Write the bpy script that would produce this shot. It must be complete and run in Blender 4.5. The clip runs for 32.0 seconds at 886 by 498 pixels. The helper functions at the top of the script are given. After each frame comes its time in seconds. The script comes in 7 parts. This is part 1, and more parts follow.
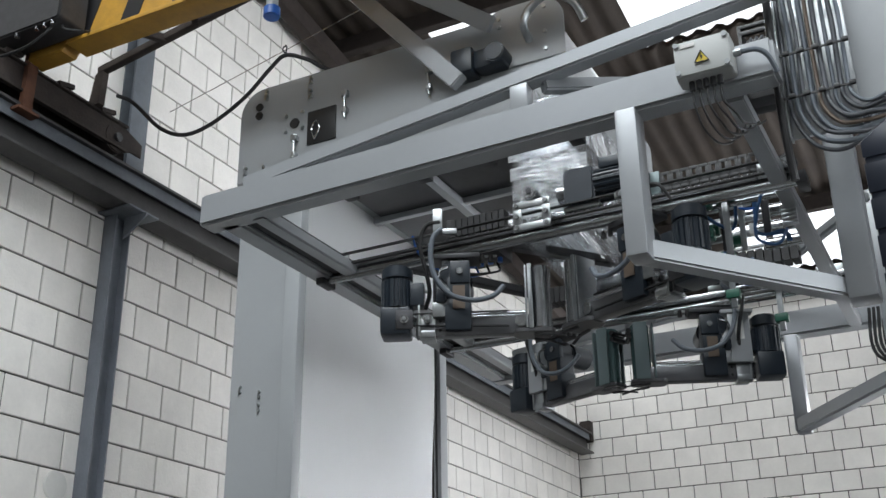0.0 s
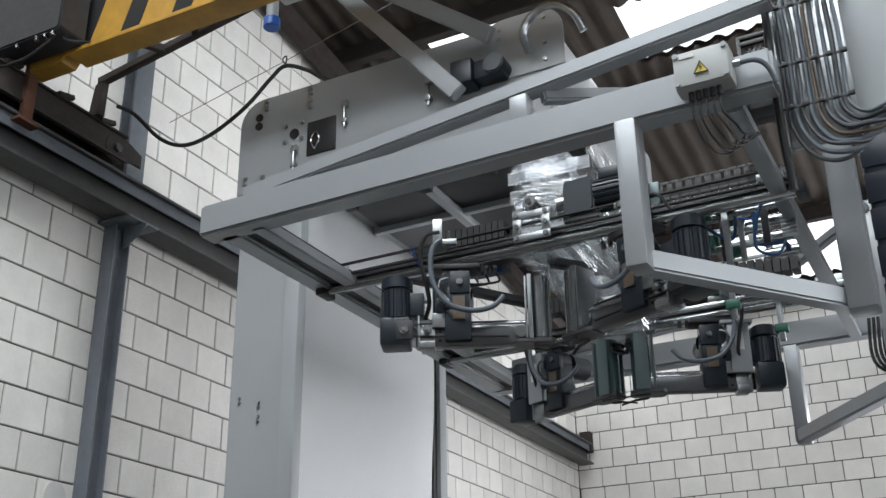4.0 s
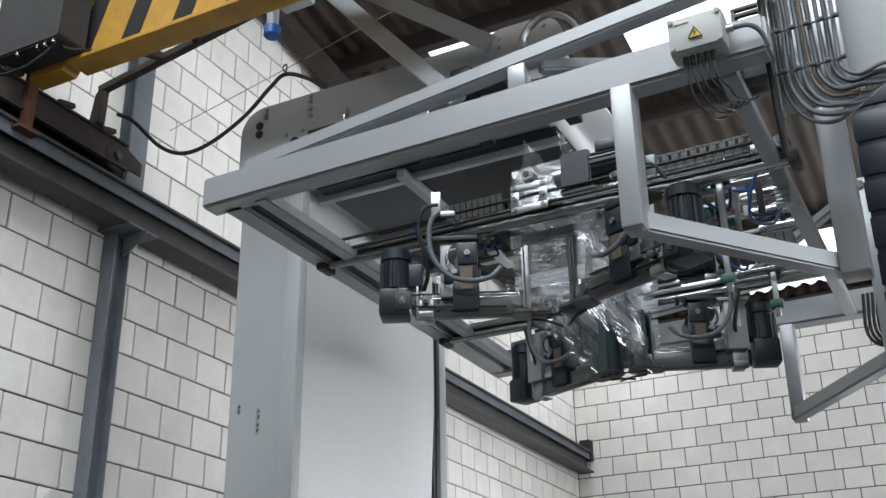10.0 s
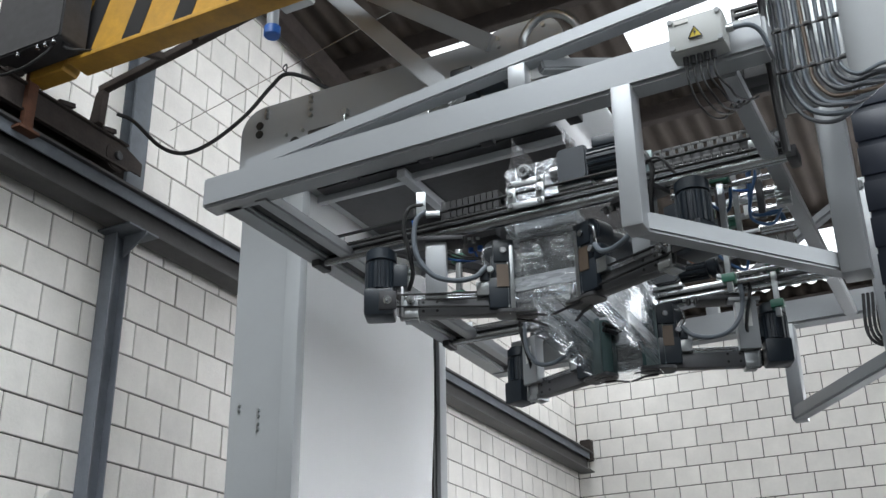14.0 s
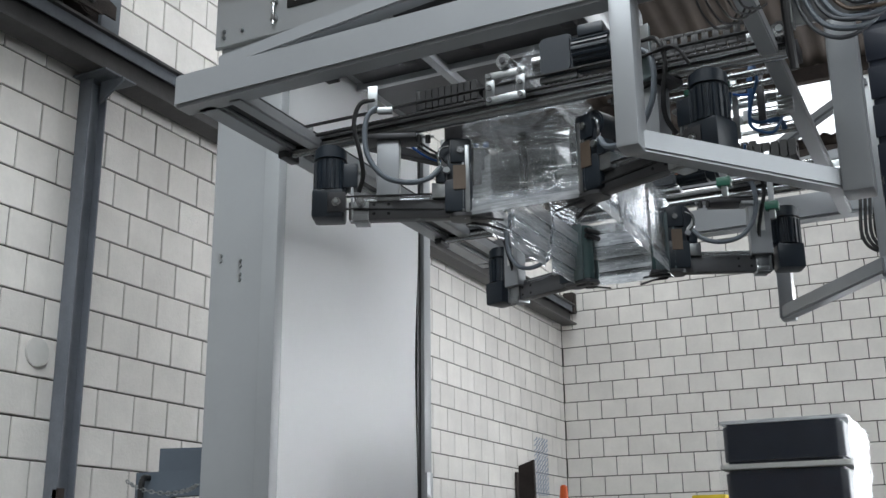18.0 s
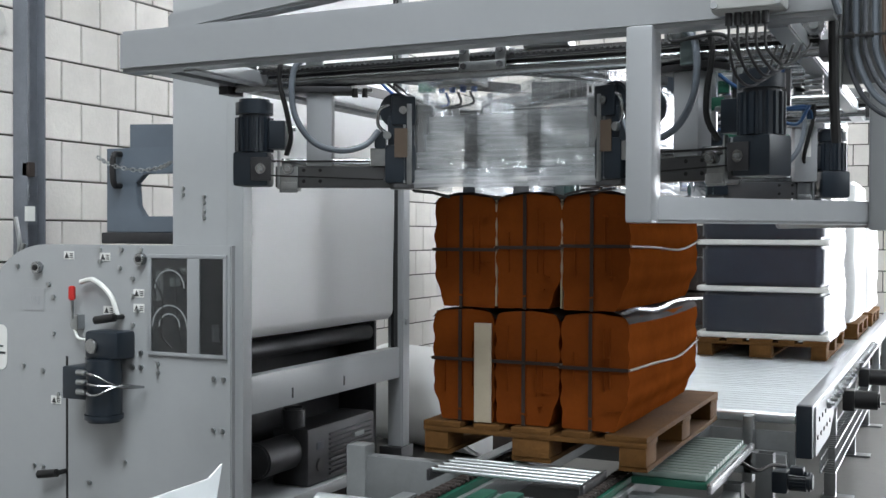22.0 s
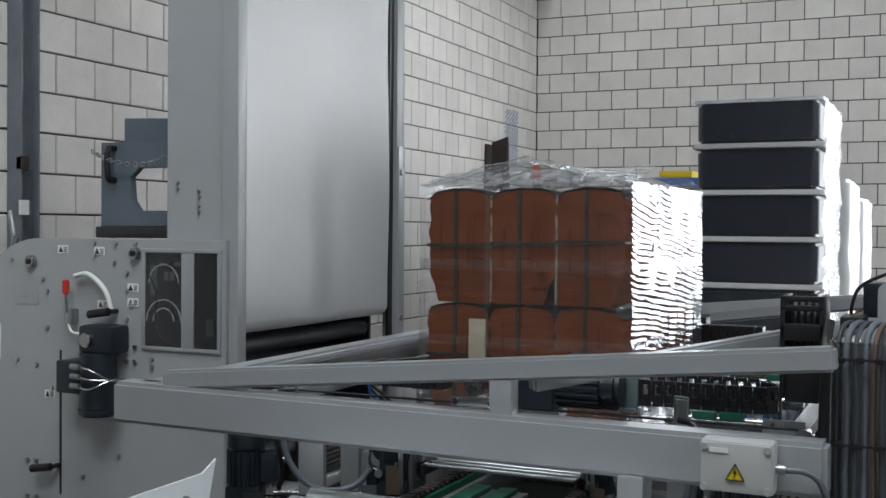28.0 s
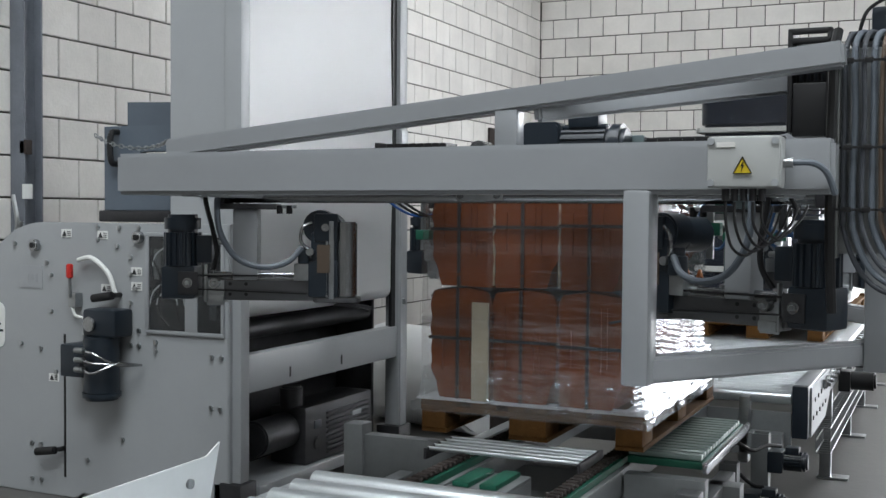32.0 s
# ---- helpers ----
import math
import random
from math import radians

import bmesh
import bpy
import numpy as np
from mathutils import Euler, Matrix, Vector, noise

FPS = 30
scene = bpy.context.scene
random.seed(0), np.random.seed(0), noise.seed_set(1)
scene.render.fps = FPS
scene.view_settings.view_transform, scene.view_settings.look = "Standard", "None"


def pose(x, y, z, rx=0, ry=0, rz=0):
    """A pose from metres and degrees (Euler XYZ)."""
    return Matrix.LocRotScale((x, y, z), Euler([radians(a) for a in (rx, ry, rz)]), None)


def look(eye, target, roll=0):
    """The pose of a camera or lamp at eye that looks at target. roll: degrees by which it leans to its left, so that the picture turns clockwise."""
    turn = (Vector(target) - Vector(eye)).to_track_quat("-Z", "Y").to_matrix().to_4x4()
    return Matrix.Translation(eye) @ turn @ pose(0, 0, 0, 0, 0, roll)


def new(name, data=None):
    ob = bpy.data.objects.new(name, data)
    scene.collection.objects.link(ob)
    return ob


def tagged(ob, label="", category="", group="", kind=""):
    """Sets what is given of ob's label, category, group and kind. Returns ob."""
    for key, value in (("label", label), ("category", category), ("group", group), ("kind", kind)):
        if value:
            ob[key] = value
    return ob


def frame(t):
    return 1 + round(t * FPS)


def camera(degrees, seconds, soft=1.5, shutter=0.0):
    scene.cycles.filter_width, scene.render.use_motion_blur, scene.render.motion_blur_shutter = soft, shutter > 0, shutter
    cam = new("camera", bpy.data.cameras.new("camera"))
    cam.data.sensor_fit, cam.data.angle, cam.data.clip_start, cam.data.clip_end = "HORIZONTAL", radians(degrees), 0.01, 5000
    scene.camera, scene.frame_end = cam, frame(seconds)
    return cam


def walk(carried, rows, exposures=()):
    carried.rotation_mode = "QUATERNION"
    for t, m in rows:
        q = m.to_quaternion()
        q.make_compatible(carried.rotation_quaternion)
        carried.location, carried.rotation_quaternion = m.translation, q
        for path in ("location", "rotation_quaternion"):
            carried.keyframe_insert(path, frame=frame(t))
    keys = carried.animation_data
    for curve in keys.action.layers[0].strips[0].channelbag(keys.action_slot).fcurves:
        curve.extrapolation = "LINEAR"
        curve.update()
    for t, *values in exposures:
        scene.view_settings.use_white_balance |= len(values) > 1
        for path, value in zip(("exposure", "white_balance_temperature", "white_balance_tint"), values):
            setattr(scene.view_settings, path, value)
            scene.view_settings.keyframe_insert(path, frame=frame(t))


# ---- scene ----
cam = camera(44.0, 32.0)
# seconds, eye (metres), yaw, pitch, roll (degrees)
ROWS = [
    (0, 0.134, -0.228, 1.334, 27.15, 22.93, -0.86),
    (0.5, 0.134, -0.228, 1.334, 27.16, 22.98, -0.84),
    (1, 0.134, -0.228, 1.334, 27.16, 23.02, -0.85),
    (1.5, 0.134, -0.228, 1.334, 27.16, 23.07, -0.87),
    (2, 0.134, -0.228, 1.334, 27.16, 23.17, -0.86),
    (2.5, 0.134, -0.228, 1.334, 27.16, 23.26, -0.88),
    (3, 0.134, -0.228, 1.334, 27.18, 23.37, -0.88),
    (3.5, 0.134, -0.228, 1.334, 27.15, 23.47, -0.87),
    (5.5, 0.134, -0.228, 1.334, 27.02, 23.46, -0.95),
    (6, 0.134, -0.228, 1.334, 27.03, 23.36, -1.16),
    (6.5, 0.134, -0.228, 1.334, 27.11, 23.34, -1.18),
    (7, 0.134, -0.228, 1.334, 27.18, 23.36, -1.23),
    (7.5, 0.134, -0.228, 1.334, 27.20, 23.51, -1.14),
    (8, 0.134, -0.228, 1.334, 27.17, 23.72, -0.85),
    (8.5, 0.134, -0.228, 1.334, 27.15, 23.81, -0.83),
    (9, 0.134, -0.228, 1.334, 27.12, 23.84, -0.82),
    (9.5, 0.134, -0.228, 1.334, 27.11, 23.87, -0.84),
    (10, 0.134, -0.228, 1.334, 27.11, 23.89, -0.86),
    (10.5, 0.134, -0.228, 1.334, 27.12, 23.90, -0.84),
    (11, 0.134, -0.228, 1.334, 27.13, 23.91, -0.82),
    (11.5, 0.134, -0.228, 1.334, 27.13, 23.90, -0.84),
    (12, 0.134, -0.228, 1.334, 27.14, 23.90, -0.86),
    (12.5, 0.134, -0.228, 1.334, 27.13, 23.89, -0.88),
    (13, 0.134, -0.228, 1.334, 27.13, 23.90, -0.86),
    (13.5, 0.134, -0.228, 1.334, 27.13, 23.90, -0.87),
    (15.5, 0.134, -0.228, 1.334, 27.02, 23.66, -0.89),
    (16, 0.134, -0.228, 1.334, 26.89, 23.38, -0.96),
    (16.5, 0.134, -0.228, 1.334, 26.77, 22.49, -0.96),
    (17, 0.121, -0.194, 1.341, 26.78, 21.08, -0.70),
    (17.5, 0.112, -0.174, 1.346, 26.67, 18.93, -0.69),
    (18, 0.102, -0.143, 1.351, 26.46, 16.26, -0.59),
    (18.5, 0.085, -0.100, 1.360, 26.20, 13.46, -0.50),
    (19, 0.053, -0.069, 1.366, 25.73, 10.72, -0.48),
    (19.5, 0.025, -0.031, 1.383, 25.35, 8.10, -0.43),
    (20, 0.001, 0.010, 1.394, 25.05, 5.40, -0.35),
    (20.5, -0.013, 0.052, 1.394, 24.97, 3.30, -0.07),
    (21, -0.001, 0.042, 1.395, 24.94, 1.50, 0.07),
    (21.5, 0.010, 0.019, 1.399, 25.13, 0.14, 0.09),
    (22, 0.000, 0.000, 1.420, 25.12, -0.81, 0.19),
    (22.5, 0.000, 0.000, 1.420, 25.25, -0.99, 0.22),
    (23, 0.000, 0.000, 1.420, 25.29, -1.10, 0.05),
    (23.5, 0.000, 0.000, 1.420, 25.27, -1.15, -0.01),
    (24, 0.000, 0.000, 1.420, 25.15, -1.10, 0.20),
    (24.5, 0.000, 0.000, 1.420, 25.06, -1.01, 0.47),
    (25, 0.000, 0.000, 1.420, 24.94, -1.00, 0.44),
    (25.5, 0.000, 0.000, 1.420, 24.87, -1.09, 0.25),
    (27.5, 0.000, 0.000, 1.420, 24.84, -1.03, 0.41),
    (28, 0.000, 0.000, 1.420, 24.84, -1.04, 0.44),
    (28.5, 0.000, 0.000, 1.420, 24.85, -1.04, 0.44),
    (29, 0.000, 0.000, 1.420, 24.87, -1.08, 0.42),
    (29.5, 0.000, 0.000, 1.420, 24.89, -1.09, 0.45),
    (30, 0.000, 0.000, 1.420, 24.89, -1.09, 0.45),
    (30.5, 0.000, 0.000, 1.420, 24.92, -1.12, 0.42),
    (31, 0.000, 0.000, 1.420, 24.93, -1.22, 0.49),
    (31.5, 0.000, 0.000, 1.420, 24.97, -1.48, 0.47),
    (32, 0.000, 0.000, 1.420, 25.00, -1.88, 0.43),
]

def gaze(t, x, y, z, yaw, pitch, roll):
    a, b = radians(yaw), radians(pitch)
    way = Vector((-math.sin(a) * math.cos(b), math.cos(a) * math.cos(b), math.sin(b)))
    return (t, look((x, y, z), Vector((x, y, z)) + way, roll))


walk(cam, [gaze(*r) for r in ROWS], exposures=((0.0, 0.1), (5.5, 0.1), (7.5, 0.18), (16.5, 0.18), (18.0, 0.06), (19.0, -0.12), (20.0, 0.08), (21.0, 0.42), (22.0, 0.72), (23.0, 0.7), (24.0, 0.45), (25.0, 0.33), (27.0, -0.15), (30.0, -0.15), (31.0, -0.05), (32.0, 0.25)))

# ---- world and light ----
WALL_X, WALL_Y, WALL_TOP = -4.668, 12.8, 9.4


def roof_z(y):
    """The roof falls gently towards the rear wall."""
    return 6.97 - 0.155 * (y - 7.03)

world = bpy.data.worlds.new("sky")
scene.world = world
world.use_nodes = True
wt = world.node_tree
sky = wt.nodes.new("ShaderNodeTexSky")
sky.sky_type, sky.sun_disc, sky.sun_elevation, sky.sun_rotation = "NISHITA", False, radians(48), radians(140)
wt.links.new(sky.outputs[0], wt.nodes["Background"].inputs[0])
wt.nodes["Background"].inputs[1].default_value = 0.15


def area_lamp(name, m, sx, sy, watts, colour=(0.9, 0.96, 1.0)):
    d = bpy.data.lights.new(name, "AREA")
    d.shape, d.size, d.size_y, d.energy, d.color = "RECTANGLE", sx, sy, watts, colour
    ob = new(name, d)
    ob.matrix_world = m
    return ob


# daylight that falls through the strips of roof glazing
for x, y, sx, sy, watts in ((-3.32, 7.15, 0.9, 0.28, 25), (-1.5, 7.72, 1.15, 0.7, 16), (2.0, 7.72, 2.7, 0.7, 8), (-3.7, 11.8, 1.0, 1.3, 12), (-1.55, 11.8, 1.25, 1.35, 3), (-1.5, 1.6, 4.6, 1.1, 190), (-1.4, -1.2, 5.0, 1.4, 330), (-0.5, -4.0, 8.0, 1.6, 110)):
    area_lamp("skylight_lamp", pose(x, y, roof_z(y) - 0.25), sx, sy, watts)
# daylight through the row of windows in the east wall
area_lamp("window_lamp", pose(6.35, 1.4, 4.6, 0, 90, 0), 2.8, 11.0, 285)
area_lamp("window_lamp", pose(6.35, 8.9, 4.4, 0, 90, 0), 2.6, 5.0, 75)
sun_data = bpy.data.lights.new("sun", "SUN")
sun_data.energy, sun_data.angle, sun_data.color = 0.8, radians(14), (1, 0.98, 0.95)
new("sun", sun_data).matrix_world = look((0, 0, 20), (-6, 9, 8))

# ---- materials ----


def mat(name, base, rough=0.5, metal=0.0, var=0.12, scale=6.0, bump=0.0, bump_scale=80.0, island=False, spec=0.5, dark=None):
    m = bpy.data.materials.new(name)
    m.use_nodes = True
    nt = m.node_tree
    b = nt.nodes["Principled BSDF"]
    b.inputs["Roughness"].default_value, b.inputs["Metallic"].default_value = rough, metal
    b.inputs["Specular IOR Level"].default_value = spec
    co = nt.nodes.new("ShaderNodeTexCoord")
    n1 = nt.nodes.new("ShaderNodeTexNoise")
    n1.inputs["Scale"].default_value, n1.inputs["Detail"].default_value, n1.inputs["Roughness"].default_value = scale, 6, 0.65
    # every object takes its own cut of the grain
    own, seed, shift = (nt.nodes.new("ShaderNode" + q) for q in ("ObjectInfo", "Math", "VectorMath"))
    seed.operation, seed.inputs[1].default_value = "MULTIPLY", 60.0
    nt.links.new(own.outputs["Random"], seed.inputs[0])
    nt.links.new(co.outputs["Object"], shift.inputs[0])
    nt.links.new(seed.outputs[0], shift.inputs[1])
    nt.links.new(shift.outputs[0], n1.inputs["Vector"])
    ramp = nt.nodes.new("ShaderNodeValToRGB")
    lo = dark if dark else tuple(c * (1 - var * 1.6) for c in base)
    ramp.color_ramp.elements[0].position, ramp.color_ramp.elements[1].position = 0.12, 0.88
    ramp.color_ramp.elements[0].color = (*lo, 1)
    ramp.color_ramp.elements[1].color = (*(min(1, c * (1 + var * 0.5)) for c in base), 1)
    nt.links.new(n1.outputs["Fac"], ramp.inputs["Fac"])
    last = ramp.outputs["Color"]
    # finer grain and a tint that differs from piece to piece
    n2 = nt.nodes.new("ShaderNodeTexNoise")
    n2.inputs["Scale"].default_value, n2.inputs["Detail"].default_value = scale * 14, 4
    nt.links.new(shift.outputs[0], n2.inputs["Vector"])
    info = nt.nodes.new("ShaderNodeNewGeometry" if island else "ShaderNodeObjectInfo")
    mix = nt.nodes.new("ShaderNodeMath")
    mix.operation = "MULTIPLY_ADD"
    mix.inputs[1].default_value, mix.inputs[2].default_value = var * 0.8, 1 - var * 0.4
    nt.links.new(info.outputs["Random Per Island" if island else "Random"], mix.inputs[0])
    gr = nt.nodes.new("ShaderNodeMath")
    gr.operation = "MULTIPLY_ADD"
    gr.inputs[1].default_value, gr.inputs[2].default_value = var * 0.7, 1 - var * 0.35
    nt.links.new(n2.outputs["Fac"], gr.inputs[0])
    both = nt.nodes.new("ShaderNodeMath")
    both.operation = "MULTIPLY"
    nt.links.new(mix.outputs[0], both.inputs[0])
    nt.links.new(gr.outputs[0], both.inputs[1])
    vm = nt.nodes.new("ShaderNodeVectorMath")
    vm.operation = "SCALE"
    nt.links.new(last, vm.inputs[0])
    nt.links.new(both.outputs[0], vm.inputs["Scale"])
    nt.links.new(vm.outputs[0], b.inputs["Base Color"])
    rr = nt.nodes.new("ShaderNodeMath")
    rr.operation = "MULTIPLY_ADD"
    rr.inputs[1].default_value, rr.inputs[2].default_value = 0.06, rough - 0.03
    nt.links.new(n1.outputs["Fac"], rr.inputs[0])
    nt.links.new(rr.outputs[0], b.inputs["Roughness"])
    if bump:
        n3 = nt.nodes.new("ShaderNodeTexNoise")
        n3.inputs["Scale"].default_value, n3.inputs["Detail"].default_value = bump_scale, 5
        nt.links.new(shift.outputs[0], n3.inputs["Vector"])
        bp = nt.nodes.new("ShaderNodeBump")
        bp.inputs["Strength"].default_value, bp.inputs["Distance"].default_value = bump, 0.01
        nt.links.new(n3.outputs["Fac"], bp.inputs["Height"])
        nt.links.new(bp.outputs[0], b.inputs["Normal"])
    return m


def bsdf(m):
    return m.node_tree.nodes["Principled BSDF"]


M_BLOCK = mat("white_block", (0.79, 0.762, 0.725), 0.85, 0, 0.14, 2.5, 0.25, 60, island=True)
M_MORTAR = mat("mortar", (0.085, 0.08, 0.072), 0.95, 0, 0.25, 9, 0.3, 60)
M_PLASTER = mat("dusty_plaster", (0.26, 0.25, 0.235), 0.9, 0, 0.2, 2.0, 0.15, 40)
M_FLOOR = mat("concrete_floor", (0.1, 0.097, 0.092), 0.5, 0, 0.2, 1.5, 0.12, 30)
M_GREY = mat("grey_paint", (0.33, 0.345, 0.355), 0.38, 0.0, 0.05, 3, 0.03, 220)
M_GREYM = mat("grey_satin_paint", (0.35, 0.365, 0.38), 0.3, 0.22, 0.06, 3, 0.02, 160)
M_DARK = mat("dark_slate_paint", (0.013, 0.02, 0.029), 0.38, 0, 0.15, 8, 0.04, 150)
M_BLACK = mat("black_plastic", (0.008, 0.008, 0.009), 0.45, 0, 0.2, 12)
M_RUBBER = mat("cable_rubber", (0.12, 0.14, 0.165), 0.5, 0, 0.15, 20)
M_CABLE = mat("dark_cable", (0.05, 0.055, 0.065), 0.45, 0, 0.15, 20)
M_STEEL = mat("steel", (0.4, 0.41, 0.42), 0.26, 1.0, 0.15, 14)
M_ZINC = mat("galvanised", (0.46, 0.48, 0.49), 0.32, 1.0, 0.2, 22)
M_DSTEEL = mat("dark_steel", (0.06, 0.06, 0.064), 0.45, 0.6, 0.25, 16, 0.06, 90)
M_OLD = mat("old_painted_steel", (0.13, 0.145, 0.165), 0.55, 0.1, 0.3, 5, 0.1, 50)
M_RUST = mat("rusty_steel", (0.045, 0.034, 0.03), 0.8, 0.2, 0.45, 9, 0.3, 60)
M_RUSTY = mat("red_rust", (0.13, 0.05, 0.025), 0.85, 0, 0.4, 12, 0.2, 60)
M_YELLOW = mat("crane_yellow", (0.5, 0.27, 0.03), 0.5, 0, 0.25, 7, 0.06, 60, dark=(0.22, 0.12, 0.025))
M_ROOF = mat("roof_sheet", (0.055, 0.042, 0.034), 0.85, 0, 0.35, 3, 0.2, 40)
M_WHITE = mat("white_box", (0.72, 0.73, 0.71), 0.5, 0, 0.05, 5)
M_WOOD = mat("pallet_wood", (0.12, 0.056, 0.016), 0.85, 0, 0.35, 9, 0.3, 90, spec=0.15)
M_ORANGE = mat("orange_board", (0.17, 0.043, 0.008), 0.78, 0, 0.2, 5, 0.12, 60, dark=(0.095, 0.022, 0.005), spec=0.0)
M_STRAP = mat("strap", (0.034, 0.024, 0.02), 0.75, 0, 0.2, 9, spec=0.15)
M_TWINE = mat("twine", (0.2, 0.15, 0.11), 0.7, 0, 0.2, 9)
M_NAVY = mat("navy_sacks", (0.011, 0.016, 0.03), 0.34, 0, 0.3, 9, 0.25, 22)
M_GREEN = mat("green_plastic", (0.008, 0.09, 0.055), 0.45, 0, 0.15, 10)
M_TEAL = mat("teal_rubber", (0.06, 0.1, 0.1), 0.25, 0.0, 0.1, 8)
M_TEALM = mat("teal_paint", (0.13, 0.17, 0.175), 0.35, 0.2, 0.1, 8)
M_TYPE = mat("type_plate", (0.13, 0.095, 0.07), 0.5, 0.2, 0.15, 8)
M_BLUE = mat("blue_plastic", (0.02, 0.11, 0.42), 0.4, 0, 0.12, 8)
M_RED = mat("red_plastic", (0.55, 0.03, 0.025), 0.4, 0, 0.1, 8)
M_COPPER = mat("orange_wire", (0.35, 0.12, 0.04), 0.45, 0.2, 0.2, 20)
M_PILLAR = mat("pillar_paint", (0.15, 0.165, 0.19), 0.45, 0.1, 0.25, 6, 0.06, 90)
M_RUN = mat("runway_paint", (0.062, 0.06, 0.06), 0.5, 0.2, 0.35, 5, 0.1, 50)
M_SHEET = mat("bright_sheet", (0.7, 0.73, 0.74), 0.36, 0.15, 0.06, 8)
M_ARM = mat("arm_steel", (0.13, 0.132, 0.138), 0.32, 0.6, 0.12, 9)
# the machine's grey, toned down in colour for the shade beneath the lift
M_FRAME = mat("worn_shaded_frame_paint", (0.21, 0.22, 0.225), 0.42, 0.1, 0.18, 5, 0.04, 90)
M_BOX = mat("box_plastic", (0.42, 0.43, 0.42), 0.45, 0, 0.04, 5)
M_BOARD = mat("raw_board", (0.42, 0.36, 0.27), 0.8, 0, 0.12, 7, 0.1, 60)
M_HOSE = mat("hose_blue", (0.025, 0.08, 0.19), 0.4, 0, 0.1, 8)
M_SLAT = mat("slat_steel", (0.26, 0.32, 0.3), 0.42, 0.4, 0.15, 14)
M_ROLL = mat("bright_roller", (0.72, 0.76, 0.78), 0.3, 0.85, 0.12, 14)
M_BEIGE = mat("beige_card", (0.3, 0.23, 0.15), 0.8, 0, 0.15, 6)
M_CARD = mat("cardboard_white", (0.7, 0.69, 0.66), 0.8, 0, 0.12, 6)
M_SIGN = mat("warning_yellow", (0.75, 0.55, 0.02), 0.5, 0, 0.05, 5)
M_WINBLUE = mat("pale_blue_plastic", (0.36, 0.42, 0.52), 0.7, 0, 0.1, 6)


def glass_like(name, tint, rough, alpha, bump=0.3, gloss=0.06):
    """Thin clear sheet: it lets light through, gleams at low angles and scatters a little white."""
    m = bpy.data.materials.new(name)
    m.use_nodes = True
    nt = m.node_tree
    out = nt.nodes["Material Output"]
    nt.nodes.remove(nt.nodes["Principled BSDF"])
    tr, gl, df, tl = (nt.nodes.new("ShaderNodeBsdf" + k) for k in ("Transparent", "Glossy", "Diffuse", "Translucent"))
    tr.inputs["Color"].default_value = (*tint, 1)
    gl.inputs["Roughness"].default_value = rough
    gl.inputs["Color"].default_value = (0.95, 0.97, 1, 1)
    df.inputs["Color"].default_value = (0.82, 0.84, 0.86, 1)
    tl.inputs["Color"].default_value = (0.82, 0.84, 0.86, 1)
    co = nt.nodes.new("ShaderNodeTexCoord")
    own = nt.nodes.new("ShaderNodeObjectInfo")
    sh = nt.nodes.new("ShaderNodeVectorMath")
    no = nt.nodes.new("ShaderNodeTexNoise")
    no.inputs["Scale"].default_value, no.inputs["Detail"].default_value = 8, 5
    mp = nt.nodes.new("ShaderNodeMapping")
    mp.inputs["Scale"].default_value = (0.7, 0.7, 9)
    nt.links.new(co.outputs["Object"], sh.inputs[0])
    nt.links.new(own.outputs["Random"], sh.inputs[1])
    nt.links.new(sh.outputs[0], mp.inputs[0])
    nt.links.new(mp.outputs[0], no.inputs["Vector"])
    bp = nt.nodes.new("ShaderNodeBump")
    bp.inputs["Strength"].default_value, bp.inputs["Distance"].default_value = bump, 0.02
    nt.links.new(no.outputs["Fac"], bp.inputs["Height"])
    nt.links.new(bp.outputs[0], gl.inputs["Normal"])
    m0, m1, m2 = (nt.nodes.new("ShaderNodeMixShader") for _ in range(3))
    # gleam at low angles, the same from both faces
    lw = nt.nodes.new("ShaderNodeLayerWeight")
    lw.inputs["Blend"].default_value = 0.5
    nt.links.new(bp.outputs[0], lw.inputs["Normal"])
    po, fr = nt.nodes.new("ShaderNodeMath"), nt.nodes.new("ShaderNodeMath")
    po.operation, po.inputs[1].default_value = "POWER", 4.0
    fr.operation, fr.inputs[1].default_value, fr.inputs[2].default_value = "MULTIPLY_ADD", 0.9, gloss
    nt.links.new(lw.outputs["Facing"], po.inputs[0])
    nt.links.new(po.outputs[0], fr.inputs[0])
    nt.links.new(fr.outputs[0], m1.inputs[0])
    nt.links.new(tr.outputs[0], m1.inputs[1])
    nt.links.new(gl.outputs[0], m1.inputs[2])
    m0.inputs[0].default_value = 0.4
    nt.links.new(df.outputs[0], m0.inputs[1])
    nt.links.new(tl.outputs[0], m0.inputs[2])
    ma = nt.nodes.new("ShaderNodeMath")
    ma.operation = "MULTIPLY"
    ma.inputs[1].default_value = 2 * alpha
    nt.links.new(no.outputs["Fac"], ma.inputs[0])
    nt.links.new(ma.outputs[0], m2.inputs[0])
    nt.links.new(m1.outputs[0], m2.inputs[1])
    nt.links.new(m0.outputs[0], m2.inputs[2])
    nt.links.new(m2.outputs[0], out.inputs["Surface"])
    return m


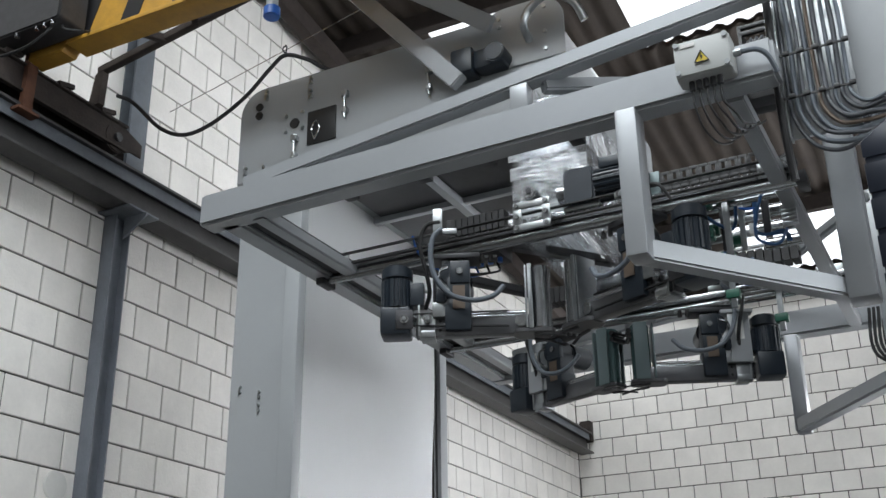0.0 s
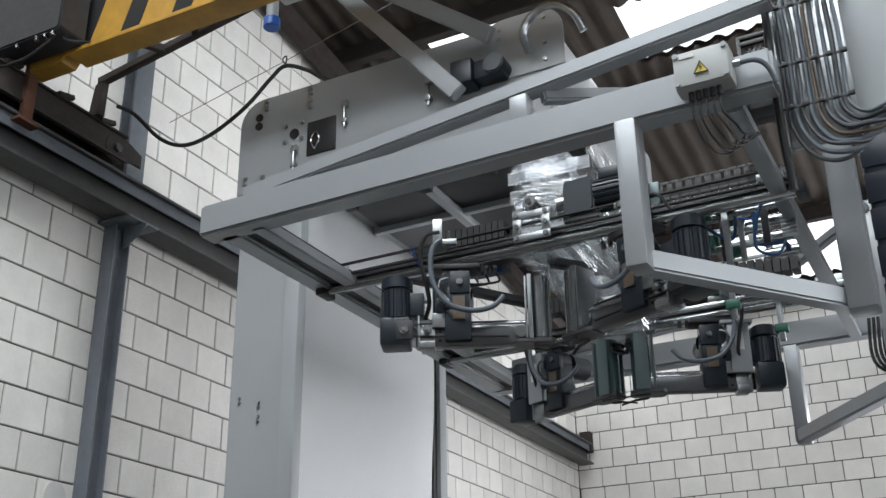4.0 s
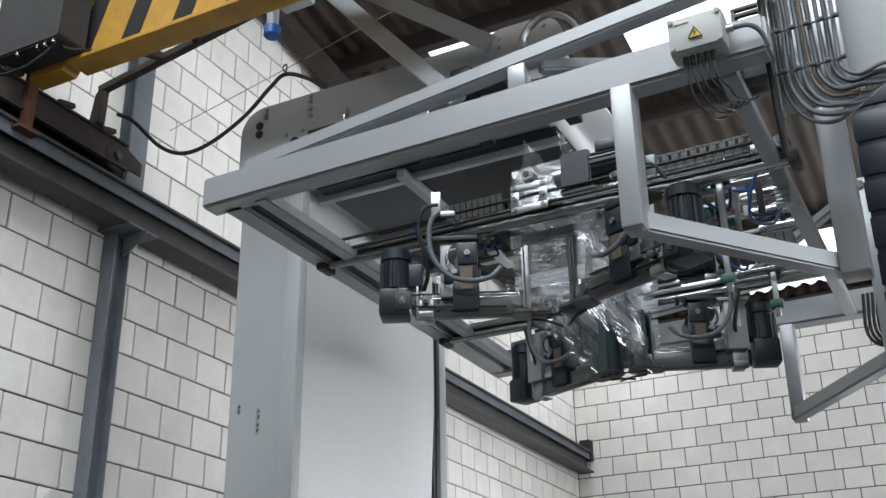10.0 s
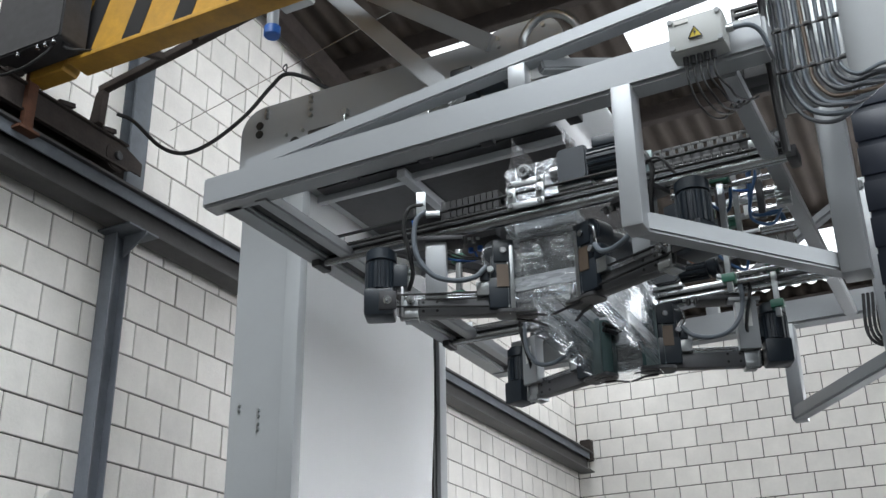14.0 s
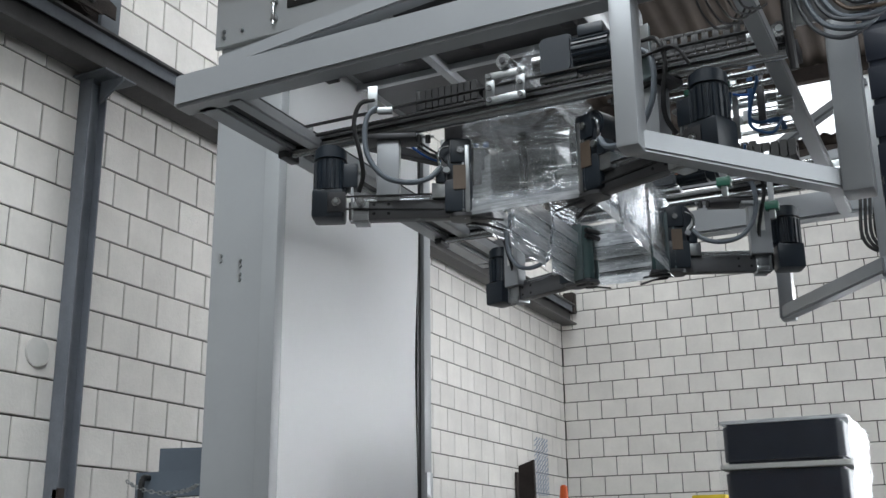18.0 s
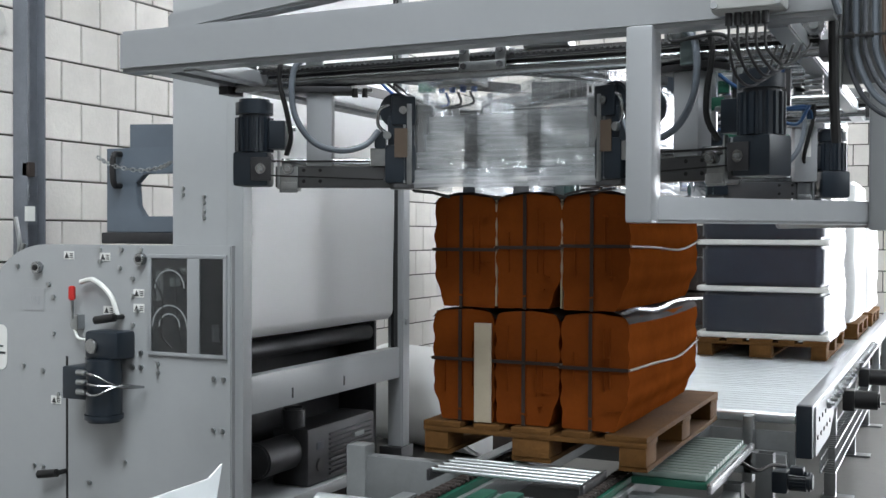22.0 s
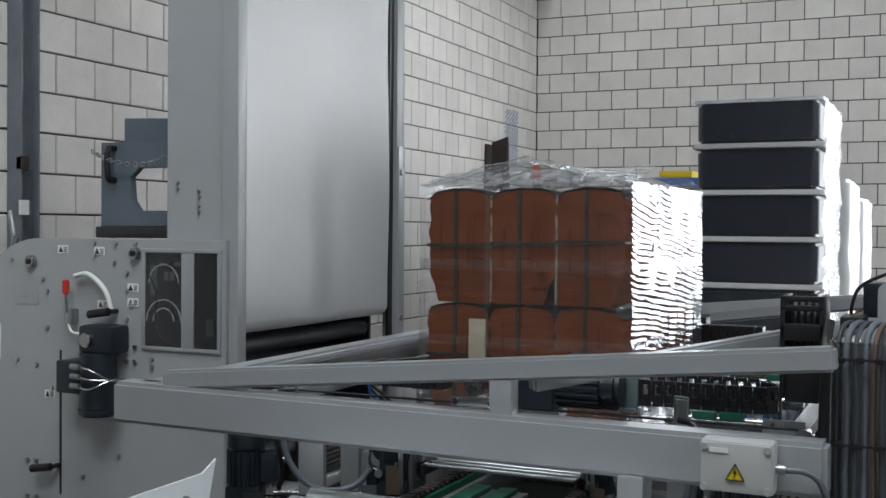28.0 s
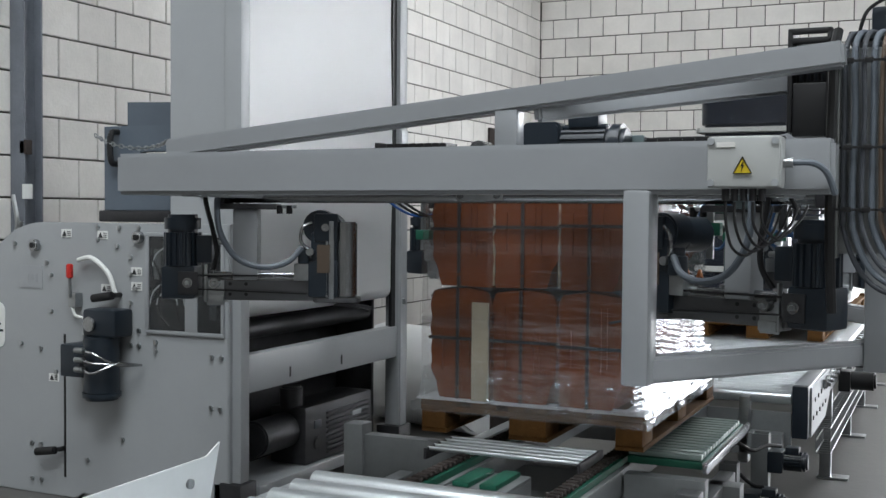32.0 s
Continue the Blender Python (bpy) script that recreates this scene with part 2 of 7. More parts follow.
M_FILM = glass_like("stretch_film", (0.98, 0.985, 0.985), 0.08, 0.035, 0.12, 0.07)
M_FILMM = glass_like("milky_film", (0.95, 0.96, 0.97), 0.12, 0.16)
M_FILMT = glass_like("crumpled_film", (0.95, 0.96, 0.97), 0.1, 0.1, 0.14)
M_PLEAT = glass_like("pleated_film", (0.95, 0.96, 0.97), 0.28, 0.42, 0.03, 0.02)
M_FILMW = glass_like("white_film", (0.95, 0.96, 0.97), 0.2, 0.45)
M_CLEAR = glass_like("clear_wrap", (0.97, 0.975, 0.98), 0.1, 0.012, 0.2, 0.03)
M_FILMS = glass_like("wrapping_film", (0.95, 0.96, 0.97), 0.14, 0.26, 0.4)
M_PANE = glass_like("polycarbonate", (0.5, 0.52, 0.53), 0.06, 0.03)
M_FEED = mat("white_film", (0.8, 0.815, 0.82), 0.34, 0.0, 0.05, 1.2, 0.1, 3)
M_WEB = mat("brushed_stainless_web", (0.89, 0.896, 0.902), 0.44, 0.2, 0.02, 1.0)

# ---- building helpers ----


def box(bm, x0, x1, y0, y1, z0, z1, bevel=0.0):
    """An upright box between limits, with softened edges."""
    g = bmesh.ops.create_cube(bm, size=1)
    vs = g["verts"]
    for v in vs:
        v.co = Vector((x0 + (v.co.x + 0.5) * (x1 - x0), y0 + (v.co.y + 0.5) * (y1 - y0), z0 + (v.co.z + 0.5) * (z1 - z0)))
    if bevel:
        es = {e for v in vs for e in v.link_edges}
        bmesh.ops.bevel(bm, geom=list(es), offset=bevel, segments=2, affect="EDGES", profile=0.6)
    return bm


def cyl(bm, a, b, r, n=20, r2=None, bevel=0.0):
    """A round bar from a to b."""
    a, b = Vector(a), Vector(b)
    d = b - a
    m = Matrix.Translation((a + b) / 2) @ d.to_track_quat("Z", "Y").to_matrix().to_4x4()
    g = bmesh.ops.create_cone(bm, cap_ends=True, segments=n, radius1=r, radius2=r if r2 is None else r2, depth=d.length, matrix=m)
    if bevel:
        es = [e for v in g["verts"] for e in v.link_edges if len(e.link_faces) == 2 and any(len(f.verts) > 4 for f in e.link_faces)]
        bmesh.ops.bevel(bm, geom=list(set(es)), offset=bevel, segments=2, affect="EDGES")
    return bm


def beam(bm, a, b, w, h, bevel=0.008, up=(0, 0, 1)):
    """A square tube from a to b, w wide and h high."""
    a, b = Vector(a), Vector(b)
    d = (b - a).normalized()
    side = d.cross(Vector(up)).normalized()
    top = side.cross(d).normalized()
    m = Matrix((side, d, top)).transposed().to_4x4()
    m.translation = (a + b) / 2
    g = bmesh.ops.create_cube(bm, size=1)
    bmesh.ops.transform(bm, verts=g["verts"], matrix=m @ Matrix.Diagonal((w, (b - a).length, h, 1)))
    if bevel:
        bmesh.ops.bevel(bm, geom=list({e for v in g["verts"] for e in v.link_edges}), offset=bevel, segments=2, affect="EDGES")
    return bm


def ribbed(bm, a, b, r, ro, n=18):
    """A motor body with lengthwise cooling ribs, from a to b."""
    a, b = Vector(a), Vector(b)
    m = (b - a).to_track_quat("Z", "Y").to_matrix()
    rings = []
    for c in (a, b):
        ring = []
        for k in range(n):
            for d, rad in ((-0.3, r), (-0.18, ro), (0.18, ro), (0.3, r)):
                t = 6.28319 * (k + d) / n
                ring.append(bm.verts.new(c + m @ Vector((rad * math.cos(t), rad * math.sin(t), 0))))
        rings.append(ring)
    q = len(rings[0])
    for k in range(q):
        bm.faces.new((rings[0][k], rings[0][(k + 1) % q], rings[1][(k + 1) % q], rings[1][k]))
    bm.faces.new(rings[0][::-1])
    bm.faces.new(rings[1])
    return bm


def frame_ring(bm, x0, x1, y0, y1, z0, z1, t):
    """A closed rectangular ring, open along x."""
    def loop(x, d):
        return [bm.verts.new((x, y, z)) for y, z in ((y0 + d, z0 + d), (y1 - d, z0 + d), (y1 - d, z1 - d), (y0 + d, z1 - d))]
    o0, i0, o1, i1 = loop(x0, 0), loop(x0, t), loop(x1, 0), loop(x1, t)
    for k in range(4):
        n = (k + 1) % 4
        for p, q in ((o0, o1), (o1, i1), (i1, i0), (i0, o0)):
            bm.faces.new((p[k], p[n], q[n], q[k]))
    return bm


def spline(points, per=8):
    """A smooth line through points."""
    p = [Vector(q) for q in points]
    p = [2 * p[0] - p[1]] + p + [2 * p[-1] - p[-2]]
    out = []
    for i in range(1, len(p) - 2):
        for k in range(per):
            t = k / per
            out.append(0.5 * (2 * p[i] + (p[i + 1] - p[i - 1]) * t + (2 * p[i - 1] - 5 * p[i] + 4 * p[i + 1] - p[i + 2]) * t * t + (3 * p[i] - p[i - 1] - 3 * p[i + 1] + p[i + 2]) * t ** 3))
    return out + [p[-2]]


def tube(bm, points, r, n=8, per=8, smooth=True):
    """A hose or cable along points."""
    line = spline(points, per) if smooth else [Vector(q) for q in points]
    rings = []
    ref = Vector((0.13, 0.27, 0.95))
    for i, q in enumerate(line):
        d = (line[min(i + 1, len(line) - 1)] - line[max(i - 1, 0)]).normalized()
        s = d.cross(ref)
        s = (s if s.length > 1e-3 else d.cross(Vector((1, 0, 0)))).normalized()
        u = s.cross(d)
        rings.append([bm.verts.new(q + r * (math.cos(6.28319 * k / n) * s + math.sin(6.28319 * k / n) * u)) for k in range(n)])
    for a, b in zip(rings, rings[1:]):
        for k in range(n):
            bm.faces.new((a[k], a[(k + 1) % n], b[(k + 1) % n], b[k]))
    bm.faces.new(rings[0][::-1])
    bm.faces.new(rings[-1])
    return bm


def plate(bm, outline, axis, at, thick, bevel=0.0):
    """A flat plate: an outline in the plane across axis, at that place, so thick along it."""
    def put(u, v, w):
        return {"x": (w, u, v), "y": (u, w, v), "z": (u, v, w)}[axis]
    a = [bm.verts.new(put(u, v, at)) for u, v in outline]
    b = [bm.verts.new(put(u, v, at + thick)) for u, v in outline]
    n = len(a)
    fs = [bm.faces.new(a), bm.faces.new(b[::-1])]
    fs += [bm.faces.new((a[i], b[i], b[(i + 1) % n], a[(i + 1) % n])) for i in range(n)]
    bmesh.ops.recalc_face_normals(bm, faces=fs)
    if bevel:
        bmesh.ops.bevel(bm, geom=list({e for f in fs[:2] for e in f.edges}), offset=bevel, segments=2, affect="EDGES")
    return bm


def rounded(x0, x1, z0, z1, r, n=6, corners=(1, 1, 1, 1)):
    """The outline of a rectangle with rounded corners (lower left, lower right, upper right, upper left)."""
    out = []
    for (cx, cz, a0), on in zip(((x0, z0, 180), (x1, z0, 270), (x1, z1, 0), (x0, z1, 90)), corners):
        if not on:
            out.append((cx, cz))
            continue
        mx, mz = cx + (r if cx == x0 else -r), cz + (r if cz == z0 else -r)
        out += [(mx + r * math.cos(radians(a0 + 90 * k / n)), mz + r * math.sin(radians(a0 + 90 * k / n))) for k in range(n + 1)]
    return out


def mesh_of(name, bm, material, smooth=None):
    bmesh.ops.recalc_face_normals(bm, faces=bm.faces[:])
    me = bpy.data.meshes.new(name)
    bm.to_mesh(me)
    bm.free()
    me.materials.append(material)
    if smooth is not None:
        me.shade_smooth()
        me.set_sharp_from_angle(angle=radians(smooth))
    return me


def part(name, bm, material, parent=None, label="", smooth=35):
    """Links a bmesh as one mesh object, under a thing or a part."""
    ob = new(name, mesh_of(name, bm, material, smooth))
    if parent is not None:
        ob.parent = parent
    if label:
        tagged(ob, label)
    return ob


def thing(name, label, category, group="", kind="", at=None):
    ob = new(name)
    ob.empty_display_size = 0.1
    if at is not None:
        ob.matrix_basis = at
    return tagged(ob, label, category, group, kind)


def B():
    return bmesh.new()


# ---- structure ----
RIGHT_X, REAR_Y = 6.5, -7.0
bm = B()
box(bm, WALL_X - 0.4, RIGHT_X + 0.3, REAR_Y - 0.3, WALL_Y + 0.4, -0.2, 0.0)
tagged(part("floor", bm, M_FLOOR), "smooth grey concrete factory floor", "floor", kind="structure")
bm = B()
box(bm, WALL_X - 0.3, WALL_X - 0.012, REAR_Y - 0.3, WALL_Y + 0.3, 0.0, WALL_TOP)
wall_west = tagged(part("wall_west", bm, M_MORTAR), "white sand-lime block wall with dark joints", "wall", kind="structure")
bm = B()
box(bm, WALL_X - 0.012, RIGHT_X + 0.3, WALL_Y + 0.012, WALL_Y + 0.3, 0.0, WALL_TOP)
wall_north = tagged(part("wall_north", bm, M_MORTAR), "white sand-lime block wall with dark joints", "wall", kind="structure")
bm = B()
box(bm, RIGHT_X, RIGHT_X + 0.3, REAR_Y, WALL_Y, 0.0, WALL_TOP)
tagged(part("wall_east", bm, M_PLASTER), "plain dusty grey factory wall", "wall", kind="structure")
bm = B()
box(bm, WALL_X, RIGHT_X, REAR_Y - 0.3, REAR_Y, 0.0, WALL_TOP)
tagged(part("wall_south", bm, M_PLASTER), "plain dusty grey factory wall", "wall", kind="structure")

# sloping roof of corrugated sheet, with fields of translucent sheet in it
LIGHTS = ((-3.9, 0.9, 1.0, 2.2), (-3.5, 3.0, -5.0, -3.2), (-3.85, -2.85, -2.0, -0.5), (-2.2, -1.0, -2.0, -0.5), (0.4, 3.4, -2.0, -0.5), (-3.78, -2.85, 7.0, 7.3), (-2.1, -0.9, 7.35, 8.1), (0.6, 3.4, 7.35, 8.1), (-4.25, -3.15, 11.1, 12.5), (-2.2, -0.9, 11.1, 12.5))
YS = (REAR_Y, -5.0, -3.2, -2.0, -0.5, 1.0, 2.2, 7.0, 7.3, 7.35, 8.1, 11.1, 12.5, WALL_Y + 0.3)


def sheet(bm, x0, x1, y0, y1, thick):
    n = max(2, int((x1 - x0) / 0.045))
    rows = []
    for i in range(n + 1):
        x = x0 + (x1 - x0) * i / n
        w = 0.025 * math.sin(x * 2 * math.pi / 0.18)
        rows.append([bm.verts.new((x, y, roof_z(y) + w + d)) for d in ((0.0, thick) if thick else (0.0,)) for y in (y0, y1)])
    for a, b in zip(rows, rows[1:]):
        bm.faces.new((a[0], a[1], b[1], b[0]))
        if thick:
            bm.faces.new((a[2], b[2], b[3], a[3]))


bm = B()
for y0, y1 in zip(YS, YS[1:]):
    holes = sorted((l[0], l[1]) for l in LIGHTS if l[2] == y0)
    x = WALL_X - 0.3
    for h0, h1 in holes + [(RIGHT_X + 0.3, 0)]:
        sheet(bm, x, h0, y0, y1, 0.05)
        x = h1
tagged(part("ceiling", bm, M_ROOF, smooth=60), "dark brown corrugated roof sheeting", "roof", kind="structure")

M_SKY = bpy.data.materials.new("daylight_glazing")
M_SKY.use_nodes = True
bsdf(M_SKY).inputs["Base Color"].default_value = (0.8, 0.85, 0.9, 1)
bsdf(M_SKY).inputs["Emission Color"].default_value = (0.93, 0.96, 1, 1)
bsdf(M_SKY).inputs["Emission Strength"].default_value = 1.4
M_DIM = M_SKY.copy()
M_DIM.name = "shaded_window_glass"
bsdf(M_DIM).inputs["Emission Strength"].default_value = 0.35
M_GATE = M_SKY.copy()
M_GATE.name = "open_daylight"
bsdf(M_GATE).inputs["Emission Strength"].default_value = 10.0
for k, (x0, x1, y0, y1) in enumerate(LIGHTS):
    bm = B()
    sheet(bm, x0 - 0.03, x1 + 0.03, y0 - 0.03, y1 + 0.03, 0)
    bmesh.ops.translate(bm, verts=bm.verts[:], vec=(0, 0, 0.06))
    tagged(part("window_%d" % (k + 1), bm, M_SKY, smooth=60), "bright translucent corrugated roof light", "skylight", kind="structure")
for k, y in enumerate((-5.6, -2.4, 0.9, 5.0, 6.88, 8.6, 10.95, 12.65)):
    bm = B()
    beam(bm, (WALL_X, y, roof_z(y) - 0.11), (RIGHT_X, y, roof_z(y) - 0.11), 0.1, 0.16, 0.006)
    tagged(part("roof_purlin", bm, M_RUST), "dark brown roof purlin under the sheeting", "purlin", "roof purlins", "structure")
bm = B()
beam(bm, (WALL_X + 0.15, 4.2, roof_z(4.2) - 0.3), (WALL_X + 0.15, WALL_Y, roof_z(WALL_Y) - 0.3), 0.12, 0.18, 0.006)
tagged(part("roof_rafter", bm, M_RUST), "dark brown roof rafter along the block wall", "rafter", kind="structure")
# windows in the east wall
for k in range(6):
    bm = B()
    y = -6.0 + 2.9 * k
    box(bm, RIGHT_X - 0.03, RIGHT_X - 0.004, y, y + 2.7, 3.1, 6.1)
    w = tagged(part("window_%d" % (k + 13), bm, M_DIM), "tall bright factory window in the east wall", "window", kind="structure")
    for j in range(1, 4):
        bm = B()
        box(bm, RIGHT_X - 0.06, RIGHT_X - 0.032, y, y + 2.7, 3.1 + 0.75 * j - 0.02, 3.1 + 0.75 * j + 0.02)
        part("glazing_bar", bm, M_OLD, w)

# tall glazed gate in the rear wall
bm = B()
box(bm, 0.3, 5.9, WALL_Y - 0.02, WALL_Y - 0.004, 0.1, 4.4)
gate = tagged(part("window_12", bm, M_GATE), "tall glazed gate that lets in daylight", "window", kind="structure")
for k in range(7):
    bm = B()
    x = 0.3 + 5.6 * k / 6
    box(bm, x - 0.04, x + 0.04, WALL_Y - 0.06, WALL_Y - 0.022, 0.0, 4.5, 0.004)
    part("glazing_bar", bm, M_OLD, gate)

# block courses
COURSE, PITCH, JOINT = 0.23, 0.317, 0.011
Z0 = (1.907 + 1.42) % COURSE


def block_mesh(name, length, axis):
    bm = B()
    w, h = length - JOINT, COURSE - JOINT
    if axis == "y":
        box(bm, -0.03, 0.0, -w / 2, w / 2, -h / 2, h / 2)
    else:
        box(bm, -w / 2, w / 2, 0.0, 0.03, -h / 2, h / 2)
    bmesh.ops.bevel(bm, geom=bm.edges[:], offset=0.0035, segments=1, affect="EDGES")
    return mesh_of(name, bm, M_BLOCK_ONE)


M_BLOCK_ONE = mat("white_block_single", (0.79, 0.762, 0.725), 0.85, 0, 0.14, 2.5, 0.25, 60)


def lay_blocks(wall, axis, start, u0, u1, z_low, z_top, near, PITCH):
    """Courses of blocks with staggered joints. near: the stretch (u, v, z, z) whose blocks are objects of their own."""
    rng = random.Random(5)
    whole = block_mesh("block", PITCH, axis)
    verts, faces = [], []
    count = 0
    k = 0
    z = Z0 - COURSE
    while z + COURSE / 2 < z_top:
        shift = start + (PITCH / 2 if k % 2 else 0.0)
        u = shift + math.floor((u0 - shift) / PITCH) * PITCH
        while u < u1:
            a, b = max(u, u0), min(u + PITCH, u1)
            if b - a > 0.03 and z + COURSE > 0.02 and z + COURSE / 2 > z_low:
                c, zc = (a + b) / 2, z + COURSE / 2
                off = rng.uniform(-0.0015, 0.0015)
                if b - a > PITCH - 0.01 and near[0] < c < near[1] and near[2] < zc < near[3] and count < 300:
                    ob = new("block", whole)
                    ob.location = (WALL_X + off, c, zc) if axis == "y" else (c, WALL_Y - off, zc)
                    ob.parent = wall
                    count += 1
                else:
                    w, h = (b - a - JOINT) / 2, (COURSE - JOINT) / 2
                    n = len(verts)
                    ring = [(-w, -h), (w, -h), (w, h), (-w, h)]
                    for inset, depth in ((0, -0.03), (0, -0.003), (0.003, 0.0)):
                        for p, q in ring:
                            p, q = p - math.copysign(inset, p), q - math.copysign(inset, q)
                            d = depth + off
                            verts.append((WALL_X + d, c + p, zc + q) if axis == "y" else (c + p, WALL_Y - d, zc + q))
                    for r in (0, 4):
                        for i in range(4):
                            faces.append((n + r + i, n + r + (i + 1) % 4, n + r + 4 + (i + 1) % 4, n + r + 4 + i))
                    faces.append((n + 8, n + 9, n + 10, n + 11))
            u += PITCH
        k += 1
        z += COURSE
    me = bpy.data.meshes.new("blockwork")
    me.from_pydata(verts, [], faces)
    bm = bmesh.new()
    bm.from_mesh(me)
    bmesh.ops.recalc_face_normals(bm, faces=bm.faces[:])
    bm.to_mesh(me)
    bm.free()
    me.materials.append(M_BLOCK)
    ob = new("blockwork", me)
    ob.parent = wall
    tagged(ob, kind="stuff")


# ---- fixtures on the wall ----
RAIL_Z = 4.54
bm = B()
box(bm, -4.6, -4.42, 2.2, WALL_Y - 0.1, RAIL_Z - 0.02, RAIL_Z, 0.003)
box(bm, -4.6, -4.42, 2.2, WALL_Y - 0.1, RAIL_Z - 0.26, RAIL_Z - 0.24, 0.003)
box(bm, -4.517, -4.503, 2.2, WALL_Y - 0.1, RAIL_Z - 0.24, RAIL_Z - 0.02)
runway = tagged(part("crane_runway", bm, M_RUN), "grey steel crane runway girder along the block wall", "runway girder", kind="structure")
bm = B()
box(bm, -4.535, -4.485, 2.2, WALL_Y - 0.12, RAIL_Z, RAIL_Z + 0.04, 0.004)
part("crane_rail", bm, M_RUN, runway)
bm = B()
box(bm, -4.46, -4.448, 2.2, WALL_Y - 0.16, RAIL_Z - 0.1, RAIL_Z - 0.021, 0.003)
part("fascia", bm, M_OLD, runway, "light grey painted fascia strip")
bm = B()
box(bm, -4.58, -4.44, WALL_Y - 0.14, WALL_Y - 0.02, RAIL_Z - 0.1, RAIL_Z + 0.16, 0.01)
part("end_stop", bm, M_RUST, runway, "rusty end stop")


pil = thing("steel_pillar", "grey painted steel H-column standing against the block wall", "column", kind="structure")
bm = B()
for y0, y1 in ((4.42, 4.431), (4.545, 4.556)):
    box(bm, -4.662, -4.56, y0, y1, 0.02, 4.266, 0.003)
box(bm, -4.62, -4.61, 4.431, 4.545, 0.02, 4.266)
part("shaft", bm, M_PILLAR, pil)
bm = B()
box(bm, -4.665, -4.4, 4.36, 4.63, 4.266, 4.28, 0.003)
part("head_plate", bm, M_OLD, pil)
bm = B()
plate(bm, [(-4.56, 4.266), (-4.38, 4.266), (-4.38, 4.24), (-4.56, 4.12)], "y", 4.49, 0.014)
part("gusset", bm, M_OLD, pil)
bm = B()
box(bm, -4.666, -4.5, 4.36, 4.63, 0.0, 0.02)
part("base_plate", bm, M_OLD, pil)
bm = B()
box(bm, -4.6, -4.55, 4.42, 4.47, 1.72, 1.8, 0.006)
part("rust_clamp", bm, M_RUST, pil, "rusty clamp")
bm = B()
for x0, x1 in ((-4.655, -4.645), (-4.56, -4.55)):
    box(bm, x0, x1, 4.44, 4.6, RAIL_Z + 0.06, roof_z(4.6) - 0.03, 0.003)
box(bm, -4.645, -4.56, 4.515, 4.525, RAIL_Z + 0.06, roof_z(4.6) - 0.03)
tagged(part("upper_column", bm, M_OLD), "grey steel roof column above the crane runway", "column", kind="structure")
bm = B()
cyl(bm, (-4.672, 4.285, 2.545), (-4.655, 4.285, 2.545), 0.085, 28, bevel=0.004)
tagged(part("duct_cover", bm, M_CARD), "round white duct cover plastered into the block wall", "cover")
# small tag on the pillar
bm = B()
box(bm, -4.556, -4.552, 4.4, 4.47, 1.48, 1.56)
tag = tagged(part("paper_tag", bm, M_WHITE), "creased white paper tag hanging on the steel column", "tag")
tag.rotation_euler = (0, 0, 0)
bm = B()
tube(bm, [(-4.55, 4.33, 1.5), (-4.52, 4.33, 1.35), (-4.54, 4.32, 1.24), (-4.49, 4.3, 1.26), (-4.47, 4.31, 1.36)], 0.012, 8)
tagged(part("pipe_hook", bm, M_ZINC), "bent galvanised pipe hook beside the steel column", "hook")

# overhead crane: end truck on the runway, yellow girder across
crane = thing("overhead_crane", "worn yellow overhead crane with a rusty end truck", "crane")
bm = B()
for x0, x1 in ((-4.6, -4.585), (-4.45, -4.435)):
    plate(bm, [(2.3, RAIL_Z + 0.07), (4.3, RAIL_Z + 0.07), (4.36, RAIL_Z + 0.1), (4.45, RAIL_Z + 0.1), (4.45, RAIL_Z + 0.19), (4.3, RAIL_Z + 0.24), (2.3, RAIL_Z + 0.24)], "x", x0, x1 - x0, 0.003)
box(bm, -4.62, -4.415, 2.3, 4.3, RAIL_Z + 0.24, RAIL_Z + 0.255, 0.003)
box(bm, -4.435, -4.415, 2.3, 4.3, RAIL_Z + 0.07, RAIL_Z + 0.085, 0.003)
part("end_truck", bm, M_RUST, crane)
for y in (2.7, 4.22):
    bm = B()
    cyl(bm, (-4.56, y, RAIL_Z + 0.14), (-4.43, y, RAIL_Z + 0.14), 0.1, 26, bevel=0.008)
    w = part("wheel", bm, M_RUST, crane)
    bm = B()
    cyl(bm, (-4.43, y, RAIL_Z + 0.14), (-4.405, y, RAIL_Z + 0.14), 0.03, 14, bevel=0.004)
    part("axle", bm, M_DSTEEL, w)
for y in (3.3, 3.7, 4.05):
    bm = B()
    beam(bm, (-4.42, y, RAIL_Z + 0.255), (-4.42, y + 0.12, RAIL_Z + 0.285), 0.03, 0.03, 0.003)
    part("clip", bm, M_RUST, crane)
bm = B()
for z0, z1 in ((4.815, 4.84), (5.26, 5.285)):
    box(bm, -4.1, 1.5, 3.44, 3.6, z0, z1, 0.003)
box(bm, -4.16, 1.5, 3.47, 3.486, 4.84, 5.26)
part("girder", bm, M_YELLOW, crane)
for i in range(5):
    x = -4.1 + i * 0.36
    bm = B()
    plate(bm, [(x, 4.845), (x + 0.13, 4.845), (x + 0.27, 5.255), (x + 0.14, 5.255)], "y", 3.466, 0.003)
    part("hazard_stripe", bm, M_BLACK, crane)
bm = B()
plate(bm, [(-4.42, 4.8), (-4.16, 4.8), (-4.12, 4.86), (-4.12, 5.0), (-4.42, 5.0)], "y", 3.46, 0.12, 0.006)
part("saddle", bm, M_YELLOW, crane)
bm = B()
plate(bm, rounded(-4.5, -3.97, 4.84, 5.32, 0.03, 4), "y", 3.25, 0.2, 0.01)
gc = part("gear_case", bm, M_DSTEEL, crane, "dark grease-stained gear case")
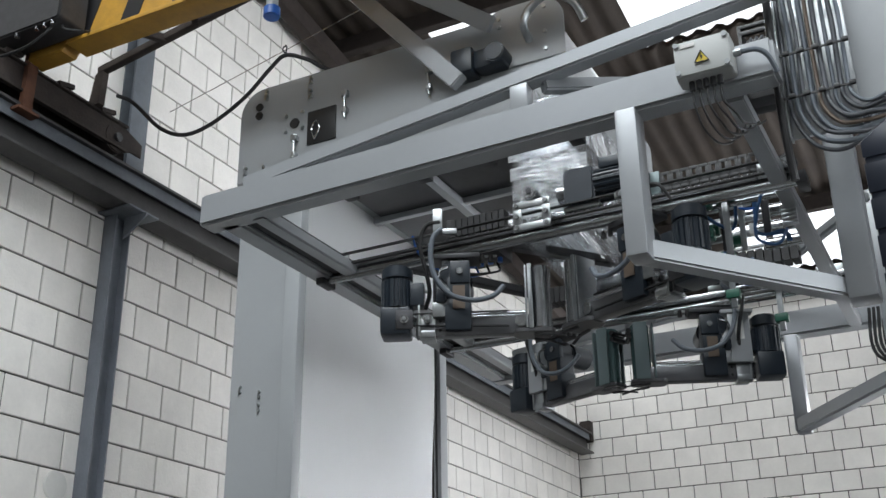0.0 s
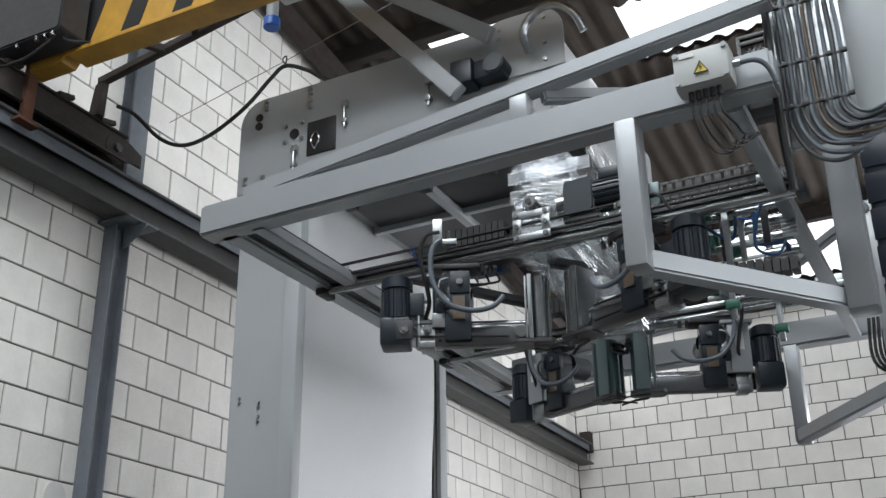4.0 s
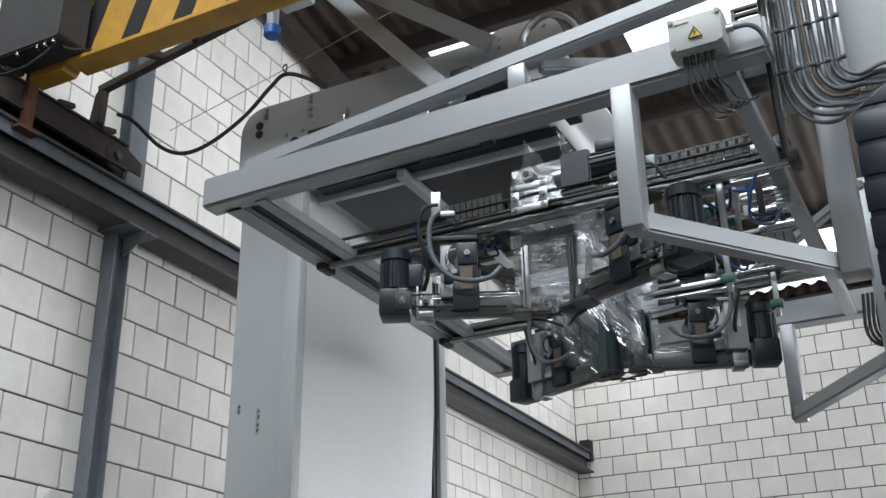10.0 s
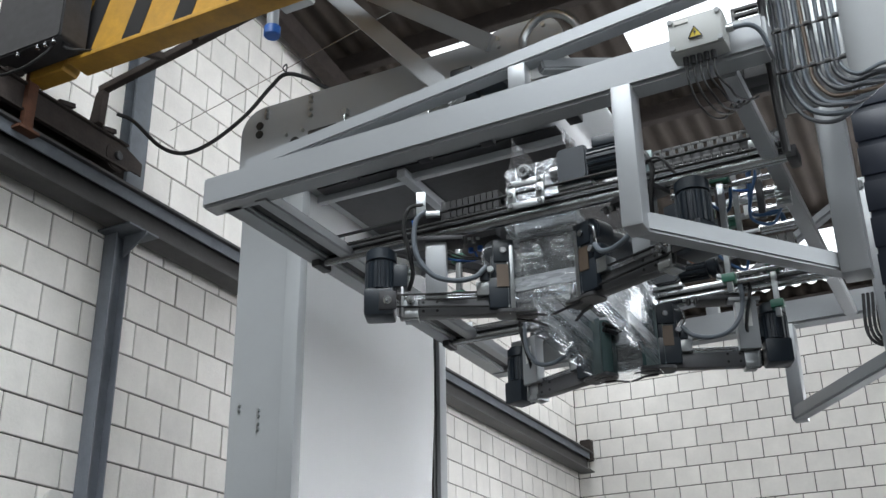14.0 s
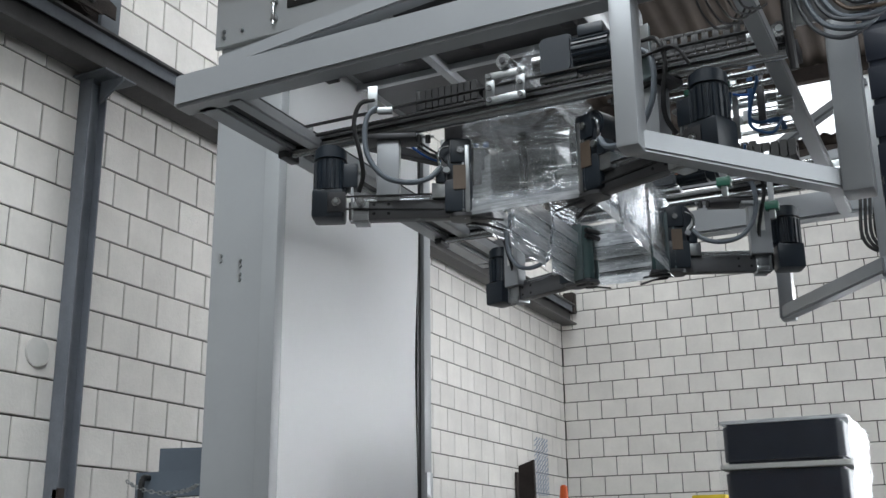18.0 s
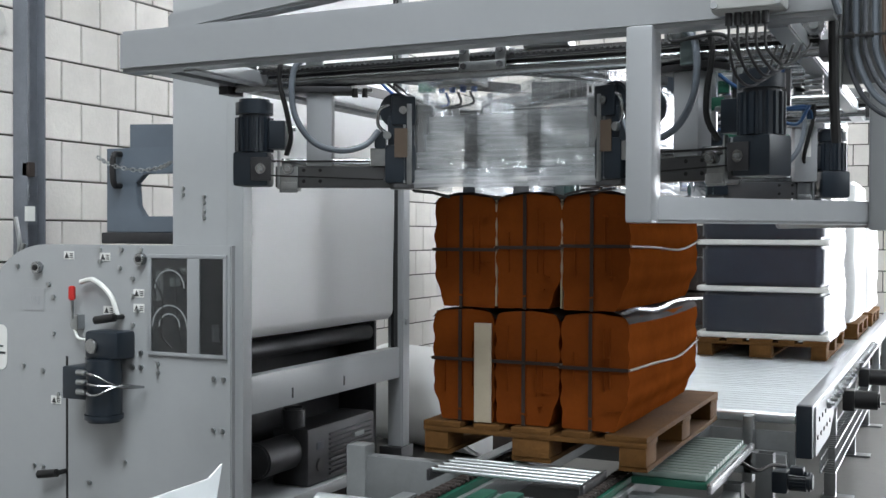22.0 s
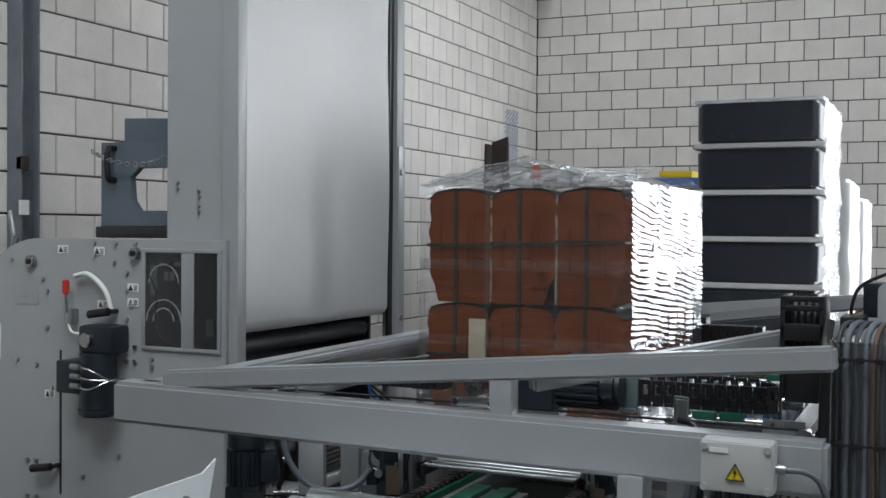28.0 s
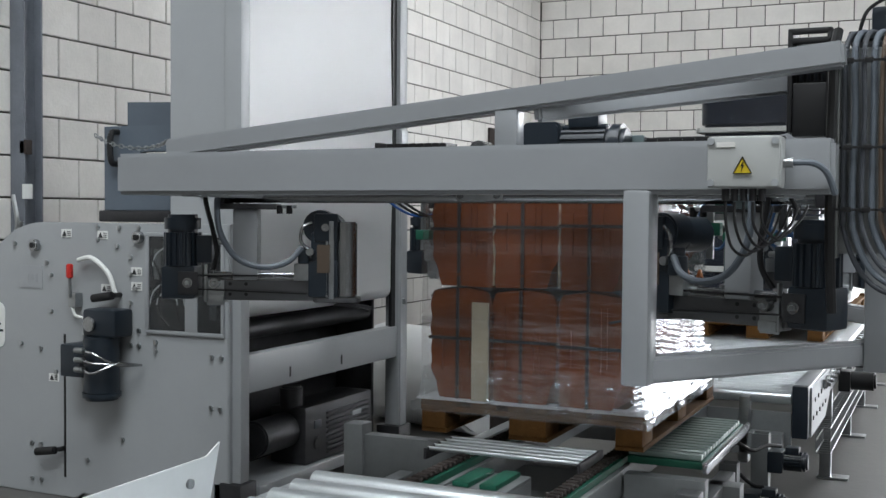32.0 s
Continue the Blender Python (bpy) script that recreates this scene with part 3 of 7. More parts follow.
for x in (-4.03, -4.09, -4.15, -4.3):
    bm = B()
    cyl(bm, (x, 3.27, 4.82), (x, 3.27, 4.845), 0.014, 8)
    part("bolt", bm, M_STEEL, gc)
bm = B()
tube(bm, [(-4.06, 3.3, 4.84), (-4.1, 3.28, 4.78), (-4.2, 3.26, 4.72), (-4.35, 3.24, 4.7), (-4.5, 3.22, 4.72)], 0.009, 7)
tube(bm, [(-4.02, 3.32, 4.85), (-3.98, 3.32, 4.8), (-3.93, 3.4, 4.82), (-3.95, 3.5, 4.88)], 0.007, 7)
part("cable", bm, M_BLACK, gc)
bm = B()
box(bm, -4.44, -4.4, 3.46, 3.53, 4.5, 4.96, 0.004)
box(bm, -4.47, -4.38, 3.42, 3.57, 4.48, 4.5, 0.004)
part("bracket", bm, M_RUSTY, crane, "reddish rusty upright bracket")
bm = B()
beam(bm, (-4.41, 4.0, 5.03), (-3.1, 4.0, 5.245), 0.05, 0.05, 0.004)
plate(bm, [(-4.46, 4.79), (-4.37, 4.79), (-4.36, 5.06), (-4.43, 5.0)], "y", 3.98, 0.05, 0.003)
part("stay", bm, M_RUST, crane, "brown rusty angle stay")
for a, b in (((-3.9, 4.0, 5.11), (-4.05, 3.6, 5.06)), ((-3.67, 4.0, 5.15), (-3.42, 3.6, 5.24))):
    bm = B()
    beam(bm, a, b, 0.04, 0.05, 0.004)
    part("stay", bm, M_RUST, crane, "brown rusty angle stay")
bm = B()
tube(bm, [(-4.35, 4.1, 4.9), (-4.3, 4.2, 4.88), (-4.19, 4.33, 4.74), (-4.05, 4.4, 4.685), (-3.85, 4.42, 4.72), (-3.6, 4.42, 4.84), (-3.42, 4.42, 4.99), (-3.31, 4.42, 5.05), (-3.2, 4.5, 5.03), (-3.1, 4.6, 4.98), (-2.8, 4.9, 4.94)], 0.013, 8)
part("power_cable", bm, M_BLACK, crane, "black hanging power cable")
bm = B()
tube(bm, [(-3.31, 4.42, 5.06), (-3.305, 4.42, 5.1), (-3.32, 4.43, 5.13), (-3.335, 4.42, 5.1), (-3.31, 4.42, 5.06)], 0.005, 6, 5)
part("cable_ring", bm, M_DSTEEL, crane)
bm = B()
tube(bm, [(-4.2, 4.42, 4.9), (-3.3, 4.45, 5.12), (-2.4, 4.48, 5.35)], 0.0025, 5, 2)
part("guide_wire", bm, M_STEEL, crane)
# camera-like lamp with a blue ring below a grey box
bm = B()
box(bm, -3.17, -2.96, 4.0, 4.2, 5.3, 5.5, 0.012)
box_grey = tagged(part("junction_housing", bm, M_GREY), "light grey housing hanging from the crane girder", "housing")
hl = thing("signal_lamp", "small grey signal lamp with a blue ring", "lamp")
bm = B()
cyl(bm, (-3.265, 4.2, 5.245), (-3.265, 4.2, 5.55), 0.036, 20, bevel=0.004)
part("body", bm, M_GREY, hl)
bm = B()
cyl(bm, (-3.265, 4.2, 5.175), (-3.265, 4.2, 5.245), 0.05, 20, bevel=0.006)
part("ring", bm, M_BLUE, hl, "bright blue ring")

# ---- lift frame ----
LIFT_T = ((0, 3.121), (5.5, 3.121), (6.0, 3.126), (6.25, 3.16), (6.5, 3.203), (7.0, 3.246), (7.5, 3.272), (8.0, 3.281), (12.0, 3.281), (16.6, 3.281), (17.0, 3.272), (17.5, 3.186), (18.0, 3.046), (18.5, 2.884), (19.0, 2.718), (19.5, 2.575),
          (20.0, 2.428), (20.5, 2.297), (21.0, 2.182), (21.5, 2.058), (22.0, 1.953), (22.5, 1.842), (23.0, 1.737), (23.5, 1.625), (24.0, 1.531), (24.5, 1.438), (25.0, 1.301), (25.5, 1.16), (26.0, 1.0), (26.5, 0.875), (27.0, 0.79), (27.5, 0.767), (29.5, 0.767), (30.0, 0.828),
          (30.5, 0.997), (31.0, 1.158), (31.5, 1.311), (32.0, 1.473))
YF, YB = 2.8, 5.55   # the outer faces of the front and the rear beam
lift = thing("pallet_hooder", "light grey welded steel hooding machine frame with four stretching arms", "hooding machine")
for name, y in (("front_beam", YF + 0.05), ("rear_beam", YB - 0.05)):
    bm = B()
    beam(bm, (-2.535 if y < 4 else -2.475, y + (0.052 if y < 4 else 0), 0.068), (-0.264, y, 0.068), 0.1, 0.136, 0.012)
    part(name, bm, M_GREYM, lift)
bm = B()
beam(bm, (-2.425, YF + 0.1, 0.068), (-2.425, YB - 0.1, 0.068), 0.1, 0.136, 0.012)
part("side_beam", bm, M_GREYM, lift)
for s, y in ((1, YF + 0.05), (-1, YB - 0.05)):
    bm = B()
    beam(bm, (-2.34, y + (0.05 if s > 0 else 0), 0.15), (-0.25, y, 0.342), 0.07, 0.062, 0.008)
    part("brace", bm, M_GREYM, lift)
    bm = B()
    box(bm, -1.169, -1.102, y + 0.018 - 0.03, y + 0.018 + 0.03, 0.13, 0.235, 0.006)
    part("strut", bm, M_GREYM, lift)
    bm = B()
    box(bm, -0.789, -0.717, y - 0.05, y + 0.05, -0.504, 0.01, 0.01)
    part("post", bm, M_GREYM, lift)
    bm = B()
    beam(bm, (-0.77, y, -0.468), (-0.2, y + s * 0.76, -0.468), 0.07, 0.07, 0.008)
    part("lower_bar", bm, M_GREYM, lift)
    bm = B()
    beam(bm, (-1.06, y + s * 0.03, 0.225), (-0.2, y + s * 0.76, 0.38), 0.05, 0.05, 0.008)
    part("brace", bm, M_GREYM, lift)
for y in (YF + 0.75, YB - 0.75):
    bm = B()
    box(bm, -0.24, -0.14, y - 0.06, y + 0.06, -0.52, 0.42, 0.012)
    part("carriage_post", bm, M_GREYM, lift)


def carrier_loop(cc, x0, x1, y, z):
    """A cable carrier laid on its side: slotted links run out, turn back on themselves and return."""
    bm = B()
    for d in (-1, 1):
        box(bm, -0.018, 0.018, -0.004, 0.004, d * 0.034 - 0.007, d * 0.034 + 0.007, 0.002)
        box(bm, d * 0.013 - 0.006, d * 0.013 + 0.006, -0.0035, 0.0035, -0.03, 0.03, 0.001)
    box(bm, -0.016, 0.016, -0.003, 0.003, -0.03, -0.004, 0.001)
    cyl(bm, (-0.018, -0.006, 0), (-0.018, 0.006, 0), 0.012, 12)
    link = mesh_of("chain_link", bm, M_BLACK, 40)
    r, step = 0.06, 0.0385
    run = x1 - x0
    total = 2 * run + math.pi * r
    for i in range(int(total / step)):
        u = (i + 0.5) * step
        if u < run:
            m = pose(x0 + u, y, z)
        elif u < run + math.pi * r:
            a = (u - run) / r
            m = pose(x1 + r * math.sin(a), y + r - r * math.cos(a), z, 0, 0, math.degrees(a))
        else:
            m = pose(x1 - (u - run - math.pi * r), y + 2 * r, z + 0.01, 0, 0, 180)
        ob = new("chain_link", link)
        ob.parent = cc
        ob.matrix_local = m
    bm = B()
    box(bm, x0 - 0.06, x0 - 0.002, y - 0.012, y + 0.002, z - 0.06, z + 0.05, 0.006)
    box(bm, x0 - 0.055, x0 - 0.006, y - 0.03, y - 0.011, z - 0.06, z - 0.05, 0.003)
    part("carrier_end", bm, M_TEALM, cc, "grey-green end bracket")


# slide rails for the stretching arms, with belts and end pulleys; each pair travels along y
SLIDING = {}
for s, y in ((1, 3.6), (-1, 4.78)):
    before = set(lift.children)
    bm = B()
    box(bm, -2.4, -0.36, y - 0.022, y + 0.022, 0.028, 0.06, 0.004)
    part("slide_rail", bm, M_STEEL, lift)
    bm = B()
    cyl(bm, (-2.4, y, 0.002), (-0.36, y, 0.002), 0.023, 18)
    part("slide_rail", bm, M_STEEL, lift)
    bm = B()
    box(bm, -2.4, -0.36, y - 0.01, y + 0.01, 0.018, 0.03, 0.002)
    part("rail_web", bm, M_DSTEEL, lift)
    bm = B()
    for z in (0.032, 0.083):
        box(bm, -2.409, -0.372, y - s * 0.05 - 0.01, y - s * 0.05 + 0.01, z, z + 0.005)
    for i in range(101):
        x = -2.4 + i * 0.02
        box(bm, x, x + 0.01, y - s * 0.05 - 0.01, y - s * 0.05 + 0.01, 0.037, 0.042)
    part("toothed_belt", bm, M_BLACK, lift)
    for x in (-2.409, -0.372):
        bm = B()
        cyl(bm, (x, y - s * 0.072, 0.06), (x, y - s * 0.022, 0.06), 0.03, 22, bevel=0.003)
        pul = part("belt_pulley", bm, M_STEEL, lift)
        bm = B()
        cyl(bm, (x, y - s * 0.08, 0.06), (x, y - s * 0.071, 0.06), 0.013, 12)
        part("bolt", bm, M_ZINC, pul)
        bm = B()
        d = 1 if x < -1 else -1
        box(bm, min(x, x + d * 0.12), max(x, x + d * 0.12), y - s * 0.02 - 0.005, y - s * 0.02 + 0.005, 0.03, 0.105, 0.002)
        br = part("pulley_bracket", bm, M_ZINC, lift)
        for k in (0.06, 0.09):
            bm = B()
            cyl(bm, (x + d * k, y - s * 0.035, 0.09), (x + d * k, y - s * 0.025, 0.09), 0.007, 8)
            part("bolt", bm, M_STEEL, br)
    # end plates that run on the cross rails
    for x in (-2.44, -0.36):
        bm = B()
        box(bm, x, x + 0.04, y - 0.05, y + 0.05, -0.03, 0.02, 0.004)
        part("rail_end", bm, M_DSTEEL, lift)
    # drive gearmotor on the rail
    bm = B()
    plate(bm, rounded(-1.25, -1.12, 0.08, 0.235, 0.022, 4), "y", y - 0.06, 0.12, 0.008)
    mot = part("gearbox", bm, M_DARK, lift, "dark slate gearbox")
    bm = B()
    ribbed(bm, (-1.12, y, 0.16), (-0.98, y, 0.16), 0.062, 0.069)
    part("motor", bm, M_DARK, mot)
    bm = B()
    cyl(bm, (-0.98, y, 0.16), (-0.92, y, 0.16), 0.068, 24, bevel=0.014)
    part("fan_cover", bm, M_DARK, mot)
    bm = B()
    box(bm, -1.1, -1.0, y - 0.05, y + 0.05, 0.215, 0.262, 0.008)
    part("terminal_box", bm, M_DARK, mot)
    bm = B()
    cyl(bm, (-1.29, y, 0.155), (-1.25, y, 0.155), 0.042, 20, bevel=0.004)
    part("flange", bm, M_STEEL, mot)
    bm = B()
    box(bm, -1.26, -1.11, y - 0.04, y + 0.04, 0.06, 0.082, 0.003)
    part("motor_foot", bm, M_ZINC, mot)
    # bright slotted plate with an encoder
    bm = B()
    for x0, x1, z0, z1 in ((-1.455, -1.295, 0.085, 0.115), (-1.455, -1.295, -0.012, 0.018), (-1.455, -1.42, 0.018, 0.085), (-1.33, -1.295, 0.018, 0.085)):
        box(bm, x0, x1, y - s * 0.1 - 0.005, y - s * 0.1 + 0.005, z0, z1, 0.002)
    pl = part("slotted_plate", bm, M_ZINC, lift, "bright zinc-plated slotted plate")
    for x in (-1.438, -1.312):
        for z in (0.003, 0.052, 0.1):
            bm = B()
            cyl(bm, (x, y - s * 0.115, z), (x, y - s * 0.104, z), 0.011, 6)
            part("bolt", bm, M_STEEL, pl)
    bm = B()
    cyl(bm, (-1.375, y - s * 0.12, 0.148), (-1.375, y - s * 0.04, 0.148), 0.03, 20, bevel=0.004)
    part("encoder", bm, M_STEEL, pl)
    bm = B()
    cyl(bm, (-1.375, y - s * 0.126, 0.148), (-1.375, y - s * 0.119, 0.148), 0.013, 6)
    part("bolt", bm, M_DSTEEL, pl)
    # energy chains
    for x0, x1 in ((-1.82, -1.56), (-0.88, -0.53)):
        bm = B()
        box(bm, x0 - 0.02, x0, y + s * 0.1 - 0.045, y + s * 0.1 + 0.045, 0.1, 0.19, 0.003)
        cc = part("cable_carrier", bm, M_BLACK, lift, "black plastic cable carrier chain")
        if s > 0 and x0 > -1:
            carrier_loop(cc, x0, x1, y + 0.06, 0.145)
            continue
        for i in range(9):
            a = x0 + (x1 - x0) * i / 9
            bm = B()
            frame_ring(bm, a, a + (x1 - x0) * 0.84 / 9, y + s * 0.1 - 0.045, y + s * 0.1 + 0.045, 0.105, 0.185, 0.024)
            part("chain_link", bm, M_BLACK, cc)
    SLIDING[s] = [c for c in lift.children if c not in before]
# cross rails under the side beam and on the right
for x in (-2.28, -0.42):
    bm = B()
    beam(bm, (x, 2.9, 0.02), (x, YB - 0.1, 0.02), 0.06, 0.05, 0.005)
    part("cross_rail", bm, M_GREYM, lift)
bm = B()
box(bm, -2.375, -2.33, 2.95, YB - 0.12, 0.02, 0.11, 0.003)
part("guide_strip", bm, M_BLACK, lift)
for y in (3.62, 3.72, 4.66, 4.76):
    bm = B()
    cyl(bm, (-0.85, y, 0.02), (-0.42, y, 0.02), 0.014, 12)
    part("rod", bm, M_STEEL, lift)
# light bright strip under the front beam
bm = B()
box(bm, -2.1, -0.9, 2.93, 2.99, 0.055, 0.075, 0.003)
part("cable_duct", bm, M_ZINC, lift)
for k, x in enumerate((-1.92, -1.6, -1.34, -1.0)):
    bm = B()
    box(bm, x, x + 0.05, 2.93, 2.99, 0.02, 0.055, 0.004)
    part("sensor", bm, M_DSTEEL, lift)
for k, (x, y) in enumerate(((-0.72, 3.75), (-0.8, 4.4))):
    bm = B()
    tube(bm, [(x, y, 0.14), (x + 0.02, y, 0.1), (x - 0.05, y + 0.03, 0.05), (x + 0.06, y + 0.08, -0.04), (x + 0.1, y + 0.02, 0.06)], 0.007, 8)
    part("air_hose", bm, M_HOSE, lift, "thin blue compressed-air hose")
for x, y in ((-0.78, 4.3), (-0.66, 4.72), (-1.9, 3.9)):
    bm = B()
    box(bm, x - 0.012, x + 0.012, y - 0.012, y + 0.012, -0.2, 0.12, 0.002)
    g = part("suction_post", bm, M_ZINC, lift)
    for z in (-0.16, 0.02):
        bm = B()
        box(bm, x - 0.03, x + 0.03, y - 0.022, y + 0.022, z, z + 0.04, 0.006)
        part("clamp", bm, M_GREEN, g, "green plastic clamp")
# grey carriage plate behind the cable loops
bm = B()
plate(bm, rounded(-0.17, 0.34, -0.045, 0.52, 0.02, 4), "y", 3.06, 0.05, 0.005)
part("carriage_plate", bm, M_GREY, lift)
# junction box on the front beam
bm = B()
box(bm, -0.556, -0.378, 2.72, 2.798, 0.012, 0.14, 0.012)
jb = part("junction_box", bm, M_BOX, lift, "white plastic junction box with a yellow warning sign")
bm = B()
box(bm, -0.552, -0.382, 2.712, 2.722, 0.016, 0.136, 0.004)
part("lid", bm, M_BOX, jb)
for x in (-0.543, -0.391):
    for z in (0.026, 0.126):
        bm = B()
        cyl(bm, (x, 2.712, z), (x, 2.705, z), 0.009, 12)
        part("screw", bm, M_GREY, jb)
bm = B()
plate(bm, [(-0.489, 0.048), (-0.445, 0.048), (-0.467, 0.088)], "y", 2.708, 0.003)
sign = part("warning_sign", bm, M_SIGN, jb, "yellow triangular high-voltage sign")
bm = B()
for a, b in (((-0.489, 0.048), (-0.445, 0.048)), ((-0.445, 0.048), (-0.467, 0.088)), ((-0.467, 0.088), (-0.489, 0.048))):
    beam(bm, (a[0], 2.7065, a[1]), (b[0], 2.7065, b[1]), 0.002, 0.0045, 0, up=(0, 1, 0))
plate(bm, [(-0.466, 0.078), (-0.4715, 0.065), (-0.4675, 0.065), (-0.470, 0.052), (-0.463, 0.068), (-0.467, 0.068)], "y", 2.7055, 0.002)
part("sign_mark", bm, M_BLACK, jb)
bm = B()
box(bm, -0.53, -0.485, 2.7085, 2.711, 0.112, 0.124)
part("type_label", bm, M_CARD, jb)
for k in range(5):
    x = -0.515 + k * 0.022
    bm = B()
    cyl(bm, (x, 2.755, -0.018), (x, 2.755, 0.014), 0.009, 10)
    part("cable_gland", bm, M_DSTEEL, jb)
    bm = B()
    tube(bm, [(x, 2.755, -0.02), (x + 0.002, 2.757, -0.075), (x + 0.012 + 0.004 * k, 2.79, -0.135 + 0.006 * k), (x + 0.035, 2.87, -0.155 + 0.012 * k), (x + 0.06, 2.97, -0.11 + 0.01 * k), (x + 0.075, 3.03, -0.03)], 0.0038, 8)
    part("cable", bm, M_BLACK, jb)
bm = B()
cyl(bm, (-0.378, 2.755, 0.075), (-0.355, 2.755, 0.075), 0.012, 12)
part("cable_gland", bm, M_ZINC, jb)
bm = B()
tube(bm, [(-0.356, 2.755, 0.075), (-0.31, 2.76, 0.073), (-0.28, 2.775, 0.05), (-0.262, 2.8, 0.0)], 0.008, 8)
part("cable", bm, M_RUBBER, jb)
# pneumatic posts with green clamps, hoses and a rear cable carrier
for x, zs in ((-0.74, (-0.1, 0.03)), (-0.65, (0.045,))):
    bm = B()
    box(bm, x - 0.012, x + 0.012, 3.688, 3.712, -0.2, 0.09, 0.002)
    g = part("guide_post", bm, M_ZINC, lift)
    for z in zs:
        bm = B()
        box(bm, x - 0.038, x + 0.038, 3.675, 3.725, z - 0.022, z + 0.022, 0.006)
        part("clamp", bm, M_GREEN, g, "green plastic clamp")
for x, y in ((-0.52, 3.7), (-0.78, 3.8)):
    bm = B()
    tube(bm, [(x, y, 0.1), (x + 0.01, y, 0.03), (x - 0.02, y + 0.01, -0.06), (x - 0.03, y + 0.03, -0.14), (x + 0.04, y + 0.05, -0.17), (x + 0.08, y + 0.06, -0.11)], 0.006, 8)
    part("air_hose", bm, M_HOSE, lift, "thin blue compressed-air hose")
bm = B()
tube(bm, [(-0.87 + 0.009 * k, 3.7 + 0.022 * math.cos(1.3 * k), -0.262 + 0.022 * math.sin(1.3 * k)) for k in range(14)], 0.006, 7, 3)
part("wire_coil", bm, M_COPPER, lift, "orange coiled wire")
bm = B()
box(bm, -1.09, -1.07, 4.86, 4.94, 0.17, 0.24, 0.003)
cc = part("cable_carrier", bm, M_BLACK, lift, "black plastic cable carrier chain")
for i in range(9):
    bm = B()
    frame_ring(bm, -1.065 + 0.038 * i, -1.033 + 0.038 * i, 4.86, 4.94, 0.165, 0.24, 0.022)
    part("chain_link", bm, M_BLACK, cc)
for k, y in enumerate((3.95, 4.12, 4.3)):
    bm = B()
    cyl(bm, (-0.62, y, 0.06), (-0.45, y, 0.06), 0.026, 16, bevel=0.004)
    cy = part("air_cylinder", bm, M_STEEL, lift)
    bm = B()
    cyl(bm, (-0.88, y, 0.06), (-0.62, y, 0.06), 0.009, 10)
    part("piston_rod", bm, M_ZINC, cy)
# valve rack behind the right-hand rails
bm = B()
box(bm, -0.703, -0.685, 3.83, 3.85, -0.12, 0.12, 0.003)
rack = part("valve_rack", bm, M_DSTEEL, lift, "pneumatic valve rack with green blocks")
bm = B()
box(bm, -0.537, -0.51, 3.82, 3.85, -0.1, 0.12, 0.003)
part("rack_post", bm, M_DSTEEL, rack)
bm = B()
box(bm, -0.626, -0.604, 3.8, 3.816, -0.15, 0.12, 0.003)
part("rack_post", bm, M_ZINC, rack, "zinc-plated upright")
for x0, x1, z in ((-0.805, -0.582, 0.073), (-0.8, -0.537, 0.006), (-0.805, -0.537, -0.061)):
    bm = B()
    box(bm, x0, x1, 3.855, 3.873, z - 0.011, z + 0.011, 0.003)
    part("rack_bar", bm, M_ZINC, rack)
for x0, x1, z0, z1 in ((-0.783, -0.716, 0.087, 0.131), (-0.777, -0.712, -0.047, -0.005), (-0.68, -0.632, -0.11, -0.072)):
    bm = B()
    box(bm, x0, x1, 3.825, 3.86, z0, z1, 0.005)
    for k in range(4):
        x = x0 + 0.009 + 0.0145 * k * (x1 - x0) / 0.067
        cyl(bm, (x, 3.818, z1 - 0.008), (x, 3.825, z1 - 0.008), 0.005, 8)
    part("valve", bm, M_GREEN, rack, "green plastic valve block")
for k in range(5):
    bm = B()
    box(bm, -0.465, -0.407, 3.82, 3.85, -0.066 + 0.018 * k, -0.055 + 0.018 * k, 0.002)
    part("rib", bm, M_ZINC, rack)
bm = B()
box(bm, -0.59, -0.568, 3.8, 3.83, -0.088, -0.043, 0.004)
part("fitting", bm, M_WHITE, rack, "white plastic fitting")
for x, d in ((-0.537, 0.0), (-0.546, 0.011)):
    bm = B()
    tube(bm, [(x, 3.79, 0.13), (x - 0.009, 3.785, 0.07 + d), (x - 0.013, 3.79, -0.016), (x - 0.027 + d, 3.79, -0.08), (x + 0.018, 3.77, -0.115), (x + 0.09, 3.77, -0.123 + d), (x + 0.1, 3.79, -0.15)], 0.006, 8)
    part("air_hose", bm, M_HOSE, rack, "thin blue compressed-air hose")
bm = B()
tube(bm, [(-0.617, 3.795, 0.028), (-0.59, 3.785, 0.015), (-0.555, 3.785, 0.01)], 0.005, 8)
part("air_hose", bm, M_BLUE, rack)
bm = B()
box(bm, -1.8, -1.62, 3.7, 3.86, 0.02, 0.1, 0.006)
vi = part("valve_block", bm, M_DSTEEL, lift, "dark pneumatic valve block")
for k in range(4):
    bm = B()
    cyl(bm, (-1.78 + 0.045 * k, 3.78, 0.0), (-1.78 + 0.045 * k, 3.78, 0.02), 0.012, 10)
    part("fitting", bm, M_BLUE, vi)
for k in range(3):
    bm = B()
    tube(bm, [(-1.76 + 0.05 * k, 3.78, 0.0), (-1.75 + 0.05 * k, 3.76, -0.05), (-1.84 + 0.03 * k, 3.66, -0.06), (-1.93, 3.58, 0.02 + 0.02 * k), (-1.95, 3.55, 0.1)], 0.005, 7)
    part("air_hose", bm, M_BLACK if k else M_BLUE, lift)
for x0, x1 in ((-2.2, -1.75), (-1.7, -1.1)):
    bm = B()
    beam(bm, (x0, 3.75, 0.1), (x1, 4.5, 0.1), 0.05, 0.04, 0.004)
    part("cross_strut", bm, M_DSTEEL, lift)
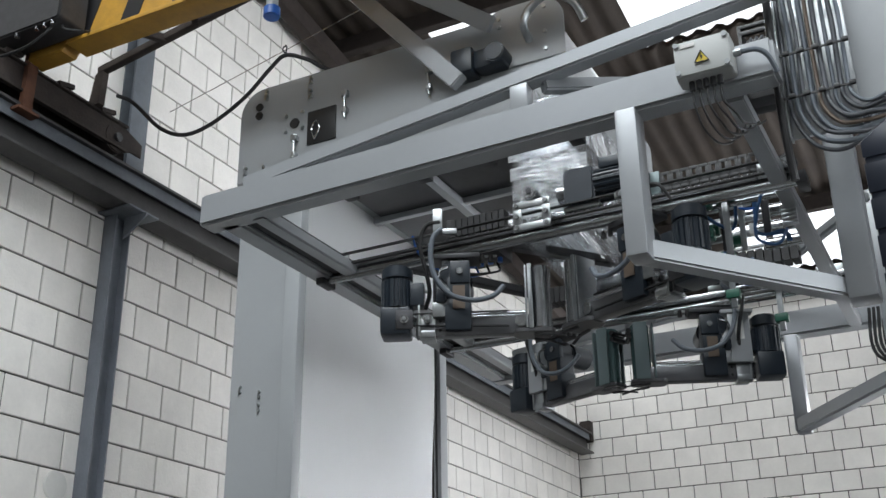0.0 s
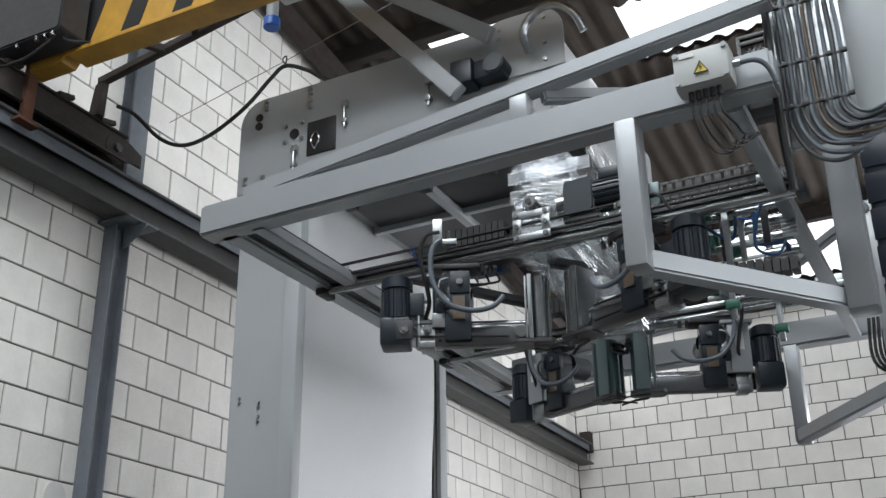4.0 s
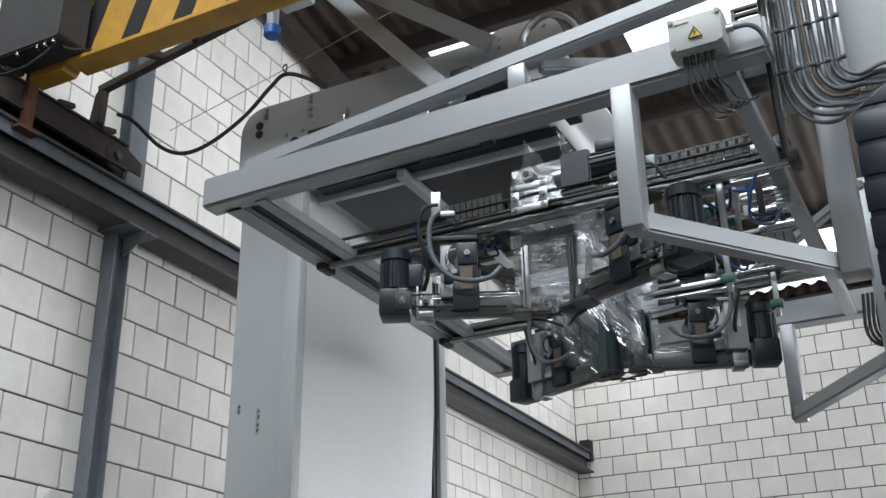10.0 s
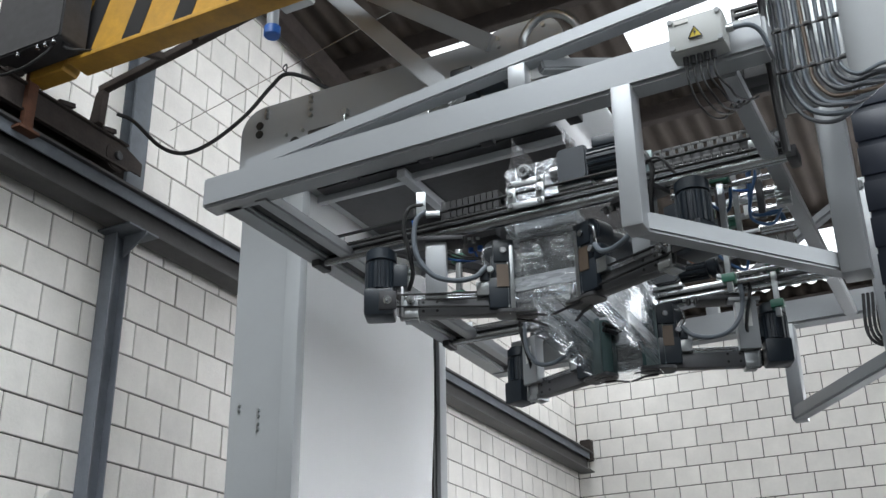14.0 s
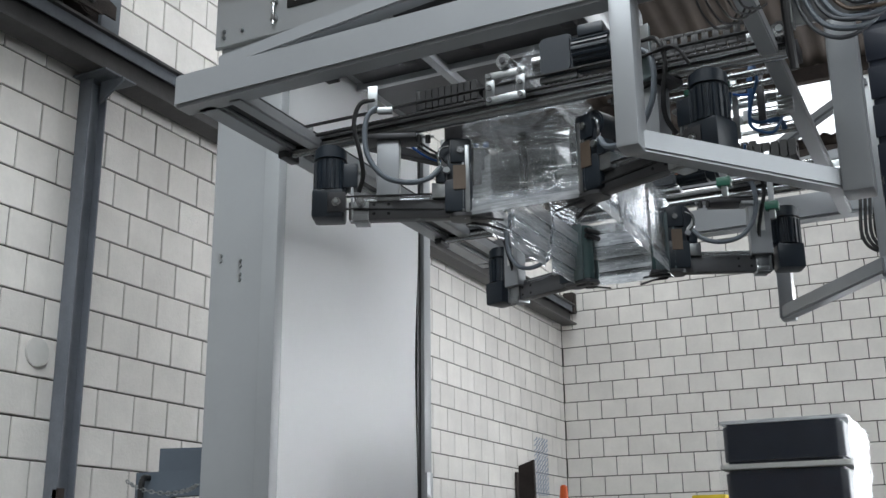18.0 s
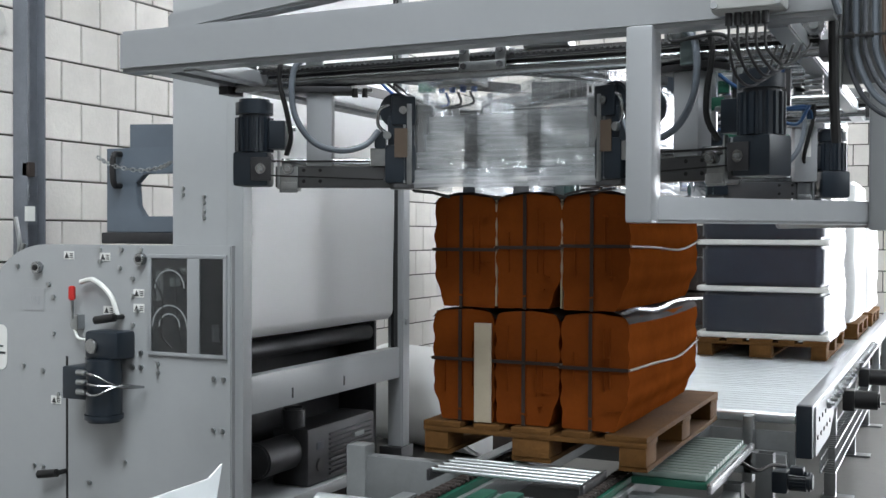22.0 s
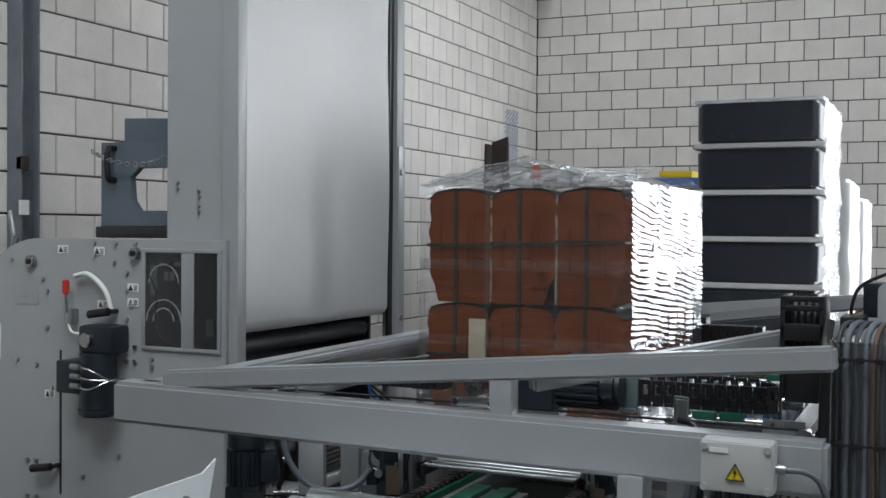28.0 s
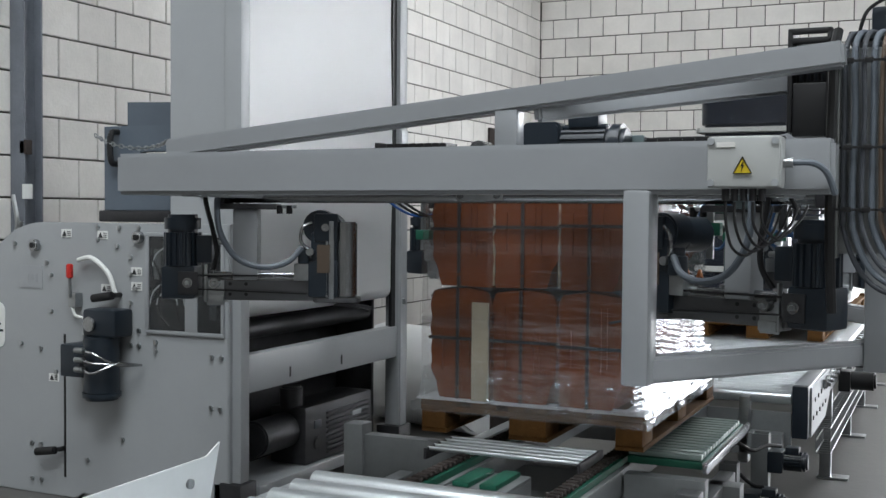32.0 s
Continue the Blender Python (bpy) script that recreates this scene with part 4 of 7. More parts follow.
# black drag-chain housing between brace and mast
bm = B()
for x0, x1, z0, z1 in ((-0.436, -0.317, 0.455, 0.472), (-0.436, -0.317, 0.428, 0.446), (-0.436, -0.317, 0.345, 0.394)):
    box(bm, x0, x1, 3.22, 3.236, z0, z1, 0.005)
for x in (-0.436, -0.331):
    box(bm, x, x + 0.014, 3.22, 3.38, 0.18, 0.472, 0.004)
box(bm, -0.422, -0.331, 3.3, 3.37, 0.18, 0.455, 0.004)
box(bm, -0.422, -0.331, 3.228, 3.3, 0.17, 0.32, 0.004)
hb = part("carrier_housing", bm, M_BLACK, lift, "black plastic carrier housing")
for k in range(4):
    bm = B()
    tube(bm, [(-0.405 + 0.02 * k, 3.28, 0.33), (-0.4 + 0.018 * k, 3.265, 0.4), (-0.402 + 0.02 * k, 3.29, 0.45)], 0.006, 7)
    part("cable", bm, M_CABLE, hb)
# upright cable tray beside the mast with looped cables
bm = B()
box(bm, -0.27, -0.06, 2.97, 2.985, -0.15, 0.372, 0.003)
box(bm, -0.275, -0.268, 2.93, 2.985, -0.16, 0.38, 0.002)
tray = part("cable_tray", bm, M_ZINC, lift, "perforated zinc cable tray full of grey cables")
for k in range(9):
    x = -0.257 + k * 0.0225
    d = 0.012 * (k % 3)
    sweep = 0.16 - 0.012 * k
    bm = B()
    tube(bm, [(x + 0.05, 3.13, 0.4), (x + 0.025, 3.05, 0.417), (x + 0.008, 2.985 - d, 0.405), (x, 2.95 - d, 0.35), (x + 0.004 * math.sin(k), 2.95 - d, 0.2), (x, 2.948 - d, 0.0), (x + 0.006, 2.94 - d, -0.1 + 0.004 * k),
              (x + 0.05, 2.93 - d, -0.2 + 0.011 * k), (x + 0.12, 2.92 - d, -0.245 + 0.018 * k), (x + 0.185, 2.94, -0.215 + 0.016 * k), (x + 0.215, 2.96, -0.13 + 0.004 * k)], 0.0085 if k % 2 else 0.0068, 9)
    part("cable", bm, (M_CABLE, M_RUBBER, M_CABLE, M_RUBBER, M_TYPE)[k % 5], tray)
for z in (0.33, 0.115, -0.04):
    bm = B()
    box(bm, -0.272, -0.06, 2.91, 2.914, z, z + 0.006)
    for k in range(5):
        box(bm, -0.255 + k * 0.045, -0.235 + k * 0.045, 2.9, 2.912, z - 0.004, z + 0.01, 0.002)
    part("cable_tie", bm, M_BLACK, tray)
bm = B()
tube(bm, [(-0.28, 2.99, 0.42), (-0.283, 2.93, 0.36), (-0.283, 2.92, 0.28), (-0.287, 2.92, 0.1), (-0.285, 2.93, -0.15), (-0.28, 2.95, -0.3)], 0.013, 9)
part("hose", bm, M_BLACK, lift, "black corrugated hose")
# dark terminal block with a stray lead above the cables
bm = B()
box(bm, -0.215, -0.06, 3.2, 3.3, 0.42, 0.515, 0.008)
tb = part("terminal_block", bm, M_DARK, lift, "dark slate terminal block")
bm = B()
tube(bm, [(-0.245, 3.19, 0.4), (-0.24, 3.18, 0.46), (-0.215, 3.18, 0.51), (-0.13, 3.17, 0.55), (-0.05, 3.17, 0.57)], 0.005, 7)
part("cable", bm, M_BLACK, tb)
bm = B()
box(bm, -0.262, -0.2, 3.06, 3.2, 0.4, 0.43, 0.006)
part("cable_clamp", bm, M_BLACK, tb)
# cables beneath the rear bar
for k in range(4):
    bm = B()
    tube(bm, [(-0.3 + 0.02 * k, 4.9, -0.1), (-0.31 + 0.02 * k, 4.88, -0.28), (-0.27 + 0.02 * k, 4.86, -0.36), (-0.2, 4.85, -0.37), (-0.14, 4.8, -0.33)], 0.008, 8)
    part("cable", bm, M_BLACK, lift)


def arm_unit(name, sx, sy, label):
    """A stretching arm: outer gearmotor, belt-driven bar, sliding head with its gearmotor, film roller and fork. Local x runs along the arm towards the roller."""
    a = new(name)
    a.empty_display_size = 0.05
    a.parent = lift
    tagged(a, label)
    f = sy * sx
    c = -sx   # the flank that is turned to the front
    # bar
    bm = B()
    box(bm, 0.02, 0.5, -0.028, 0.028, -0.374, -0.3, 0.004)
    bar = part("arm_bar", bm, M_ARM, a)
    for x in (0.12, 0.178):
        for z in (-0.314, -0.352):
            bm = B()
            cyl(bm, (x, c * 0.027, z), (x, c * 0.0292, z), 0.0065, 12)
            part("hole", bm, M_BLACK, bar)
    bm = B()
    box(bm, 0.04, 0.47, -0.02, 0.02, -0.3, -0.291, 0.002)
    cyl(bm, (0.04, c * 0.008, -0.282), (0.47, c * 0.008, -0.282), 0.011, 14)
    part("slide", bm, M_STEEL, a, "polished slide rod")
    bm = B()
    box(bm, 0.036, 0.1, c * 0.0325 - 0.0025, c * 0.0325 + 0.0025, -0.392, -0.302, 0.002)
    box(bm, 0.03, 0.038, c * 0.036 - 0.01, c * 0.036 + 0.01, -0.38, -0.245, 0.002)
    part("bearing_plate", bm, M_ZINC, a)
    bm = B()
    for z in (-0.283, -0.333):
        beam(bm, (0.0, -f * 0.042, z), (0.4, -f * 0.042, z - (0.014 if z < -0.3 else 0)), 0.012, 0.005, 0)
    for i in range(32):
        box(bm, 0.005 + i * 0.0122, 0.011 + i * 0.0122, -f * 0.042 - 0.006, -f * 0.042 + 0.006, -0.287, -0.283)
    part("toothed_belt", bm, M_BLACK, a)
    # outer gearmotor, upright
    bm = B()
    ribbed(bm, (-0.06, 0, -0.25), (-0.06, 0, -0.13), 0.06, 0.068)
    part("motor", bm, M_DARK, a, "dark slate ribbed electric motor")
    bm = B()
    cyl(bm, (-0.06, 0, -0.13), (-0.06, 0, -0.065), 0.066, 22, bevel=0.012)
    part("fan_cover", bm, M_DARK, a)
    bm = B()
    box(bm, -0.125, 0.0, -0.06, 0.06, -0.37, -0.25, 0.014)
    part("gearbox", bm, M_DARK, a)
    bm = B()
    box(bm, -0.005, 0.055, -0.035, 0.035, -0.24, -0.14, 0.006)
    part("terminal_box", bm, M_DARK, a)
    bm = B()
    cyl(bm, (0.055, 0.01, -0.165), (0.085, 0.01, -0.165), 0.009, 10)
    part("cable_gland", bm, M_ZINC, a)
    bm = B()
    box(bm, -0.06, 0.012, -f * 0.0625 - 0.003, -f * 0.0625 + 0.003, -0.352, -0.27, 0.004)
    part("cover_plate", bm, M_DSTEEL, a)
    for x, r in ((-0.025, 0.021), (0.07, 0.018)):
        bm = B()
        cyl(bm, (x, -f * 0.068, -0.31), (x, -f * 0.028, -0.31), r, 20, bevel=0.003)
        p = part("pulley", bm, M_STEEL, a)
        bm = B()
        cyl(bm, (x, -f * 0.078, -0.31), (x, -f * 0.066, -0.31), 0.008, 10)
        part("bolt", bm, M_ZINC, p)
    bm = B()
    box(bm, 0.04, 0.1, -0.045, 0.045, -0.385, -0.355, 0.005)
    part("clamp_plate", bm, M_ZINC, a)
    if (sx, sy) == (-1, 1):
        bm = B()
        box(bm, 0.115, 0.165, 0.07, 0.08, -0.03, 0.165, 0.004)
        box(bm, 0.115, 0.165, 0.03, 0.08, -0.035, -0.026, 0.003)
        part("carrier_bracket", bm, M_TEALM, a, "grey-green sheet bracket")
        bm = B()
        tube(bm, [(0.16, 0.085, 0.07), (0.18, 0.11, 0.06), (0.16, 0.12, 0.03), (0.1, 0.11, 0.035), (0.0, 0.1, 0.03), (-0.05, 0.08, -0.05)], 0.006, 8)
        part("cable", bm, M_BLACK, a)
    # upright tube up to the slide rail with its carriage
    bm = B()
    if sy > 0:
        box(bm, 0.13, 0.22, -0.035, 0.035, -0.3, -0.045, 0.006)
    else:
        box(bm, 0.02, 0.12, -0.03 + 0.03 * c, 0.03 + 0.03 * c, -0.3, -0.045, 0.006)
    part("hanger_tube", bm, M_GREYM, a)
    if sy < 0:
        bm = B()
        box(bm, 0.05, 0.09, c * 0.0625 - 0.0015, c * 0.0625 + 0.0015, -0.19, -0.1)
        part("type_plate", bm, M_WHITE, a, "white type plate")
        bm = B()
        box(bm, 0.0, 0.15, -0.02 + 0.03 * c, 0.04 + 0.03 * c, -0.06, -0.042, 0.004)
        part("hanger_head", bm, M_GREYM, a)
    bm = B()
    box(bm, 0.08, 0.29, -0.055, 0.055, -0.045, -0.024, 0.004)
    part("carriage", bm, M_DSTEEL, a)
    for x in (0.3, 0.335):
        bm = B()
        cyl(bm, (x, c * 0.03, -0.06), (x, c * 0.03, -0.03), 0.011, 10)
        part("buffer", bm, M_BLACK, a)
    bm = B()
    cyl(bm, (0.29, c * 0.03, -0.035), (0.36, c * 0.03, -0.035), 0.006, 8)
    part("buffer_rod", bm, M_ZINC, a)
    bm = B()
    box(bm, 0.1, 0.14, c * 0.1 - 0.003, c * 0.1 + 0.003, 0.05, 0.16, 0.003)
    box(bm, 0.14, 0.2, c * 0.1 - 0.01, c * 0.1 + 0.01, 0.04, 0.065, 0.003)
    part("sensor_bracket", bm, M_ZINC, a)
    # hoses to the head
    bm = B()
    tube(bm, [(0.14, c * 0.1, 0.07), (0.1, c * 0.1, 0.03), (0.09, c * 0.1, -0.06), (0.11, c * 0.1, -0.15), (0.17, c * 0.1, -0.225), (0.26, c * 0.095, -0.25), (0.34, c * 0.08, -0.23), (0.385, c * 0.06, -0.18)], 0.011, 9)
    part("hose", bm, M_RUBBER, a, "grey flexible conduit")
    bm = B()
    tube(bm, [(0.13, c * 0.1, 0.1), (0.07, c * 0.1, 0.085), (0.045, c * 0.09, 0.0), (0.07, c * 0.08, -0.12), (0.08, c * 0.06, -0.2), (0.06, c * 0.03, -0.26)], 0.009, 8)
    part("hose", bm, M_BLACK, a)
    # roller at the end of the bar, with its cage and fork fingers
    bm = B()
    plate(bm, rounded(0.42, 0.59, -0.052, 0.052, 0.03, 4), "z", -0.378, 0.018, 0.003)
    part("foot_plate", bm, M_ARM, a)
    bm = B()
    cyl(bm, (0.532, 0, -0.358), (0.532, 0, -0.088), 0.045, 32, bevel=0.005)
    part("film_roller", bm, M_STEEL if sy > 0 else M_TEAL, a, "smooth bright film roller" if sy > 0 else "teal rubber-coated film roller")
    bm = B()
    for d in (-0.055, 0.055):
        if sy > 0:
            box(bm, 0.482, 0.5, d - 0.004, d + 0.004, -0.365, -0.085, 0.003)
        else:
            box(bm, 0.5, 0.565, d - 0.004, d + 0.004, -0.365, -0.085, 0.003)
    box(bm, 0.47, 0.478, -0.055, 0.055, -0.36, -0.09, 0.003)
    part("guide_plate", bm, M_ZINC if sy > 0 else M_TEALM, a)
    for z in (-0.12, -0.15) if sy < 0 else ():
        bm = B()
        cyl(bm, (0.585, -0.045, z), (0.585, 0.045, z), 0.012, 14)
        part("nip_roller", bm, M_BLACK, a)
    bm = B()
    cyl(bm, (0.45, f * -0.04, -0.325), (0.45, f * -0.03, -0.325), 0.026, 18, bevel=0.003)
    part("pulley", bm, M_STEEL, a)
    bm = B()
    for d in (-0.03, 0.03):
        beam(bm, (0.5, d, -0.384), (0.57, d * 1.4, -0.39), 0.02, 0.008, 0.003)
        beam(bm, (0.565, d * 1.4, -0.389), (0.63, d * 2.2, -0.405), 0.016, 0.007, 0.003)
    part("fork", bm, M_DSTEEL, a)
    return a


def head_unit(a, c, label="dark slate upright gearmotor with a brown plate"):
    """The gearmotor that slides along an arm."""
    bm = B()
    box(bm, -0.055, 0.055, -0.055, 0.055, -0.36, -0.225, 0.012)
    h = part("head_gearbox", bm, M_DARK, a, label)
    bm = B()
    cyl(bm, (-0.014, -c * 0.05, -0.106), (-0.014, c * 0.044, -0.106), 0.06, 30, bevel=0.006)
    box(bm, -0.045, 0.05, -0.05, 0.05, -0.235, -0.125, 0.01)
    part("adapter", bm, M_DARK, h)
    bm = B()
    box(bm, -0.032, 0.053, c * 0.042 - 0.016, c * 0.042 + 0.016, -0.158, -0.058, 0.008)
    part("bearing_cap", bm, M_DARK, h)
    bm = B()
    cyl(bm, (0.0, -c * 0.05, -0.115), (0.0, -c * 0.19, -0.115), 0.058, 24, bevel=0.01)
    part("motor", bm, M_DARK, h)
    bm = B()
    box(bm, -0.09, -0.05, c * 0.03 - 0.03, c * 0.03 + 0.03, -0.24, -0.18, 0.008)
    part("terminal_box", bm, M_DARK, h)
    bm = B()
    cyl(bm, (-0.045, c * 0.055, -0.195), (-0.045, c * 0.075, -0.195), 0.014, 12, bevel=0.002)
    part("cable_gland", bm, M_ZINC, h)
    bm = B()
    box(bm, -0.105, -0.05, c * 0.02 - 0.03, c * 0.02 + 0.03, -0.3, -0.238, 0.004)
    part("clamp", bm, M_ZINC, h)
    bm = B()
    cyl(bm, (0.01, c * 0.068, -0.108), (0.01, c * 0.057, -0.108), 0.014, 16, bevel=0.002)
    part("shaft_cap", bm, M_STEEL, h)
    bm = B()
    box(bm, -0.02, 0.03, c * 0.0575 - 0.0015, c * 0.0575 + 0.0015, -0.27, -0.17)
    part("type_plate", bm, M_TYPE, h, "dull brown type plate")
    bm = B()
    tube(bm, [(-0.045, c * 0.05, -0.19), (-0.075, c * 0.07, -0.16), (-0.07, c * 0.075, -0.11), (-0.04, c * 0.06, -0.09)], 0.006, 8)
    part("cable", bm, M_STEEL, h)
    return h


# arm name: root y, sign towards the middle in x and y, rows of (t, x), rows of (t, angle)
ARM_ANGLE = 23.0
SLIDE = ((0, 0.195), (9.7, 0.2), (10.0, 0.235), (10.5, 0.31), (11, 0.375), (12, 0.44), (16.5, 0.45), (20, 0.46), (32, 0.46))
# travel of the front slide rails along y; the rear ones go the other way
TRAVEL = ((0, 0.0), (9.7, 0.0), (10.6, -0.035), (11, -0.06), (12.5, -0.06), (13, -0.042), (16.5, -0.042), (17, -0.068), (17.5, -0.098), (18, -0.134), (18.5, -0.165), (19, -0.2), (19.5, -0.235), (20, -0.255), (21, -0.275), (32, -0.28))
ARMS = {
    "FL": (3.52, 1, 1, ((0, -1.938), (10, -1.936), (10.5, -1.985), (11, -2.003), (12, -2.009), (13, -1.995), (16.5, -1.99), (17, -2.02), (17.5, -2.048), (18, -2.088), (18.5, -2.118), (19, -2.146), (19.5, -2.172), (20, -2.19), (25.5, -2.192), (29, -2.2), (29.5, -2.33), (30, -2.43), (30.5, -2.48), (32, -2.49))),
    "FR": (3.52, -1, 1, ((0, -0.80), (10, -0.80), (10.5, -0.77), (11, -0.757), (13, -0.76), (16.5, -0.76), (17, -0.735), (17.5, -0.705), (18, -0.675), (18.5, -0.645), (19, -0.615), (19.5, -0.58), (20, -0.565), (25.5, -0.56), (29, -0.55), (30, -0.45), (30.5, -0.41), (32, -0.40))),
    "BL": (4.86, 1, -1, ((0, -1.96), (10, -1.96), (10.5, -1.99), (12, -2.005), (13, -1.998), (17, -2.01), (17.5, -2.03), (18, -2.065), (19, -2.11), (20, -2.155), (25.5, -2.17), (29, -2.18), (30, -2.4), (30.5, -2.46), (32, -2.47))),
    "BR": (4.86, -1, -1, ((0, -0.83), (10, -0.83), (10.5, -0.795), (11, -0.78), (13, -0.785), (17, -0.77), (17.5, -0.745), (18, -0.71), (18.5, -0.67), (19, -0.63), (19.5, -0.6), (20, -0.57), (25.5, -0.55), (29, -0.54), (30, -0.43), (30.5, -0.4), (32, -0.39))),
}


def at_time(rows, t):
    for (t0, v0), (t1, v1) in zip(rows, rows[1:]):
        if t <= t1:
            return v0 + (v1 - v0) * (t - t0) / (t1 - t0)
    return rows[-1][1]


def arm_angle(sx, sy):
    return {(1, 1): ARM_ANGLE, (-1, 1): 180 - ARM_ANGLE, (1, -1): -ARM_ANGLE, (-1, -1): 180 + ARM_ANGLE}[(sx, sy)]


def roller_place(key, t):
    y, sx, sy, rows = ARMS[key]
    a = radians(arm_angle(sx, sy))
    return at_time(rows, t) + 0.53 * math.cos(a), y + sy * at_time(TRAVEL, t) + 0.53 * math.sin(a)


arms = {k: arm_unit("stretch_arm", sx, sy, "film stretching arm with roller and dark gearmotors") for k, (y, sx, sy, r) in ARMS.items()}
heads = {k: head_unit(a, -ARMS[k][1]) for k, a in arms.items()}

# ---- right-hand mast that carries the frame ----
mast = thing("lift_mast", "tall dark blue-grey steel mast of the hooding machine", "machine mast")
M_NAVYP = mat("navy_paint", (0.022, 0.028, 0.045), 0.4, 0, 0.15, 5, 0.03, 150)
bm = B()
box(bm, -0.125, 0.3, 3.72, 4.62, 0.02, 5.9, 0.012)
part("column", bm, M_NAVYP, mast)
for k in range(36):
    bm = B()
    box(bm, -0.13, 0.29, 3.712, 3.722, 0.6 + 0.145 * k, 0.72 + 0.145 * k, 0.004)
    part("cover_slat", bm, M_NAVYP, mast)
bm = B()
box(bm, -0.2, 0.4, 3.65, 4.7, 0.0, 0.02)
part("base_plate", bm, M_GREY, mast)
for z in (1.5, 2.6, 3.7):
    bm = B()
    box(bm, -0.14, -0.125, 3.85, 4.5, z, z + 0.12, 0.004)
    part("guide_shoe", bm, M_STEEL, mast)

# ---- film tower on the wall side ----
tower = thing("film_tower", "light grey sheet-steel film tower of the hooding machine", "film tower")
bm = B()
plate(bm, rounded(-3.36, -2.985, 1.2, 4.3, 0.015, 3), "y", 4.15, 1.62, 0.006)
col = part("column", bm, M_GREY, tower)
for z in (1.4, 2.66):
    for dx, dz in ((-0.153, 0.0), (-0.03, -0.04), (-0.03, -0.11)):
        for d in (0.0, 0.028):
            bm = B()
            cyl(bm, (-3.14 + dx, 4.151, z + 0.2 + dz + d), (-3.14 + dx, 4.14, z + 0.2 + dz + d), 0.009, 6)
            part("bolt", bm, M_ZINC, col)
# the hood arm at the top, with a rounded front plate
bm = B()
plate(bm, rounded(-3.38, -1.42, 4.05, 4.63, 0.15, 8, (0, 1, 1, 1)), "y", 4.12, 0.03, 0.004)
plate(bm, rounded(-3.36, -1.44, 4.07, 4.61, 0.14, 8, (0, 1, 1, 1)), "y", 4.15, 1.5, 0.01)
hood = part("hood", bm, M_GREY, tower)
bm = B()
plate(bm, rounded(-1.86, -1.4, 4.3, 4.66, 0.14, 8, (0, 0, 1, 1)), "y", 4.11, 0.008, 0.002)
part("end_plate", bm, M_GREY, hood)
bm = B()
box(bm, -2.913, -2.731, 4.11, 4.121, 4.178, 4.382, 0.002)
part("opening", bm, M_BLACK, hood, "dark square opening")
bm = B()
tube(bm, [(-2.86, 4.105, 4.2), (-2.83, 4.105, 4.26), (-2.85, 4.105, 4.31), (-2.88, 4.105, 4.27), (-2.86, 4.105, 4.2)], 0.006, 6)
part("hoop", bm, M_STEEL, hood)
for x, z, r in ((-3.002, 4.341, 0.03), (-3.248, 4.51, 0.024), (-3.248, 4.455, 0.024)):
    bm = B()
    cyl(bm, (x, 4.121, z), (x, 4.112, z), r, 20)
    part("port", bm, M_BLACK, hood)
for x, z in ((-3.32, 4.14), (-3.2, 4.12), (-3.32, 4.1), (-3.2, 4.6), (-3.2, 4.575), (-3.2, 4.55), (-2.9, 4.6), (-2.9, 4.57), (-2.9, 4.52), (-2.9, 4.48), (-3.06, 4.4), (-2.95, 4.4), (-3.06, 4.3), (-2.95, 4.3), (-1.75, 4.6), (-1.75, 4.55), (-1.62, 4.5), (-1.5, 4.45), (-1.5, 4.6), (-1.75, 4.35), (-1.5, 4.35)):
    bm = B()
    cyl(bm, (x, 4.12, z), (x, 4.1, z), 0.011, 6)
    part("bolt", bm, M_ZINC, hood)
for x, z in ((-2.668, 4.36), (-2.99, 4.17), (-2.155, 4.35)):
    bm = B()
    cyl(bm, (x, 4.1, z - 0.08), (x, 4.1, z + 0.09), 0.008, 8)
    box(bm, x - 0.018, x + 0.018, 4.09, 4.12, z + 0.05, z + 0.085, 0.003)
    box(bm, x - 0.016, x + 0.016, 4.09, 4.12, z - 0.05, z - 0.02, 0.003)
    part("latch", bm, M_ZINC, hood, "zinc-plated toggle latch")
bm = B()
box(bm, -1.98, -1.86, 4.0, 4.12, 4.28, 4.42, 0.015)
box(bm, -1.86, -1.7, 4.02, 4.12, 4.29, 4.4, 0.02)
cyl(bm, (-1.74, 4.0, 4.35), (-1.74, 4.12, 4.35), 0.055, 20, bevel=0.006)
part("gearmotor", bm, M_DARK, hood, "dark slate gearmotor")
bm = B()
tube(bm, [(-1.575, 4.08, 4.4), (-1.57, 4.0, 4.44), (-1.541, 3.99, 4.507), (-1.462, 3.99, 4.564), (-1.374, 3.99, 4.55), (-1.3, 4.0, 4.48), (-1.27, 4.04, 4.4)], 0.02, 12)
part("exhaust_hose", bm, M_ZINC, hood, "clear ribbed exhaust hose")
bm = B()
for y in (4.3, 4.9, 5.5):
    box(bm, -2.95, -1.5, y - 0.02, y + 0.02, 4.02, 4.07, 0.004)
box(bm, -2.4, -2.35, 4.2, 5.6, 4.0, 4.05, 0.004)
part("underside_ribs", bm, M_GREYM, hood)
# added dark sheet: its colour gives the shade and dark inside below the hood
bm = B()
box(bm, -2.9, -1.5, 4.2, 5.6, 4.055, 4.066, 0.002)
part("underside_panel", bm, M_DSTEEL, hood, "added dark sheet in place of the shade under the hood")
for a, b in (((-1.93, 4.0, 4.22), (-3.2, 4.0, 5.75)), ((-1.765, 4.05, 4.54), (-2.95, 3.7, 5.35))):
    bm = B()
    beam(bm, a, b, 0.06, 0.09, 0.006, up=(1, 0, 0))
    part("stay", bm, M_GREYM, hood)
